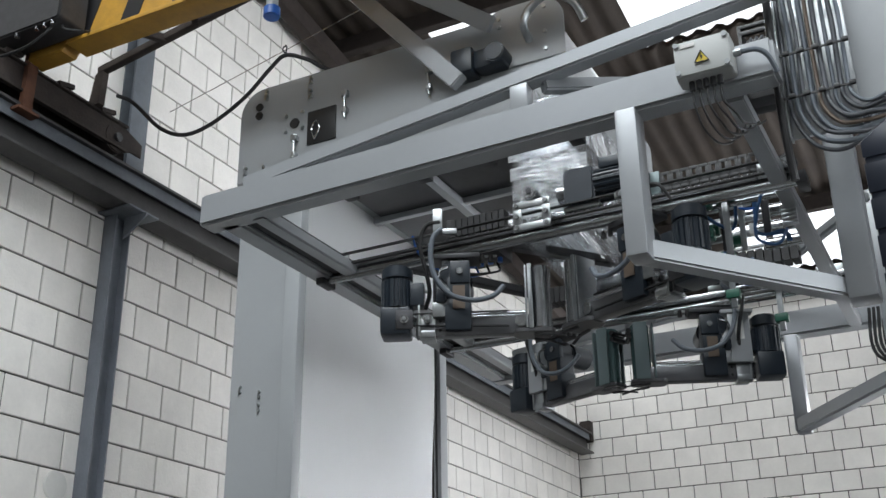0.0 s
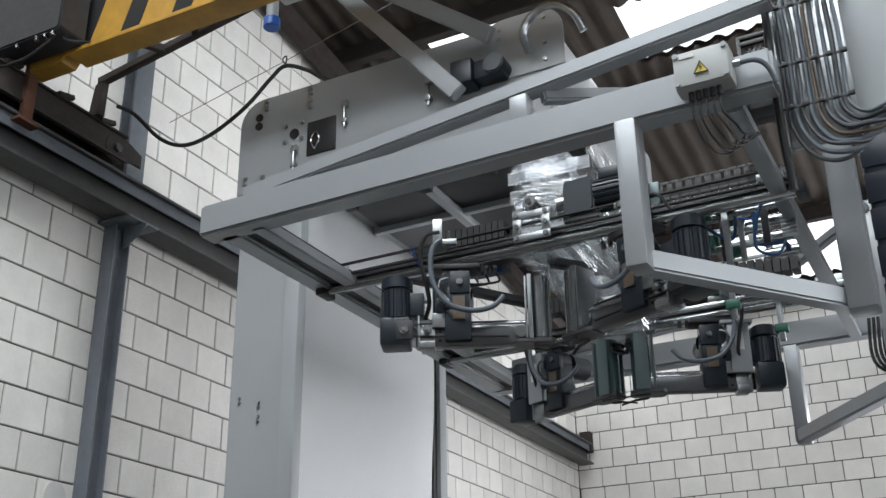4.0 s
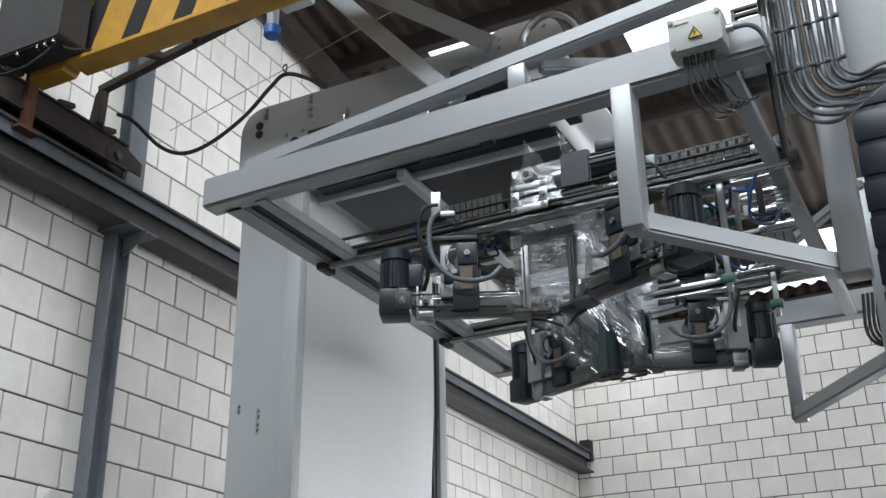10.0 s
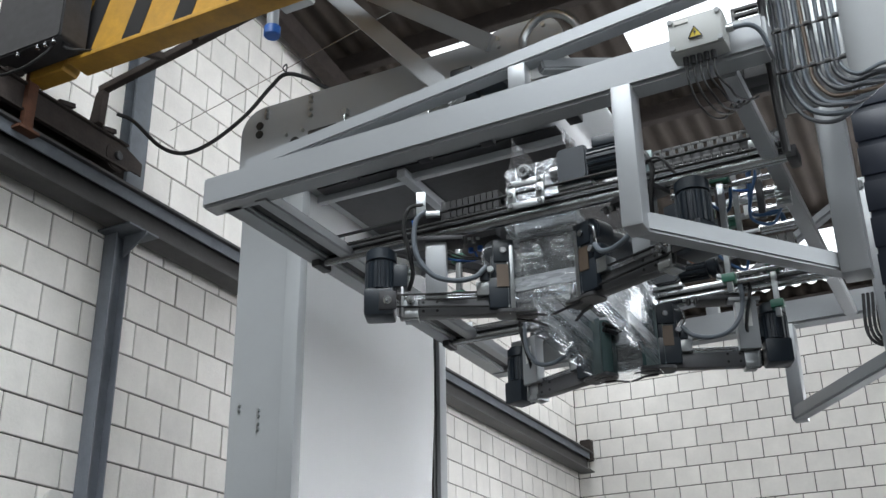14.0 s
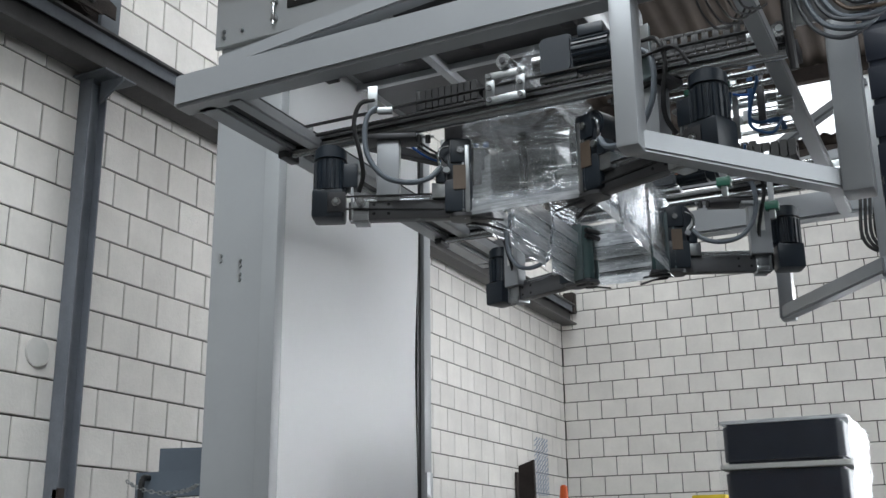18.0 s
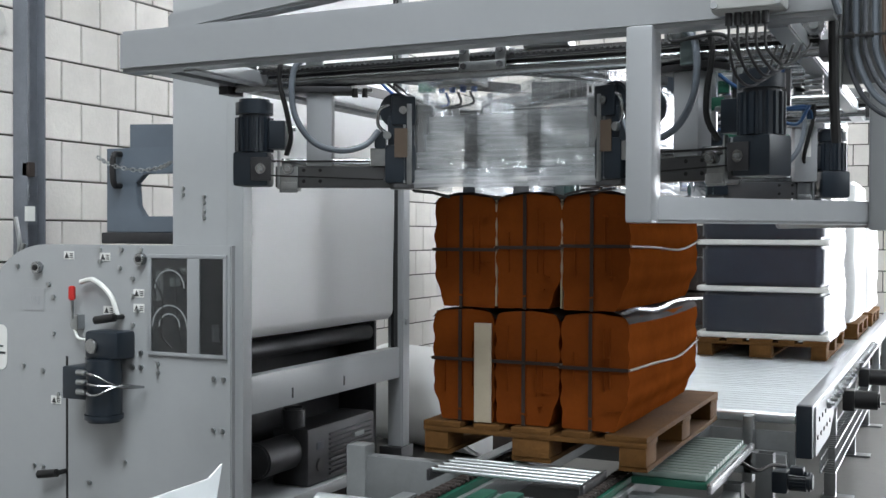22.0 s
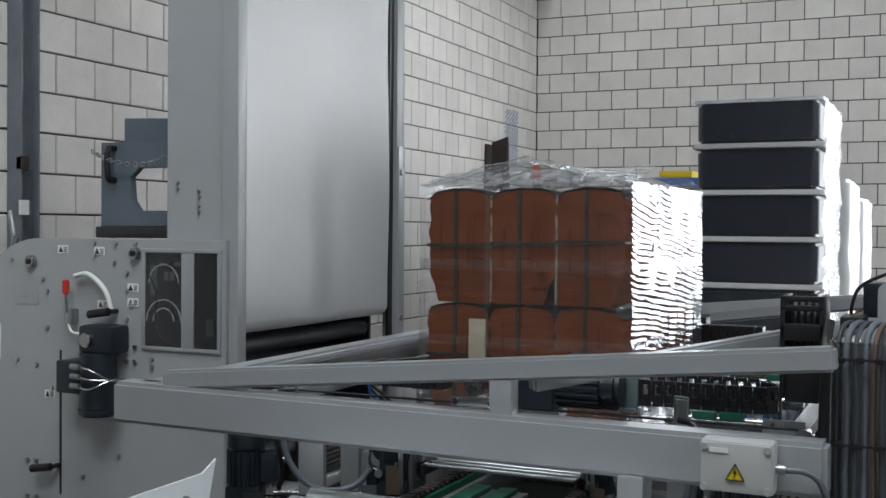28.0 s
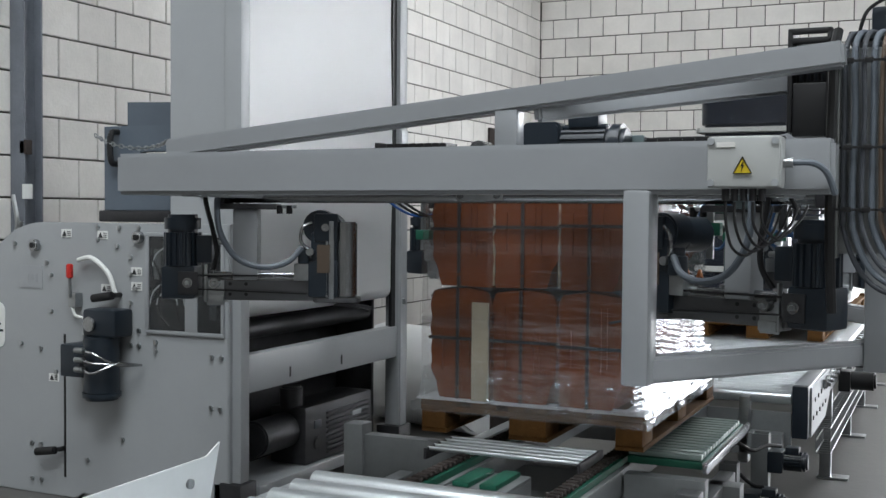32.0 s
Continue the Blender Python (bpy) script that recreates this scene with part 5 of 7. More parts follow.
# film web that runs down the tower, rounded where it turns at the bottom
bm = B()
prof = [(-2.962, 4.08), (-2.962, 0.98)] + [(-3.022 + 0.06 * math.cos(a), 0.98 + 0.06 * math.sin(a)) for a in [-0.26 * k for k in range(1, 7)]] + [(-3.1, 0.92)]
rows = []
for i in range(25):
    y = 4.215 + 1.43 * i / 24
    rows.append([bm.verts.new((x + 0.02 * noise.noise((y * 1.5, z * 1.2, 3.0)), y, z)) for x, z in prof[:1] + [(-2.962, 4.08 - 3.1 * k / 40) for k in range(1, 40)] + prof[1:]])
for a, b in zip(rows, rows[1:]):
    for k in range(len(a) - 1):
        bm.faces.new((a[k], a[k + 1], b[k + 1], b[k]))
bmesh.ops.solidify(bm, geom=bm.faces[:], thickness=0.004)
part("rear_panel", bm, M_WEB, tower, "large brushed stainless-steel panel")
for y0, y1, w in ((4.13, 4.2, 0.0), (5.7, 5.79, 0.0)):
    bm = B()
    box(bm, -3.03, -2.94, y0, y1, 0.17, 4.05, 0.008)
    part("post", bm, M_GREY, tower)
    bm = B()
    box(bm, -3.07, -2.92, y0 - 0.03, y1 + 0.03, 0.0, 0.17, 0.006)
    part("foot", bm, M_DSTEEL, tower)
bm = B()
box(bm, -2.985, -2.965, 5.655, 5.7, 0.6, 4.05)
part("seal_strip", bm, M_BLACK, tower, "black rubber seal strip")
bm = B()
box(bm, -2.958, -2.93, 5.705, 5.785, 0.17, 1.9, 0.003)
part("edge_guard", bm, M_GREYM, tower)
for z in (0.9, 1.75):
    bm = B()
    cyl(bm, (-2.94, 5.74, z), (-2.92, 5.74, z), 0.02, 12, bevel=0.003)
    part("knob", bm, M_ZINC, tower)
bm = B()
box(bm, -3.02, -2.95, 4.2, 5.7, 0.575, 0.755, 0.01)
cb = part("crossbar", bm, M_GREY, tower)
for y in (4.55, 5.05):
    bm = B()
    box(bm, -2.951, -2.948, y, y + 0.012, 0.61, 0.66)
    part("slot", bm, M_BLACK, cb)
# dark works behind the web: back panel and gear
bm = B()
box(bm, -3.36, -3.34, 4.25, 5.7, 0.1, 1.2, 0.004)
box(bm, -3.34, -3.1, 5.66, 5.69, 0.1, 1.2, 0.004)
part("inner_panel", bm, M_DSTEEL, tower)
bm = B()
cyl(bm, (-3.15, 4.25, 0.84), (-3.15, 5.65, 0.84), 0.05, 20)
part("deflection_roller", bm, M_DSTEEL, tower)
bm = B()
box(bm, -3.2, -2.98, 4.75, 5.45, 0.12, 0.42, 0.02)
pump = part("vacuum_pump", bm, M_DSTEEL, tower, "dark finned vacuum pump")
for k in range(9):
    bm = B()
    box(bm, -2.982, -2.965, 4.95, 5.4, 0.15 + k * 0.026, 0.162 + k * 0.026, 0.002)
    part("cooling_fin", bm, M_DSTEEL, pump)
bm = B()
box(bm, -2.982, -2.976, 4.83, 4.9, 0.3, 0.34, 0.002)
part("type_label", bm, M_DARK, pump)
bm = B()
box(bm, -2.982, -2.963, 5.2, 5.3, 0.31, 0.335, 0.002)
part("type_label", bm, M_GREY, pump)
bm = B()
cyl(bm, (-2.985, 4.86, 0.22), (-2.972, 4.86, 0.22), 0.035, 20, bevel=0.003)
part("sight_glass", bm, M_BLACK, pump)
bm = B()
cyl(bm, (-3.1, 4.8, 0.4), (-3.1, 4.8, 0.52), 0.06, 18, bevel=0.01)
cyl(bm, (-3.1, 4.45, 0.3), (-3.1, 4.75, 0.3), 0.09, 20, bevel=0.01)
part("pump_motor", bm, M_DSTEEL, pump)
bm = B()
box(bm, -3.3, -2.95, 4.3, 5.6, 0.06, 0.12, 0.006)
part("pump_bed", bm, M_GREY, tower)

# side plate with window, cranks and gearmotor
outline = [(-4.543, 0.0), (-3.9, 0.0), (-3.85, 0.03), (-3.03, 0.03), (-3.03, 0.172), (-2.985, 0.172), (-2.985, 1.36)] + [(-4.113 - 0.43 * math.sin(radians(9 * k)), 0.93 + 0.43 * math.cos(radians(9 * k))) for k in range(0, 11)]
PY = 4.1
bm = B()
plate(bm, outline, "y", PY, 0.05, 0.005)
side = part("side_plate", bm, M_GREY, tower, "light grey side plate with bolts, cranks and a window")
bm = B()
for x0, x1, z0, z1 in ((-3.455, -3.005, 1.3, 1.318), (-3.455, -3.005, 0.842, 0.86), (-3.455, -3.437, 0.86, 1.3), (-3.023, -3.005, 0.86, 1.3), (-3.225, -3.155, 0.86, 1.3)):
    box(bm, x0, x1, PY - 0.012, PY + 0.004, z0, z1, 0.003)
part("window_frame", bm, M_GREYM, side)
# flat dark sheet on the plate: paints the shaded depth behind the panes
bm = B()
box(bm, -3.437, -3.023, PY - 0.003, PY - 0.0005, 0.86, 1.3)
part("window_recess", bm, M_DARK, side, "flat dark sheet in place of the shaded works")
for x0, x1 in ((-3.435, -3.227), (-3.153, -3.025)):
    bm = B()
    box(bm, x0, x1, PY - 0.008, PY - 0.006, 0.862, 1.298)
    pane = part("pane", bm, M_PANE, side)
for r, z in ((0.1, 0.98), (0.06, 0.98), (0.085, 1.16)):
    bm = B()
    tube(bm, [(-3.33 + r * math.cos(0.35 * k), PY - 0.004, z + r * math.sin(0.35 * k)) for k in range(0, 10)], 0.005, 6, 2)
    part("reel_rim", bm, M_GREY, side)
for x, z, w in ((-3.33, 1.2, 0.06), (-3.36, 1.245, 0.035), (-3.27, 1.246, 0.05)):
    bm = B()
    plate(bm, rounded(x, x + w, z - 0.03 if w > 0.055 else z - 0.008, z + 0.012, 0.008, 3), "y", PY - 0.0055, 0.002)
    part("paper_label", bm, M_WHITE, side)
bm = B()
box(bm, -3.09, -3.05, PY - 0.0055, PY - 0.0035, 0.92, 1.0)
part("type_plate", bm, M_GREY, side)
bm = B()
plate(bm, rounded(-4.45, -4.365, 0.72, 0.95, 0.04, 5), "y", PY - 0.004, 0.0035)
part("paper_label", bm, M_WHITE, side, "large white paper label")
bm = B()
box(bm, -4.44, -4.375, PY - 0.0055, PY - 0.0035, 0.8, 0.812)
box(bm, -4.44, -4.39, PY - 0.0055, PY - 0.0035, 0.835, 0.845)
part("label_print", bm, M_DSTEEL, side)
for k, x in enumerate((-4.44, -4.4, -4.37)):
    bm = B()
    box(bm, -4.215 + 0.03 * k, -4.2 + 0.03 * k, PY - 0.0045, PY - 0.0025, 1.06 + 0.01 * (k % 2), 1.1)
    part("pencil_mark", bm, M_GREY, side)
bm = B()
tube(bm, [(-3.42, PY - 0.004, 1.2), (-3.37, PY - 0.004, 1.1), (-3.38, PY - 0.004, 0.95), (-3.32, PY - 0.004, 0.88)], 0.006, 6)
tube(bm, [(-3.3, PY - 0.004, 1.25), (-3.29, PY - 0.004, 1.05), (-3.26, PY - 0.004, 0.9)], 0.005, 6)
part("cable", bm, M_BLACK, side)
bm = B()
box(bm, -3.41, -3.37, PY - 0.0055, PY - 0.003, 1.1, 1.24)
part("paper_label", bm, M_CARD, side)
for x, z in ((-4.149, 1.245), (-3.496, 1.294)):
    bm = B()
    cyl(bm, (x, PY, z), (x, PY - 0.03, z), 0.03, 20, bevel=0.004)
    kn = part("shaft_end", bm, M_STEEL, side)
    bm = B()
    cyl(bm, (x, PY - 0.03, z), (x, PY - 0.036, z), 0.014, 12)
    part("bolt", bm, M_BLACK, kn)
rng = random.Random(11)
spots = [(-4.29, 1.25), (-4.13, 1.25), (-3.63, 1.25), (-3.5, 1.34), (-3.62, 1.34), (-4.08, 1.16), (-4.05, 1.1), (-4.05, 0.92), (-4.02, 0.62), (-3.75, 1.28), (-3.75, 1.34), (-3.55, 1.2), (-3.55, 1.12), (-3.52, 1.05), (-3.55, 0.98), (-3.58, 0.9), (-3.55, 0.85), (-3.5, 0.85), (-3.55, 0.78), (-3.5, 0.78),
         (-3.077, 0.750), (-3.023, 0.750), (-3.080, 0.515), (-3.029, 0.512), (-4.18, 0.25), (-4.12, 0.25), (-4.18, 0.07), (-4.12, 0.07), (-3.4, 0.76), (-3.4, 0.8), (-3.82, 0.2), (-3.6, 0.32), (-4.25, 0.75), (-4.12, 0.73), (-3.84, 0.9), (-3.84, 0.82)]
for x, z in spots:
    bm = B()
    cyl(bm, (x, PY, z), (x, PY - 0.012, z), 0.011, 6)
    part("bolt", bm, M_ZINC, side)
for x, z in ((-3.952, 1.307), (-3.723, 1.302), (-3.516, 1.131), (-3.516, 1.061), (-3.7, 1.045), (-4.037, 0.59)):
    bm = B()
    box(bm, x - 0.032, x + 0.032, PY - 0.003, PY, z - 0.02, z + 0.02)
    st = part("warning_sticker", bm, M_WHITE, side)
    bm = B()
    plate(bm, [(x - 0.026, z - 0.014), (x + 0.002, z - 0.014), (x - 0.012, z + 0.014)], "y", PY - 0.0045, 0.002)
    for k in range(3):
        box(bm, x + 0.007, x + 0.027, PY - 0.0045, PY - 0.0025, z + 0.006 - 0.009 * k, z + 0.01 - 0.009 * k)
    part("sticker_mark", bm, M_DSTEEL, st)
bm = B()
box(bm, -4.26, -4.11, PY - 0.003, PY, 1.03, 1.14)
part("paper_label", bm, M_GREYM, side)
bm = B()
box(bm, -3.973, -3.96, PY - 0.002, PY, 0.1, 0.81)
part("slot", bm, M_BLACK, side)
for x, z in ((-3.98, 0.236), (-3.615, 1.012)):
    bm = B()
    cyl(bm, (x - 0.13, PY - 0.05, z - 0.015), (x, PY - 0.05, z + 0.005), 0.02, 14, bevel=0.006)
    cyl(bm, (x, PY - 0.05, z + 0.005), (x, PY, z + 0.005), 0.012, 10)
    part("crank_handle", bm, M_BLACK, side, "black plastic crank handle")
bm = B()
cyl(bm, (-3.887, PY - 0.05, 1.09), (-3.887, PY - 0.05, 1.16), 0.017, 14, bevel=0.005)
part("toggle_grip", bm, M_RED, side, "red toggle clamp grip")
bm = B()
cyl(bm, (-3.882, PY - 0.05, 1.0), (-3.887, PY - 0.05, 1.09), 0.008, 8)
box(bm, -3.9, -3.85, PY - 0.05, PY, 0.95, 1.02, 0.006)
part("toggle_clamp", bm, M_ZINC, side)
bm = B()
tube(bm, [(-3.85, PY - 0.03, 1.18), (-3.76, PY - 0.035, 1.19), (-3.66, PY - 0.035, 1.12), (-3.62, PY - 0.03, 1.02)], 0.012, 8)
tube(bm, [(-3.88, PY - 0.04, 0.95), (-3.86, PY - 0.04, 0.91), (-3.81, PY - 0.04, 0.9)], 0.007, 8)
part("air_hose", bm, M_WHITE, side, "clear air hose")
bm = B()
box(bm, -3.735, -3.535, PY - 0.13, PY, 0.822, 0.955, 0.02)
gm = part("gearbox", bm, M_DARK, side, "dark slate gearbox")
bm = B()
box(bm, -3.845, -3.68, PY - 0.16, PY - 0.01, 0.63, 0.785, 0.012)
part("terminal_box", bm, M_DARK, gm)
bm = B()
cyl(bm, (-3.65, PY - 0.09, 0.56), (-3.65, PY - 0.09, 0.823), 0.084, 28, bevel=0.004)
part("motor", bm, M_DARK, gm)
bm = B()
cyl(bm, (-3.65, PY - 0.09, 0.525), (-3.65, PY - 0.09, 0.575), 0.09, 28, bevel=0.014)
part("fan_cover", bm, M_DARK, gm)
bm = B()
cyl(bm, (-3.68, PY - 0.15, 0.885), (-3.68, PY - 0.128, 0.885), 0.035, 20, bevel=0.004)
part("shaft_cap", bm, M_STEEL, gm)
for k in range(3):
    z = 0.765 - 0.045 * k
    bm = B()
    cyl(bm, (-3.72, PY - 0.19, z), (-3.67, PY - 0.19, z), 0.014, 10)
    part("cable_gland", bm, M_ZINC, gm)
    bm = B()
    tube(bm, [(-3.675, PY - 0.19, z), (-3.6, PY - 0.2, z - 0.01), (-3.52, PY - 0.13, 0.7 + 0.003 * k), (-3.47, PY - 0.02, 0.69)], 0.006, 7)
    part("cable", bm, M_STEEL, gm)
# blue-grey bracket with chain and handle beside the column
hang = thing("reel_bracket", "blue-grey sheet-steel bracket with a chain and black handle", "bracket")
M_BLUEGREY = mat("blue_grey_paint", (0.1, 0.125, 0.155), 0.45, 0, 0.1, 6, 0.04, 120)
bm = B()
o = [(-3.86, 1.420), (-3.36, 1.420), (-3.36, 1.499), (-3.62, 1.499), (-3.66, 1.550), (-3.67, 1.665), (-3.62, 1.708), (-3.36, 1.708), (-3.36, 1.838), (-3.86, 1.838)]
plate(bm, o, "y", 4.26, 0.04, 0.004)
part("plate", bm, M_BLUEGREY, hang)
bm = B()
plate(bm, [(-3.8, 1.838), (-3.36, 1.838), (-3.36, 1.953), (-3.8, 1.967)], "y", 4.36, 0.05, 0.004)
part("back_plate", bm, M_BLUEGREY, hang)
bm = B()
tube(bm, [(-3.77, 4.26, 1.809), (-3.77, 4.21, 1.794), (-3.77, 4.21, 1.665), (-3.77, 4.26, 1.650)], 0.016, 8)
part("handle", bm, M_BLACK, hang)
cl = spline([(-3.88, 4.22, 1.794), (-3.76, 4.2, 1.748), (-3.6, 4.2, 1.722), (-3.46, 4.18, 1.730), (-3.36, 4.14, 1.751)], 6)
for i, (a, b) in enumerate(zip(cl, cl[1:])):
    bm = B()
    side_v = Vector((0, 1, 0)) if i % 2 else Vector((0, 0, 1))
    c = (a + b) / 2
    d = (b - a).normalized()
    ring = [c + d * 0.016 * math.cos(1.0472 * k) + side_v * 0.009 * math.sin(1.0472 * k) for k in range(7)]
    tube(bm, ring, 0.0035, 5, 2)
    part("chain_link", bm, M_ZINC, hang)
bm = B()
box(bm, -3.84, -3.4, 4.2, 4.4, 1.365, 1.42, 0.006)
part("foot_bar", bm, M_DSTEEL, hang)

# ---- conveyors ----


def roller_set(parent, x0, x1, ys, z, r, material, name="roller"):
    bm = B()
    cyl(bm, (x0, 0, 0), (x1, 0, 0), r, 16)
    me = mesh_of(name, bm, material, 40)
    for y in ys:
        ob = new(name, me)
        ob.location = (0, y, z)
        ob.parent = parent


# outfeed roller conveyor that runs away towards the rear wall
out = thing("roller_conveyor", "galvanised roller conveyor carrying wrapped pallets", "conveyor")
roller_set(out, -1.68, -0.655, [5.17 + 0.075 * i for i in range(86)], 0.59, 0.03, M_ROLL)
for x0, x1, y0 in ((-1.76, -1.69, 4.98), (-0.645, -0.575, 5.16)):
    bm = B()
    box(bm, x0, x1, y0, 11.7, 0.5, 0.655, 0.005)
    part("side_rail", bm, M_GREYM, out)
bm = B()
box(bm, -1.7, -0.65, 5.13, 5.15, 0.36, 0.53, 0.004)
part("end_plate", bm, M_FRAME, out)
bm = B()
box(bm, -0.645, -0.575, 5.1, 5.158, 0.42, 0.655, 0.005)
part("end_cap", bm, M_DARK, out)
bm = B()
box(bm, -0.87, -0.826, 5.05, 5.125, 0.3, 0.6, 0.004)
part("divider", bm, M_ZINC, out)
bm = B()
plate(bm, [(5.162, 0.42), (5.75, 0.42), (5.95, 0.5), (5.95, 0.645), (5.162, 0.645)], "x", -0.574, 0.008, 0.002)
plate_r = part("bearing_plate", bm, M_GREYM, out)
for i in range(5):
    for dz in (0.0, 0.075):
        bm = B()
        y = 5.22 + 0.13 * i + (0.06 if dz else 0)
        cyl(bm, (-0.567, y, 0.5 + dz), (-0.562, y, 0.5 + dz), 0.011, 10)
        part("bolt", bm, M_BLACK, plate_r)
for i in range(22):
    bm = B()
    cyl(bm, (-0.575, 5.62 + 0.15 * i, 0.6), (-0.545, 5.62 + 0.15 * i, 0.6), 0.024, 14, bevel=0.003)
    cyl(bm, (-0.545, 5.62 + 0.15 * i, 0.6), (-0.53, 5.62 + 0.15 * i, 0.6), 0.011, 10)
    part("sprocket", bm, M_STEEL, out)
for y in (6.25, 7.5, 8.7, 9.9, 11.2):
    for x in (-1.72, -0.61):
        bm = B()
        box(bm, x - 0.03, x + 0.03, y - 0.03, y + 0.03, 0.012, 0.502, 0.004)
        leg = part("leg", bm, M_ZINC, out)
        bm = B()
        box(bm, x - 0.04, x + 0.12, y - 0.05, y + 0.05, 0.0, 0.012, 0.002)
        part("foot", bm, M_ZINC, leg)
# wire-mesh cable basket and motors on its flank
bm = B()
for z in (0.21, 0.275, 0.34):
    for x in (-0.62, -0.55):
        cyl(bm, (x, 5.85, z), (x, 8.4, z), 0.004, 6)
for i in range(42):
    y = 5.85 + i * 0.06
    for z in (0.21, 0.34):
        cyl(bm, (-0.62, y, z), (-0.55, y, z), 0.0035, 5)
    for x in (-0.62, -0.55):
        cyl(bm, (x, y, 0.21), (x, y, 0.34), 0.0035, 5)
part("wire_basket", bm, M_ZINC, out, "galvanised wire cable basket")
for y, z in ((6.5, 0.503), (7.6, 0.5)):
    bm = B()
    cyl(bm, (-0.52, y, z), (-0.375, y, z), 0.052, 22, bevel=0.012)
    box(bm, -0.57, -0.505, y - 0.06, y + 0.06, z - 0.06, z + 0.055, 0.01)
    part("drive_motor", bm, M_BLACK, out, "black drive motor")

# transfer station under the pallet: chain tracks, slats and cross members
sta = thing("transfer_station", "grey chain transfer station with green guides under the pallet", "conveyor")
for x in (-1.55, -1.08):
    bm = B()
    box(bm, x - 0.05, x + 0.05, 2.95, 5.2, 0.44, 0.53, 0.005)
    tr = part("chain_track", bm, M_FRAME, sta)
    bm = B()
    box(bm, x - 0.032, x + 0.032, 2.98, 5.18, 0.53, 0.555, 0.003)
    part("guide", bm, M_GREEN, tr, "green plastic chain guide")
    bm = B()
    for i in range(58):
        y = 2.98 + i * 0.038
        box(bm, x - 0.018, x + 0.018, y, y + 0.026, 0.555, 0.575, 0.003)
        cyl(bm, (x - 0.026, y + 0.032, 0.565), (x + 0.026, y + 0.032, 0.565), 0.006, 6)
    part("chain", bm, M_RUST, tr, "oily brown roller chain")
for y in (3.02, 4.0, 5.05):
    bm = B()
    box(bm, -1.85, -0.68, y, y + 0.09, 0.34, 0.44, 0.006)
    part("cross_member", bm, M_FRAME, sta)
for x in (-1.455, -1.36):
    bm = B()
    box(bm, x, x + 0.06, 3.2, 3.42, 0.538, 0.556, 0.006)
    part("pad", bm, M_GREEN, sta, "green plastic pad")
bm = B()
box(bm, -1.475, -1.27, 3.18, 3.44, 0.526, 0.538, 0.003)
box(bm, -1.475, -1.465, 3.18, 3.44, 0.47, 0.526, 0.003)
box(bm, -1.28, -1.27, 3.18, 3.44, 0.47, 0.526, 0.003)
part("pad_carrier", bm, M_FRAME, sta, "folded grey sheet channel")
bm = B()
cyl(bm, (-1.65, 0, 0), (-1.1, 0, 0), 0.0075, 12)
bar = mesh_of("slat_roller", bm, M_ROLL, 40)
for i in range(5):
    ob = new("slat_roller", bar)
    ob.location = (0, 3.43 + 0.048 * i, 0.6)
    ob.parent = sta
for x in (-1.655, -1.1):
    bm = B()
    box(bm, x, x + 0.012, 3.4, 3.66, 0.565, 0.605, 0.003)
    part("bar_holder", bm, M_DSTEEL, sta)
bm = B()
box(bm, -1.03, -0.772, -0.017, 0.017, -0.01, 0.01, 0.004)
slat = mesh_of("slat", bm, M_SLAT, 40)
for i in range(15):
    ob = new("slat", slat)
    ob.location = (0, 3.79 + 0.05 * i, 0.582)
    ob.parent = sta
bm = B()
box(bm, -1.03, -0.766, 3.76, 4.55, 0.545, 0.57, 0.004)
part("slat_bed", bm, M_GREEN, sta)
bm = B()
box(bm, -0.763, -0.745, 3.74, 4.6, 0.535, 0.568, 0.005)
part("edge_bar", bm, M_STEEL, sta)
bm = B()
box(bm, -1.02, -0.74, 3.68, 3.74, 0.3, 0.525, 0.006)
box(bm, -0.8, -0.74, 3.74, 4.25, 0.3, 0.44, 0.006)
part("side_frame", bm, M_FRAME, sta)
bm = B()
box(bm, -2.02, -1.6, 3.62, 3.68, 0.4, 0.58, 0.006)
box(bm, -1.86, -1.8, 3.0, 5.2, 0.34, 0.46, 0.006)
part("side_frame", bm, M_FRAME, sta)
for x, y in ((-2.05, 3.64), (-0.78, 3.62), (-1.83, 3.1), (-1.83, 5.1)):
    bm = B()
    box(bm, x - 0.04, x + 0.04, y - 0.04, y + 0.04, 0.0, 0.62 if x < -2 else 0.5, 0.006)
    part("leg", bm, M_FRAME, sta)
# open square tubes and gearmotors at the outlet corner
for x0, x1, y, z in ((-0.75, -0.68, 4.7, 0.512), (-0.806, -0.738, 4.3, 0.462)):
    bm = B()
    for a, b, c, d in ((x0, x1, y - 0.035, y - 0.03), (x0, x1, y + 0.03, y + 0.035), (x0, x0 + 0.005, y - 0.03, y + 0.03), (x1 - 0.005, x1, y - 0.03, y + 0.03)):
        box(bm, a, b, c, d, 0.0, z)
    part("tube_post", bm, M_FRAME, sta)
for x, y, z in ((-0.61, 4.7, 0.405), (-0.66, 4.42, 0.29)):
    bm = B()
    box(bm, x - 0.075, x - 0.01, y - 0.05, y + 0.05, z - 0.05, z + 0.042, 0.012)
    mo = part("drive_motor", bm, M_DARK, sta, "dark blue-grey drive gearmotor")
    bm = B()
    ribbed(bm, (x - 0.01, y, z), (x + 0.06, y, z), 0.036, 0.041)
    cyl(bm, (x + 0.06, y, z), (x + 0.085, y, z), 0.041, 20, bevel=0.008)
    part("motor", bm, M_DARK, mo)
    bm = B()
    box(bm, x - 0.005, x + 0.05, y - 0.03, y + 0.03, z + 0.03, z + 0.06, 0.006)
    part("terminal_box", bm, M_DARK, mo)
bm = B()
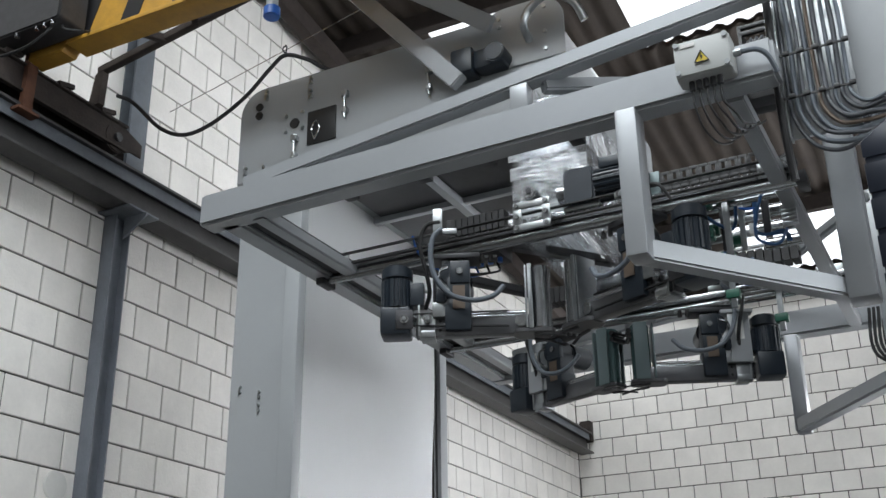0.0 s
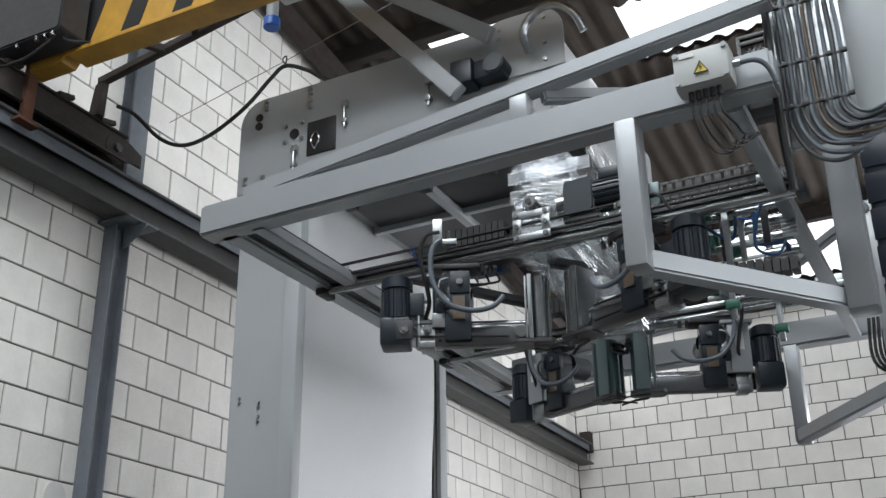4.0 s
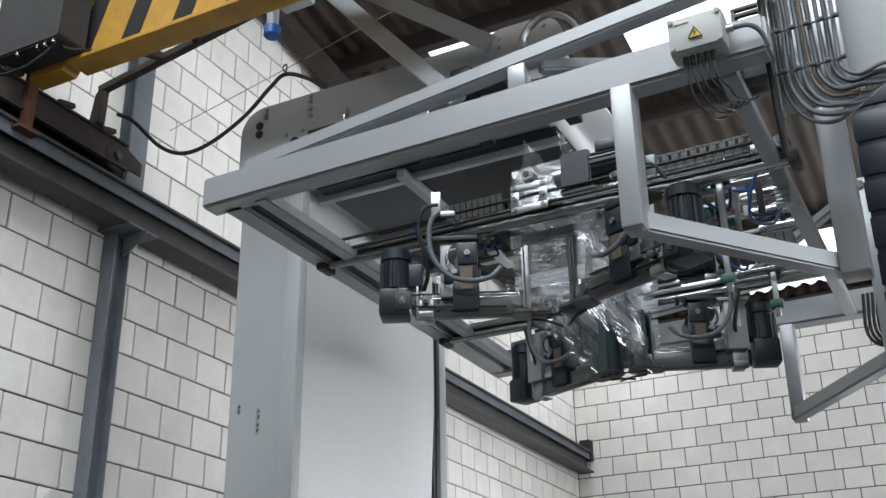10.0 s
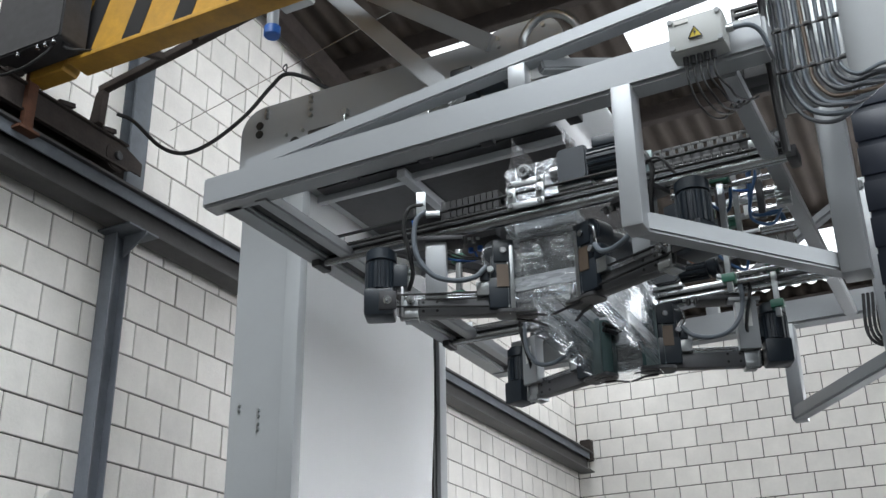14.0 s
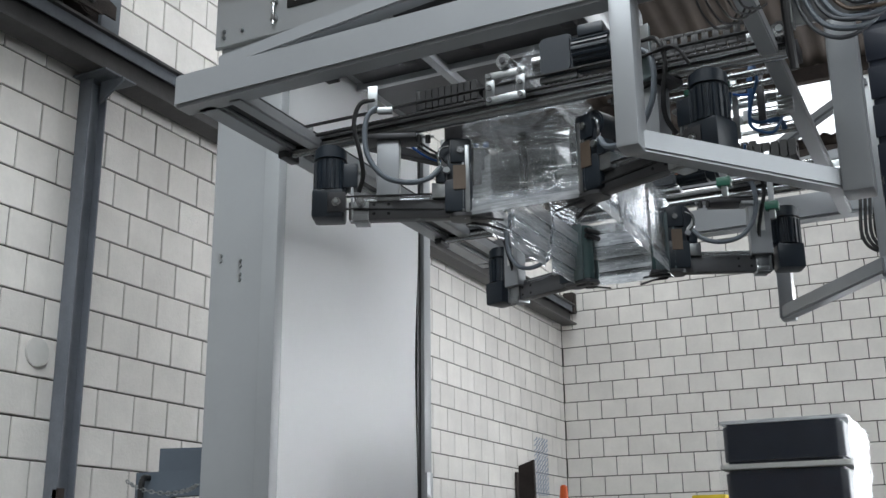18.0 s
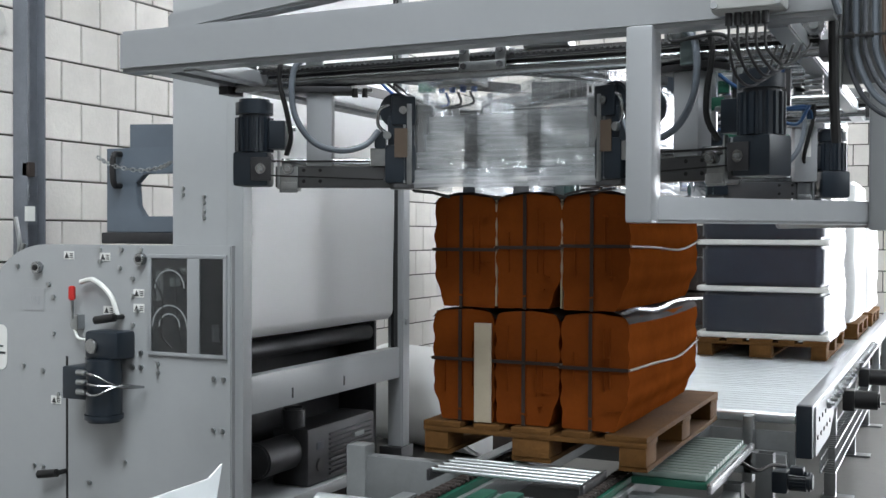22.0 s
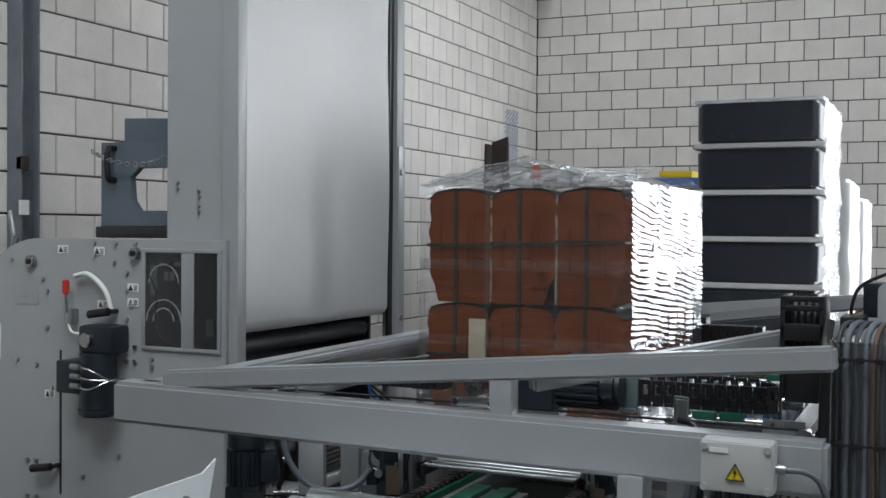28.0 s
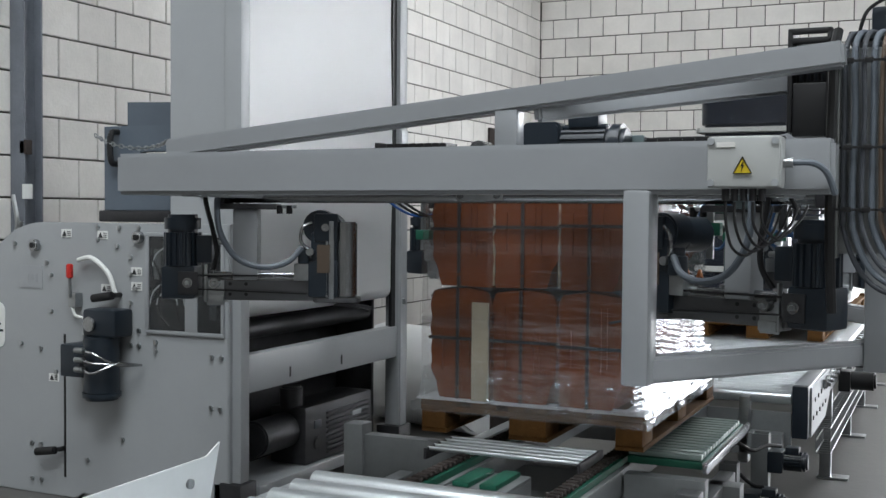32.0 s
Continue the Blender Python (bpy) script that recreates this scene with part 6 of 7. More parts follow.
tube(bm, [(-0.78, 4.5, 0.5), (-0.72, 4.52, 0.47), (-0.68, 4.6, 0.48), (-0.63, 4.66, 0.47)], 0.008, 8)
tube(bm, [(-0.76, 4.36, 0.42), (-0.7, 4.4, 0.36), (-0.66, 4.42, 0.35)], 0.008, 8)
part("cable", bm, M_BLACK, sta)
bm = B()
beam(bm, (-2.35, 2.95, 0.32), (-1.9, 3.9, 0.32), 0.06, 0.12, 0.005)
part("link_beam", bm, M_FRAME, sta)

# infeed conveyor in the foreground with galvanised rollers and a guide sheet
inf = thing("infeed_conveyor", "galvanised infeed roller conveyor with a side guide sheet", "conveyor")
roller_set(inf, -1.82, -0.72, [2.12 + 0.12 * i for i in range(8)], 0.56, 0.042, M_ROLL)
for x0, x1 in ((-1.9, -1.83), (-0.71, -0.64)):
    bm = B()
    box(bm, x0, x1, 2.0, 2.98, 0.36, 0.56, 0.006)
    part("side_rail", bm, M_GREYM, inf)
bm = B()
plate(bm, [(1.6, 0.56), (2.5, 0.56), (2.52, 0.62), (2.56, 0.76), (2.5, 0.73), (1.6, 0.72)], "x", -1.9, 0.006)
part("guide_sheet", bm, M_SHEET, inf)
for z in (0.6, 0.67):
    bm = B()
    cyl(bm, (-1.9, 2.42, z), (-1.89, 2.42, z), 0.014, 10)
    cyl(bm, (-1.893, 2.42, z), (-1.885, 2.42, z), 0.014, 10)
    part("bolt", bm, M_STEEL, inf)
for x in (-1.87, -0.67):
    for y in (2.1, 2.9):
        bm = B()
        box(bm, x - 0.03, x + 0.03, y - 0.03, y + 0.03, 0.0, 0.37, 0.004)
        part("leg", bm, M_GREY, inf)

# ---- pallets and goods ----


def make_pallet(x0, x1, y0, y1, z, label):
    """A wooden pallet: three bottom runners, nine blocks, cross boards and deck boards."""
    p = thing("pallet", label, "pallet", "wooden pallets")
    h = 0.12
    rng = random.Random(int(y0 * 100))
    xs = (x0, (x0 + x1) / 2, x1)
    bx = ((x0, x0 + 0.1), ((x0 + x1) / 2 - 0.072, (x0 + x1) / 2 + 0.072), (x1 - 0.1, x1))
    by = ((y0, y0 + 0.145), ((y0 + y1) / 2 - 0.072, (y0 + y1) / 2 + 0.072), (y1 - 0.145, y1))
    for a, b in bx:
        bm = B()
        box(bm, a, b, y0 + 0.01, y1 - 0.01, z, z + 0.018, 0.003)
        part("bottom_board", bm, M_WOOD, p)
        for c, d in by:
            bm = B()
            box(bm, a + 0.003, b - 0.003, c + 0.003, d - 0.003, z + 0.018, z + 0.082, 0.004)
            part("block", bm, M_WOOD, p)
    for c, d in by:
        bm = B()
        box(bm, x0, x1, c, d, z + 0.082, z + 0.1, 0.003)
        part("stringer_board", bm, M_WOOD, p)
    n = 5
    for i in range(n):
        w = 0.145 if i % 2 == 0 else 0.1
        c = x0 + w / 2 + (x1 - x0 - w) * i / (n - 1) if i in (0, n - 1) else x0 + (x1 - x0) * (i + 0.5) / n
        bm = B()
        box(bm, max(x0, c - w / 2), min(x1, c + w / 2), y0, y1, z + 0.1, z + h + rng.uniform(-0.001, 0.001), 0.003)
        part("deck_board", bm, M_WOOD, p)
    return p


make_pallet(-1.76, -0.93, 3.59, 4.79, 0.62, "worn wooden pallet on the transfer station under orange bundles")
make_pallet(-1.56, -0.74, 7.3, 8.5, 0.62, "wooden pallet on the roller conveyor under dark sacks")
make_pallet(-1.5, -0.68, 8.9, 10.0, 0.62, "wooden pallet on the roller conveyor under wrapped goods")
make_pallet(-1.46, -0.66, 10.2, 11.2, 0.62, "wooden pallet on the roller conveyor under wrapped goods")

BW, BH = 0.245, 0.405


def make_bundle(x, z, label, seed, cut):
    """A strapped bundle of orange moulded boards. cut: how far its lower edges are cut back on either side."""
    g = thing("board_bundle", label, "bundle", "orange bundles on the pallet", at=pose(x, 3.625, z))
    rng = random.Random(seed)
    w = BW / 2 - 0.003
    lean = rng.uniform(-0.004, 0.004)
    halves = []
    for side, c in ((1, cut[1]), (-1, cut[0])):
        pts = []
        for i in range(41):
            t = i / 40
            zz = 0.002 + (BH - 0.012) * t
            # cut back below, rounded above, with shallow lengthwise ribs between
            back = c * max(0, 1 - t / 0.3) + 0.013 * max(0, (t - 0.92) / 0.08) ** 1.5
            rib = 0.003 * math.sin(2 * math.pi * 5 * t) * min(1, 8 * t, 8 * (1 - t))
            pts.append((side * (w - back + rib) + lean * t, zz))
        halves.append(pts)
    top = [(w * 0.55, BH - 0.004), (w * 0.1, BH + 0.002), (-w * 0.45, BH - 0.003)]
    outline = halves[0] + top + halves[1][::-1]
    bm = B()
    steps = 26
    rings = []
    for k in range(steps + 1):
        y = 1.06 * k / steps
        sag = 0.012 * math.sin(math.pi * k / steps)
        ring = []
        for px, pz in outline:
            bulge = 1 + 0.05 * math.sin(math.pi * k / steps) * (pz / BH)
            ring.append(bm.verts.new((px * bulge + 0.004 * noise.noise((px * 9, y * 5, pz * 14 + seed)),
                                      y + (0.004 * noise.noise((px * 20, pz * 14, seed)) if k in (0, steps) else 0), pz - sag * pz / BH + 0.005 * noise.noise((px * 5, y * 4, seed + 2.0)))))
        rings.append(ring)
    m = len(outline)
    for a, b in zip(rings, rings[1:]):
        for i in range(m):
            bm.faces.new((a[i], a[(i + 1) % m], b[(i + 1) % m], b[i]))
    bm.faces.new(rings[0])
    bm.faces.new(rings[-1][::-1])
    part("bundle_body", bm, M_ORANGE, g, smooth=50)
    # upright folds on the end face
    for px in (w * 0.28, w * 0.46, -w * 0.62):
        bm = B()
        z0 = 0.1 + rng.uniform(0, 0.05)
        box(bm, px - 0.002, px + 0.002, -0.007, 0.002, z0, z0 + rng.uniform(0.12, 0.24), 0.001)
        part("edge_fold", bm, M_ORANGE, g)
    # dark cover sheet that droops at its edges
    bm = B()
    line = [(-w - 0.004, BH - 0.03), (-w * 0.8, BH - 0.006), (-w * 0.35, BH + 0.006), (w * 0.1, BH + 0.009), (w * 0.6, BH + 0.005), (w * 0.9, BH - 0.01), (w + 0.004, BH - 0.032)]
    pts = [q for q in spline([(p, 0, q) for p, q in line], 4)]
    grid = [[bm.verts.new((q.x, -0.006 + 1.07 * k / 10, q.z + 0.004 * noise.noise((q.x * 22, k * 0.7, seed)) - 0.01 * math.sin(math.pi * k / 10))) for k in range(11)] for q in pts]
    for p, q in zip(grid, grid[1:]):
        for k in range(10):
            bm.faces.new((p[k], q[k], q[k + 1], p[k + 1]))
    bmesh.ops.solidify(bm, geom=bm.faces[:], thickness=0.004)
    part("cover_sheet", bm, M_STRAP, g, "thin dark cover sheet")
    px, ww = -0.012, 0.012
    bm = B()
    box(bm, px - ww / 2, px + ww / 2, -0.009, 1.068, -0.001, 0.004)
    box(bm, px - ww / 2, px + ww / 2, -0.0115, -0.0075, 0.0, BH)
    part("strap", bm, M_STRAP, g)
    bm = B()
    zz = BH * 0.52 + rng.uniform(-0.012, 0.012)
    box(bm, -w - 0.004, w + 0.004, -0.0135, -0.0105, zz, zz + 0.012)
    part("strap", bm, M_STRAP, g)
    for s in (-1, 1):
        bm = B()
        tube(bm, [(s * (w + 0.006), -0.008, zz + 0.006), (s * (w * 1.05 + 0.006), 0.3, zz), (s * (w * 1.06 + 0.006), 0.7, zz - 0.012), (s * (w + 0.006), 1.066, zz + 0.02)], 0.0045, 6)
        part("strap", bm, M_TWINE, g, "pale twine strap")
    for k in range(4):
        bm = B()
        px, pz = w * rng.uniform(0.3, 0.75), rng.choice((0.07, 0.12, 0.17, 0.25, 0.33))
        if k == 3:
            px, pz = -0.012, 0.045
        beam(bm, (px - 0.012, -0.009, pz), (px + 0.012, -0.009, pz + rng.uniform(-0.008, 0.008)), 0.01, 0.006, 0.002)
        part("staple", bm, M_ORANGE, g)
    return g


CUTS = ((0.035, 0.004), (0.004, 0.042), (0.004, 0.05))
for tier in range(2):
    for i in range(3):
        make_bundle(-1.735 + BW * (i + 0.5) + 0.003 * (tier - 0.5), 0.742 + tier * 0.412, "strapped orange-brown bundle stacked on the wooden pallet", 3 + i + 7 * tier, CUTS[i])
bm = B()
box(bm, -1.565, -1.5, 3.604, 3.612, 0.745, 1.1, 0.001)
tagged(part("packing_board", bm, M_BOARD), "narrow white packing board between orange bundles", "board")
for x in (-1.49, -1.245):
    bm = B()
    box(bm, x - 0.004, x + 0.004, 3.626, 4.6, 1.16, 1.54, 0.001)
    tagged(part("spacer_sheet", bm, M_BEIGE), "thin beige spacer sheet between orange bundles", "spacer", "spacer sheets")
bm = B()
tube(bm, [(-1.02, 3.61, 1.15), (-0.985, 3.66, 1.165), (-0.978, 3.9, 1.15), (-0.975, 4.2, 1.165), (-0.978, 4.66, 1.15)], 0.007, 7)
tagged(part("film_scrap", bm, M_FILMM), "rolled scrap of clear film between the bundle tiers", "film scrap")


def sack_stack(x0, x1, y0, y1, z0, tiers, th, label):
    g = thing("sack_stack", label, "wrapped goods")
    for k in range(tiers):
        z = z0 + k * th
        bm = B()
        plate(bm, rounded(x0 + 0.03, x1 - 0.03, y0 + 0.02, y1 - 0.03, 0.06, 5), "z", z + 0.035, th - 0.04, 0.02)
        for v in bm.verts:
            v.co += Vector((0.006 * noise.noise(v.co * 6), 0.006 * noise.noise(v.co * 5 + Vector((3, 0, 0))), 0))
        part("sack_layer", bm, M_NAVY, g, "dark navy plastic sacks")
        bm = B()
        plate(bm, rounded(x0, x1, y0, y1, 0.04, 4), "z", z, 0.034, 0.006)
        part("slip_sheet", bm, M_CARD, g, "white slip sheet")
    bm = B()
    plate(bm, rounded(x0 + 0.01, x1 - 0.005, y0 + 0.005, y1, 0.04, 4), "z", z0 + tiers * th - 0.004, 0.02, 0.005)
    part("top_sheet", bm, M_FILMW, g)
    bm = B()
    ny, nz = 14, 80
    grid = []
    for i in range(ny + 1):
        y = y0 - 0.004 + (y1 - y0) * i / ny
        grid.append([bm.verts.new((x1 + 0.006 + 0.03 * abs(noise.noise((y * 5, zz * 9, 1.5))) + 0.008 * noise.noise((y * 3, zz * 42, 2.5)) - 0.016 * abs(math.sin(math.pi * zz / th)), y, z0 + zz)) for zz in [tiers * th * j / nz for j in range(nz + 1)]])
    for a, b in zip(grid, grid[1:]):
        for j in range(nz):
            bm.faces.new((a[j], a[j + 1], b[j + 1], b[j]))
    part("film_side", bm, M_FILMS, g, "glossy wrinkled white film", smooth=60)
    bm = B()
    grid = []
    for i in range(25):
        x = x0 - 0.004 + (x1 - x0 + 0.008) * i / 24
        grid.append([bm.verts.new((x, y0 - 0.006 - 0.004 * noise.noise((x * 9, zz * 3, 4.5)) - 0.003 * noise.noise((x * 30, zz * 2, 7)) + 0.008 * abs(math.sin(math.pi * zz / th)), z0 + zz)) for zz in [tiers * th * j / nz for j in range(nz + 1)]])
    for a, b in zip(grid, grid[1:]):
        for j in range(nz):
            bm.faces.new((a[j], b[j], b[j + 1], a[j + 1]))
    part("film_front", bm, M_CLEAR, g, "clear stretch film over the sacks", smooth=60)
    return g


sack_stack(-1.575, -0.735, 7.33, 8.48, 0.74, 5, 0.306, "film-wrapped stack of dark navy sacks with white slip sheets")


def wrapped_goods(x0, x1, y0, y1, z0, z1, label):
    bm = B()
    plate(bm, rounded(x0, x1, y0, y1, 0.07, 5), "z", z0, z1 - z0, 0.03)
    bmesh.ops.subdivide_edges(bm, edges=[e for e in bm.edges if e.calc_length() > 0.3], cuts=9, use_grid_fill=True)
    for v in bm.verts:
        v.co += Vector((0.02 * noise.noise(v.co * 6), 0.02 * noise.noise(v.co * 6 + Vector((5, 0, 0))), 0.012 * noise.noise(v.co * 4)))
    return tagged(part("wrapped_load", bm, M_FEED, smooth=50), label, "wrapped goods")


wrapped_goods(-1.48, -0.7, 8.92, 9.98, 0.745, 1.83, "white film-wrapped goods on a pallet")
wrapped_goods(-1.44, -0.68, 10.22, 11.18, 0.745, 1.72, "white film-wrapped goods on a pallet")
# things standing behind the load
crate = thing("timber_crate", "brown timber crate standing on the floor by the rear wall", "crate")
for k in range(6):
    bm = B()
    box(bm, -2.75, -1.75, 9.8, 10.6, 0.02 + 0.3 * k, 0.3 + 0.3 * k, 0.006)
    part("plank", bm, M_RUST, crate)
bm = B()
box(bm, -2.6, -2.0, 9.85, 10.4, 1.82, 1.9, 0.012)
tagged(part("blue_package", bm, M_BLUE), "bright blue plastic bundle lying on the timber crate", "bundle")
bm = B()
box(bm, -2.42, -2.12, 9.9, 10.2, 1.902, 1.965, 0.012)
tagged(part("yellow_package", bm, M_SIGN), "yellow plastic bundle on the blue bundle", "bundle")
bm = B()
plate(bm, [(-2.33, 0.0), (-2.18, 0.0), (-2.22, 1.93), (-2.31, 1.9)], "y", 5.62, 0.03, 0.004)
tagged(part("brown_plank", bm, M_RUST), "dark brown plank standing on end on the floor", "plank")
bt = thing("orange_bollard", "slim orange safety post standing on the floor", "safety post")
bm = B()
cyl(bm, (-2.0, 5.5, 0.02), (-2.0, 5.5, 1.7), 0.022, 16)
part("tube", bm, M_DSTEEL, bt)
bm = B()
cyl(bm, (-2.0, 5.5, 1.66), (-2.0, 5.5, 1.775), 0.028, 16, r2=0.018, bevel=0.006)
M_SAFE = mat("safety_orange", (0.75, 0.12, 0.02), 0.45, 0, 0.08, 8)
part("cap", bm, M_SAFE, bt, "bright orange cap")
bm = B()
cyl(bm, (-2.0, 5.5, 0.0), (-2.0, 5.5, 0.02), 0.08, 20)
part("base", bm, M_DSTEEL, bt)
bm = B()
for i in range(5):
    for j in range(12):
        y, z = 11.72 + 0.08 * i, 2.15 + 0.055 * j
        tube(bm, [(WALL_X + 0.012, y, z), (WALL_X + 0.03 + 0.01 * noise.noise((i, j, 0)), y + 0.04, z + 0.03), (WALL_X + 0.012, y + 0.08, z + 0.05)], 0.006, 5, 3)
tagged(part("wire_coil", bm, M_WINBLUE), "tangle of pale blue plastic mesh hanging on the block wall", "mesh")
bm = B()
box(bm, WALL_X + 0.006, WALL_X + 0.03, 11.14, 11.5, 0.0, 2.36, 0.003)
tagged(part("brown_board", bm, M_RUST), "dark brown board standing against the block wall", "board")
# rolled film lying on the floor behind the tower
fr = thing("film_roll", "large white roll of plastic film lying on the floor", "film roll")
bm = B()
cyl(bm, (-3.6, 6.75, 0.33), (-2.7, 6.45, 0.33), 0.33, 40, bevel=0.02)
for v in bm.verts:
    v.co += Vector((0, 0, 0.01 * noise.noise(v.co * 5)))
part("roll", bm, M_FEED, fr)
bm = B()
cyl(bm, (-2.72, 6.457, 0.33), (-2.69, 6.447, 0.33), 0.05, 20)
part("core", bm, M_CARD, fr)

# ---- the film hood, in rigid strips that the rollers draw apart and leave on the load ----
film = thing("film_hood", "clear stretch film hood pulled over the orange bundles", "film hood")
CORNERS = {"FL": (-1.748, 3.6, 1, 1), "FR": (-0.974, 3.6, -1, 1), "BL": (-1.748, 4.715, 1, -1), "BR": (-0.974, 4.715, -1, -1)}
# each side of the hood runs from one corner to the next, with its outer face to the right of the way
SIDES = (("FL", "FR", 3, 0.275), ("FR", "BR", 3, 0.39), ("BR", "BL", 3, 0.275), ("BL", "FL", 3, 0.39))


def film_strip(w, h, seed, flare=0.0, pucker=0.0, material=None, fine=1.0, flutes=0.0):
    """A strip of film with fine level wrinkles; its origin is the middle of its lower edge, its outer face looks along -y."""
    bm = B()
    n, m = 22, (72 if flutes else 30)
    grid = []
    for i in range(n + 1):
        x = -w / 2 + w * i / n
        u = x + 3 * seed
        col = []
        for j in range(m + 1):
            z = h * j / m
            d = fine * (0.0022 * noise.noise((u * 7, z * 60 + u * 3, seed)) + 0.003 * noise.noise((u * 16, z * 7, seed + 5)))
            # level flutes that swell and fade along the strip
            d += flutes * math.sin(z * 285 + 30 * u + 4 * noise.noise((u * 6, z * 9, seed + 1))) * max(0, (0.6 if flutes > 0.003 else 0.25) + noise.noise((u * 5.5, z * 4, seed + 6)))
            d += fine * 0.0012 * math.sin(z * 260 + 5 * noise.noise((u * 5, z * 5, seed))) * max(0, noise.noise((u * 9, z * 6, seed + 2)))
            d += pucker * noise.noise((u * 6, z * 7, seed + 8)) + 0.5 * pucker * abs(noise.noise((u * 17, z * 15, seed + 4)))
            d += 0.5 * pucker * noise.noise((u * 42, z * 26 + 9 * u, seed + 3))
            out = flare * max(0, 1 - j / (m * 0.8)) ** 0.8 + flare * 0.12 * noise.noise((u * 30, z * 4, seed))
            col.append(bm.verts.new((x, -d - out, z)))
        grid.append(col)
    for p, q in zip(grid, grid[1:]):
        for j in range(m):
            bm.faces.new((p[j], q[j], q[j + 1], p[j + 1]))
    return mesh_of("film_strip", bm, material or M_FILM, 75)


BAND_H = 0.31
pieces = []
for c, (a, b, count, w) in enumerate(SIDES):
    shapes = [film_strip(w, BAND_H, 4.1 * c + 1.3 * s, 0.0, 0.002 if c == 1 else 0.001, flutes=0.0046 if c % 2 else 0.0011) for s in range(3)]
    skirt = film_strip(w * 1.15, 0.13, c + 9.1, 0.035, 0.014, M_FILM)
    hem = film_strip(w * 1.1, 0.035, c + 12.7, 0.0, 0.003, M_FILMT)
    pleat = film_strip(w, 0.06, c + 15.2, 0.0, 0.0004, M_PLEAT, 0.3)
    lid = film_strip(w * 1.05, 0.3 if c % 2 == 0 else 0.42, c + 20.5, 0.0, 0.015, M_FILMT)
    for i in range(count):
        for k in range(3):
            ob = new("film_strip", shapes[(k + i) % 3])
            ob.parent = film
            pieces.append((ob, (a, b, i, count, w), 1.275 - 0.272 * k, -0.29 - 0.045 * k, 0.002 * (i % 2) + 0.001 * k, ""))
        for name, me, z in (("film_skirt", skirt, 0.733), ("film_hem", hem, 0.7)):
            ob = new(name, me)
            ob.parent = film
            pieces.append((ob, (a, b, i, count, w), z, -0.33 - (0.733 - z) * 0.4, (-0.03 if name == "film_skirt" else 0.008) + 0.002 * (i % 2), "foot"))
        for k in range(4):
            ob = new("film_pleat", pleat)
            ob.parent = film
            pieces.append((ob, (a, b, i, count, w), 0.744 + 0.0006 * k, -0.375 + 0.062 * k, 0.004 - 0.012 * k, "gathers"))
        ob = new("film_top", lid)
        ob.parent = film
        pieces.append((ob, (a, b, i, count, w), 1.575 + 0.004 * i, 0.0, 0.001 * i, "tilts"))

# courses of the two block walls; above the rail course the bond shifts
lay_blocks(wall_west, "y", 0.195, 2.4, 4.52, 0.0, 7.6, (3.2, 4.5, 1.2, 4.6), 0.317)
lay_blocks(wall_west, "y", 9.19, 4.52, WALL_Y, 0.0, 3.8, (4.5, 5.8, 1.8, 3.8), 0.3145)
lay_blocks(wall_west, "y", 5.136, 4.52, WALL_Y, 3.8, 7.6, (4.5, 5.9, 3.8, 5.0), 0.3002)
lay_blocks(wall_north, "x", -4.501, WALL_X, 3.2, 0.0, 4.04, (-4.6, -0.2, 2.2, 3.8), 0.3145)
lay_blocks(wall_north, "x", -4.056, WALL_X, 3.2, 4.04, 6.6, (-4.6, -1.2, 4.04, 5.2), 0.308)

FEED = ((0, 0.4), (3.0, 0.36), (5.5, 0.24), (6.5, 0.15), (7.5, 0.06), (9.0, 0.0), (32, 0.0))
# how far the film that is later pleated on the rollers still hangs above them
REEF = ((0, 1.0), (13.0, 1.0), (14.0, 0.6), (16.0, 0.0), (32, 0.0))
# how steeply the closed end of the hood rises from its edge
TENT = ((0, 84), (15.0, 84), (17.0, 62), (18.0, 40), (19.0, 24), (20.0, 17), (22.0, 14), (25.0, 14), (28.0, 12), (32, 12))
FILM_TIMES = [0, 3, 5.5, 6, 6.5, 7, 7.5, 8, 9, 10, 10.5, 11, 12, 13, 16.5, 17] + [17.25 + 0.25 * i for i in range(42)] + [28.0, 32.0]


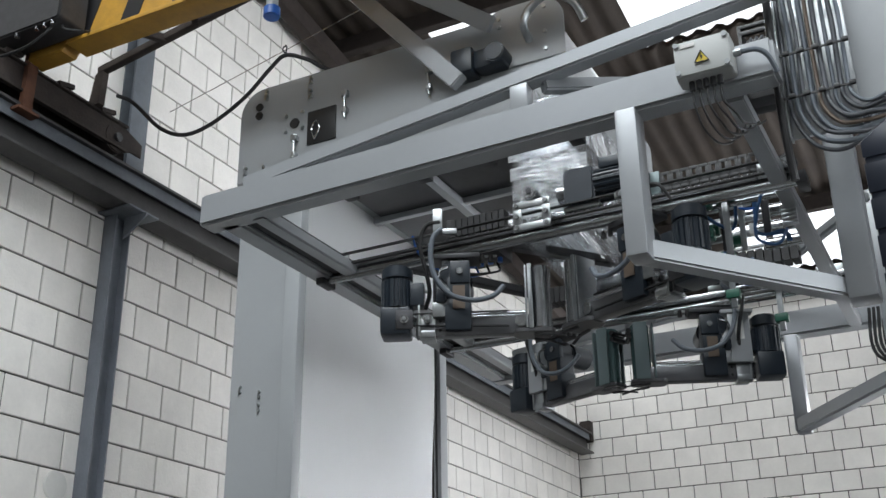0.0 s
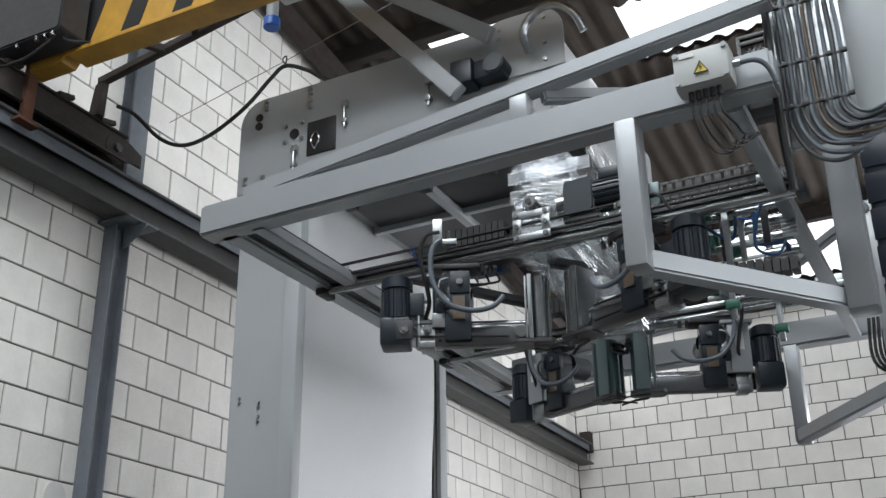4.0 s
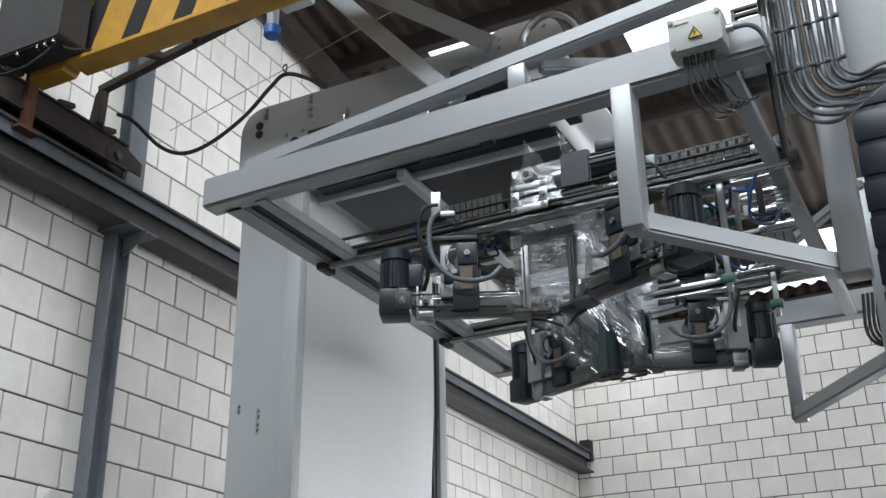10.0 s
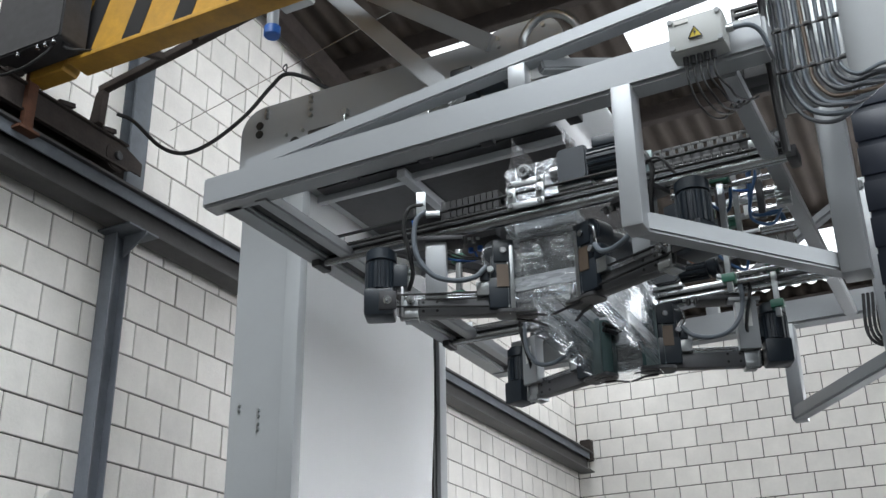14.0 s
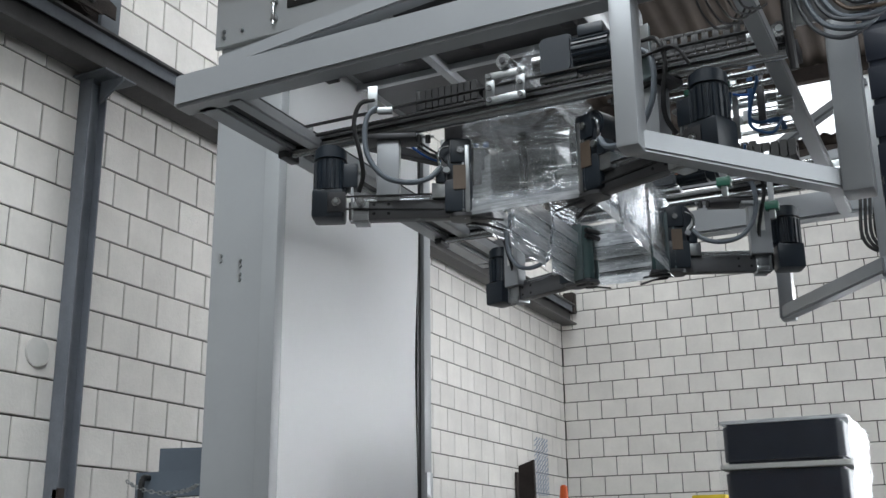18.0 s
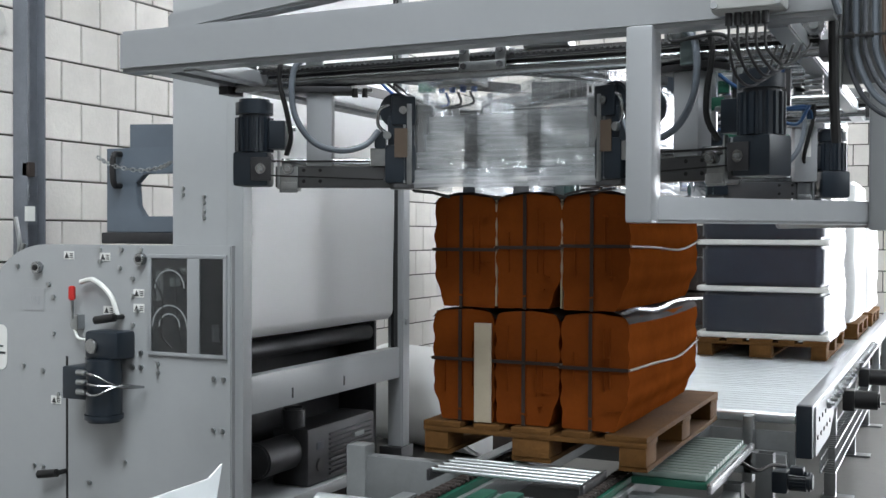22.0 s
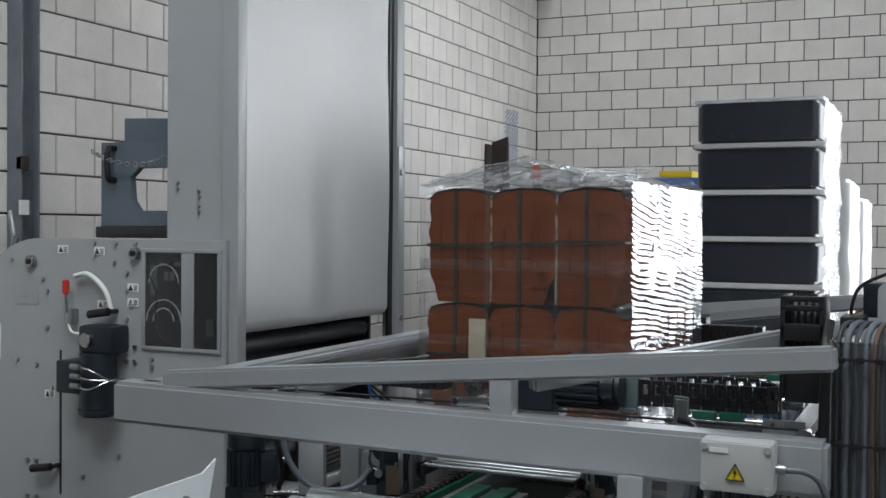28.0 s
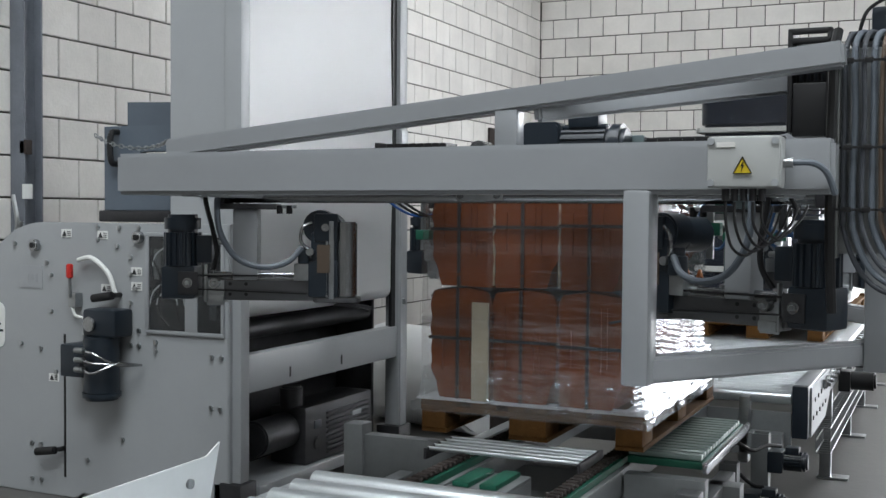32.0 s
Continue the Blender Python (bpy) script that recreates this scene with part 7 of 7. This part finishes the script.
def film_corner(key, t, rest, grow, low):
    """Where a corner of the hood is: round its roller, and on the load's or the pallet's corner once it is laid off there."""
    cx, cy, sx, sy = CORNERS[key]
    if low:
        cx, cy = (-1.762 if sx > 0 else -0.926), (3.586 if sy > 0 else 4.794)
    rx, ry = roller_place(key, t)
    free = min(1.0, max(0.0, (rest + 0.1 - t) / 0.7)) if t < 28 else 0.0
    return Vector((cx + (rx - sx * 0.03 - cx) * free - sx * grow, cy + (ry - sy * 0.045 - cy) * free - sy * grow))


def film_rows(side, z_rest, z_rel, grow, way):
    a, b, i, count, w = side
    rows = []
    rest = next((t / 20 for t in range(340, 600) if at_time(LIFT_T, t / 20) + z_rel <= z_rest), 28.0)
    for t in FILM_TIMES:
        low = way in ("foot", "gathers")
        p, q = film_corner(a, t, rest, grow + 0.008, low), film_corner(b, t, rest, grow + 0.008, low)
        d = (q - p).normalized()
        c = p + d * (w / 2 + ((q - p).length - w) * i / (count - 1))
        up = at_time(FEED, t) + (at_time(REEF, t) * (0.1 + 0.6 * (z_rel + 0.375)) if way == "gathers" else 0)
        z = max(z_rest, at_time(LIFT_T, t) + z_rel + up) if t < rest else z_rest
        lean = at_time(TENT, t) - 90 if way == "tilts" else -88 * min(1.0, max(0.0, (t - rest) / 0.6)) if way == "gathers" else 0
        rows.append((t, pose(c.x, c.y, z, lean, 0, math.degrees(math.atan2(d.y, d.x)))))
    return rows


def motions():
    walk(lift, [(t, pose(0, 0, z)) for t, z in LIFT_T])
    for key, (y, sx, sy, rows) in ARMS.items():
        times = sorted({t for t, v in rows} | {t for t, v in TRAVEL})
        walk(arms[key], [(t, pose(at_time(rows, t), y + sy * at_time(TRAVEL, t), 0, 0, 0, arm_angle(sx, sy))) for t in times])
        walk(heads[key], [(t, pose(s, 0, 0)) for t, s in SLIDE])
    for s, obs in SLIDING.items():
        for ob in obs:
            walk(ob, [(t, pose(0, s * d, 0)) for t, d in TRAVEL])
    for ob, side, z_rest, z_rel, grow, way in pieces:
        walk(ob, film_rows(side, z_rest, z_rel, grow, way))


motions()
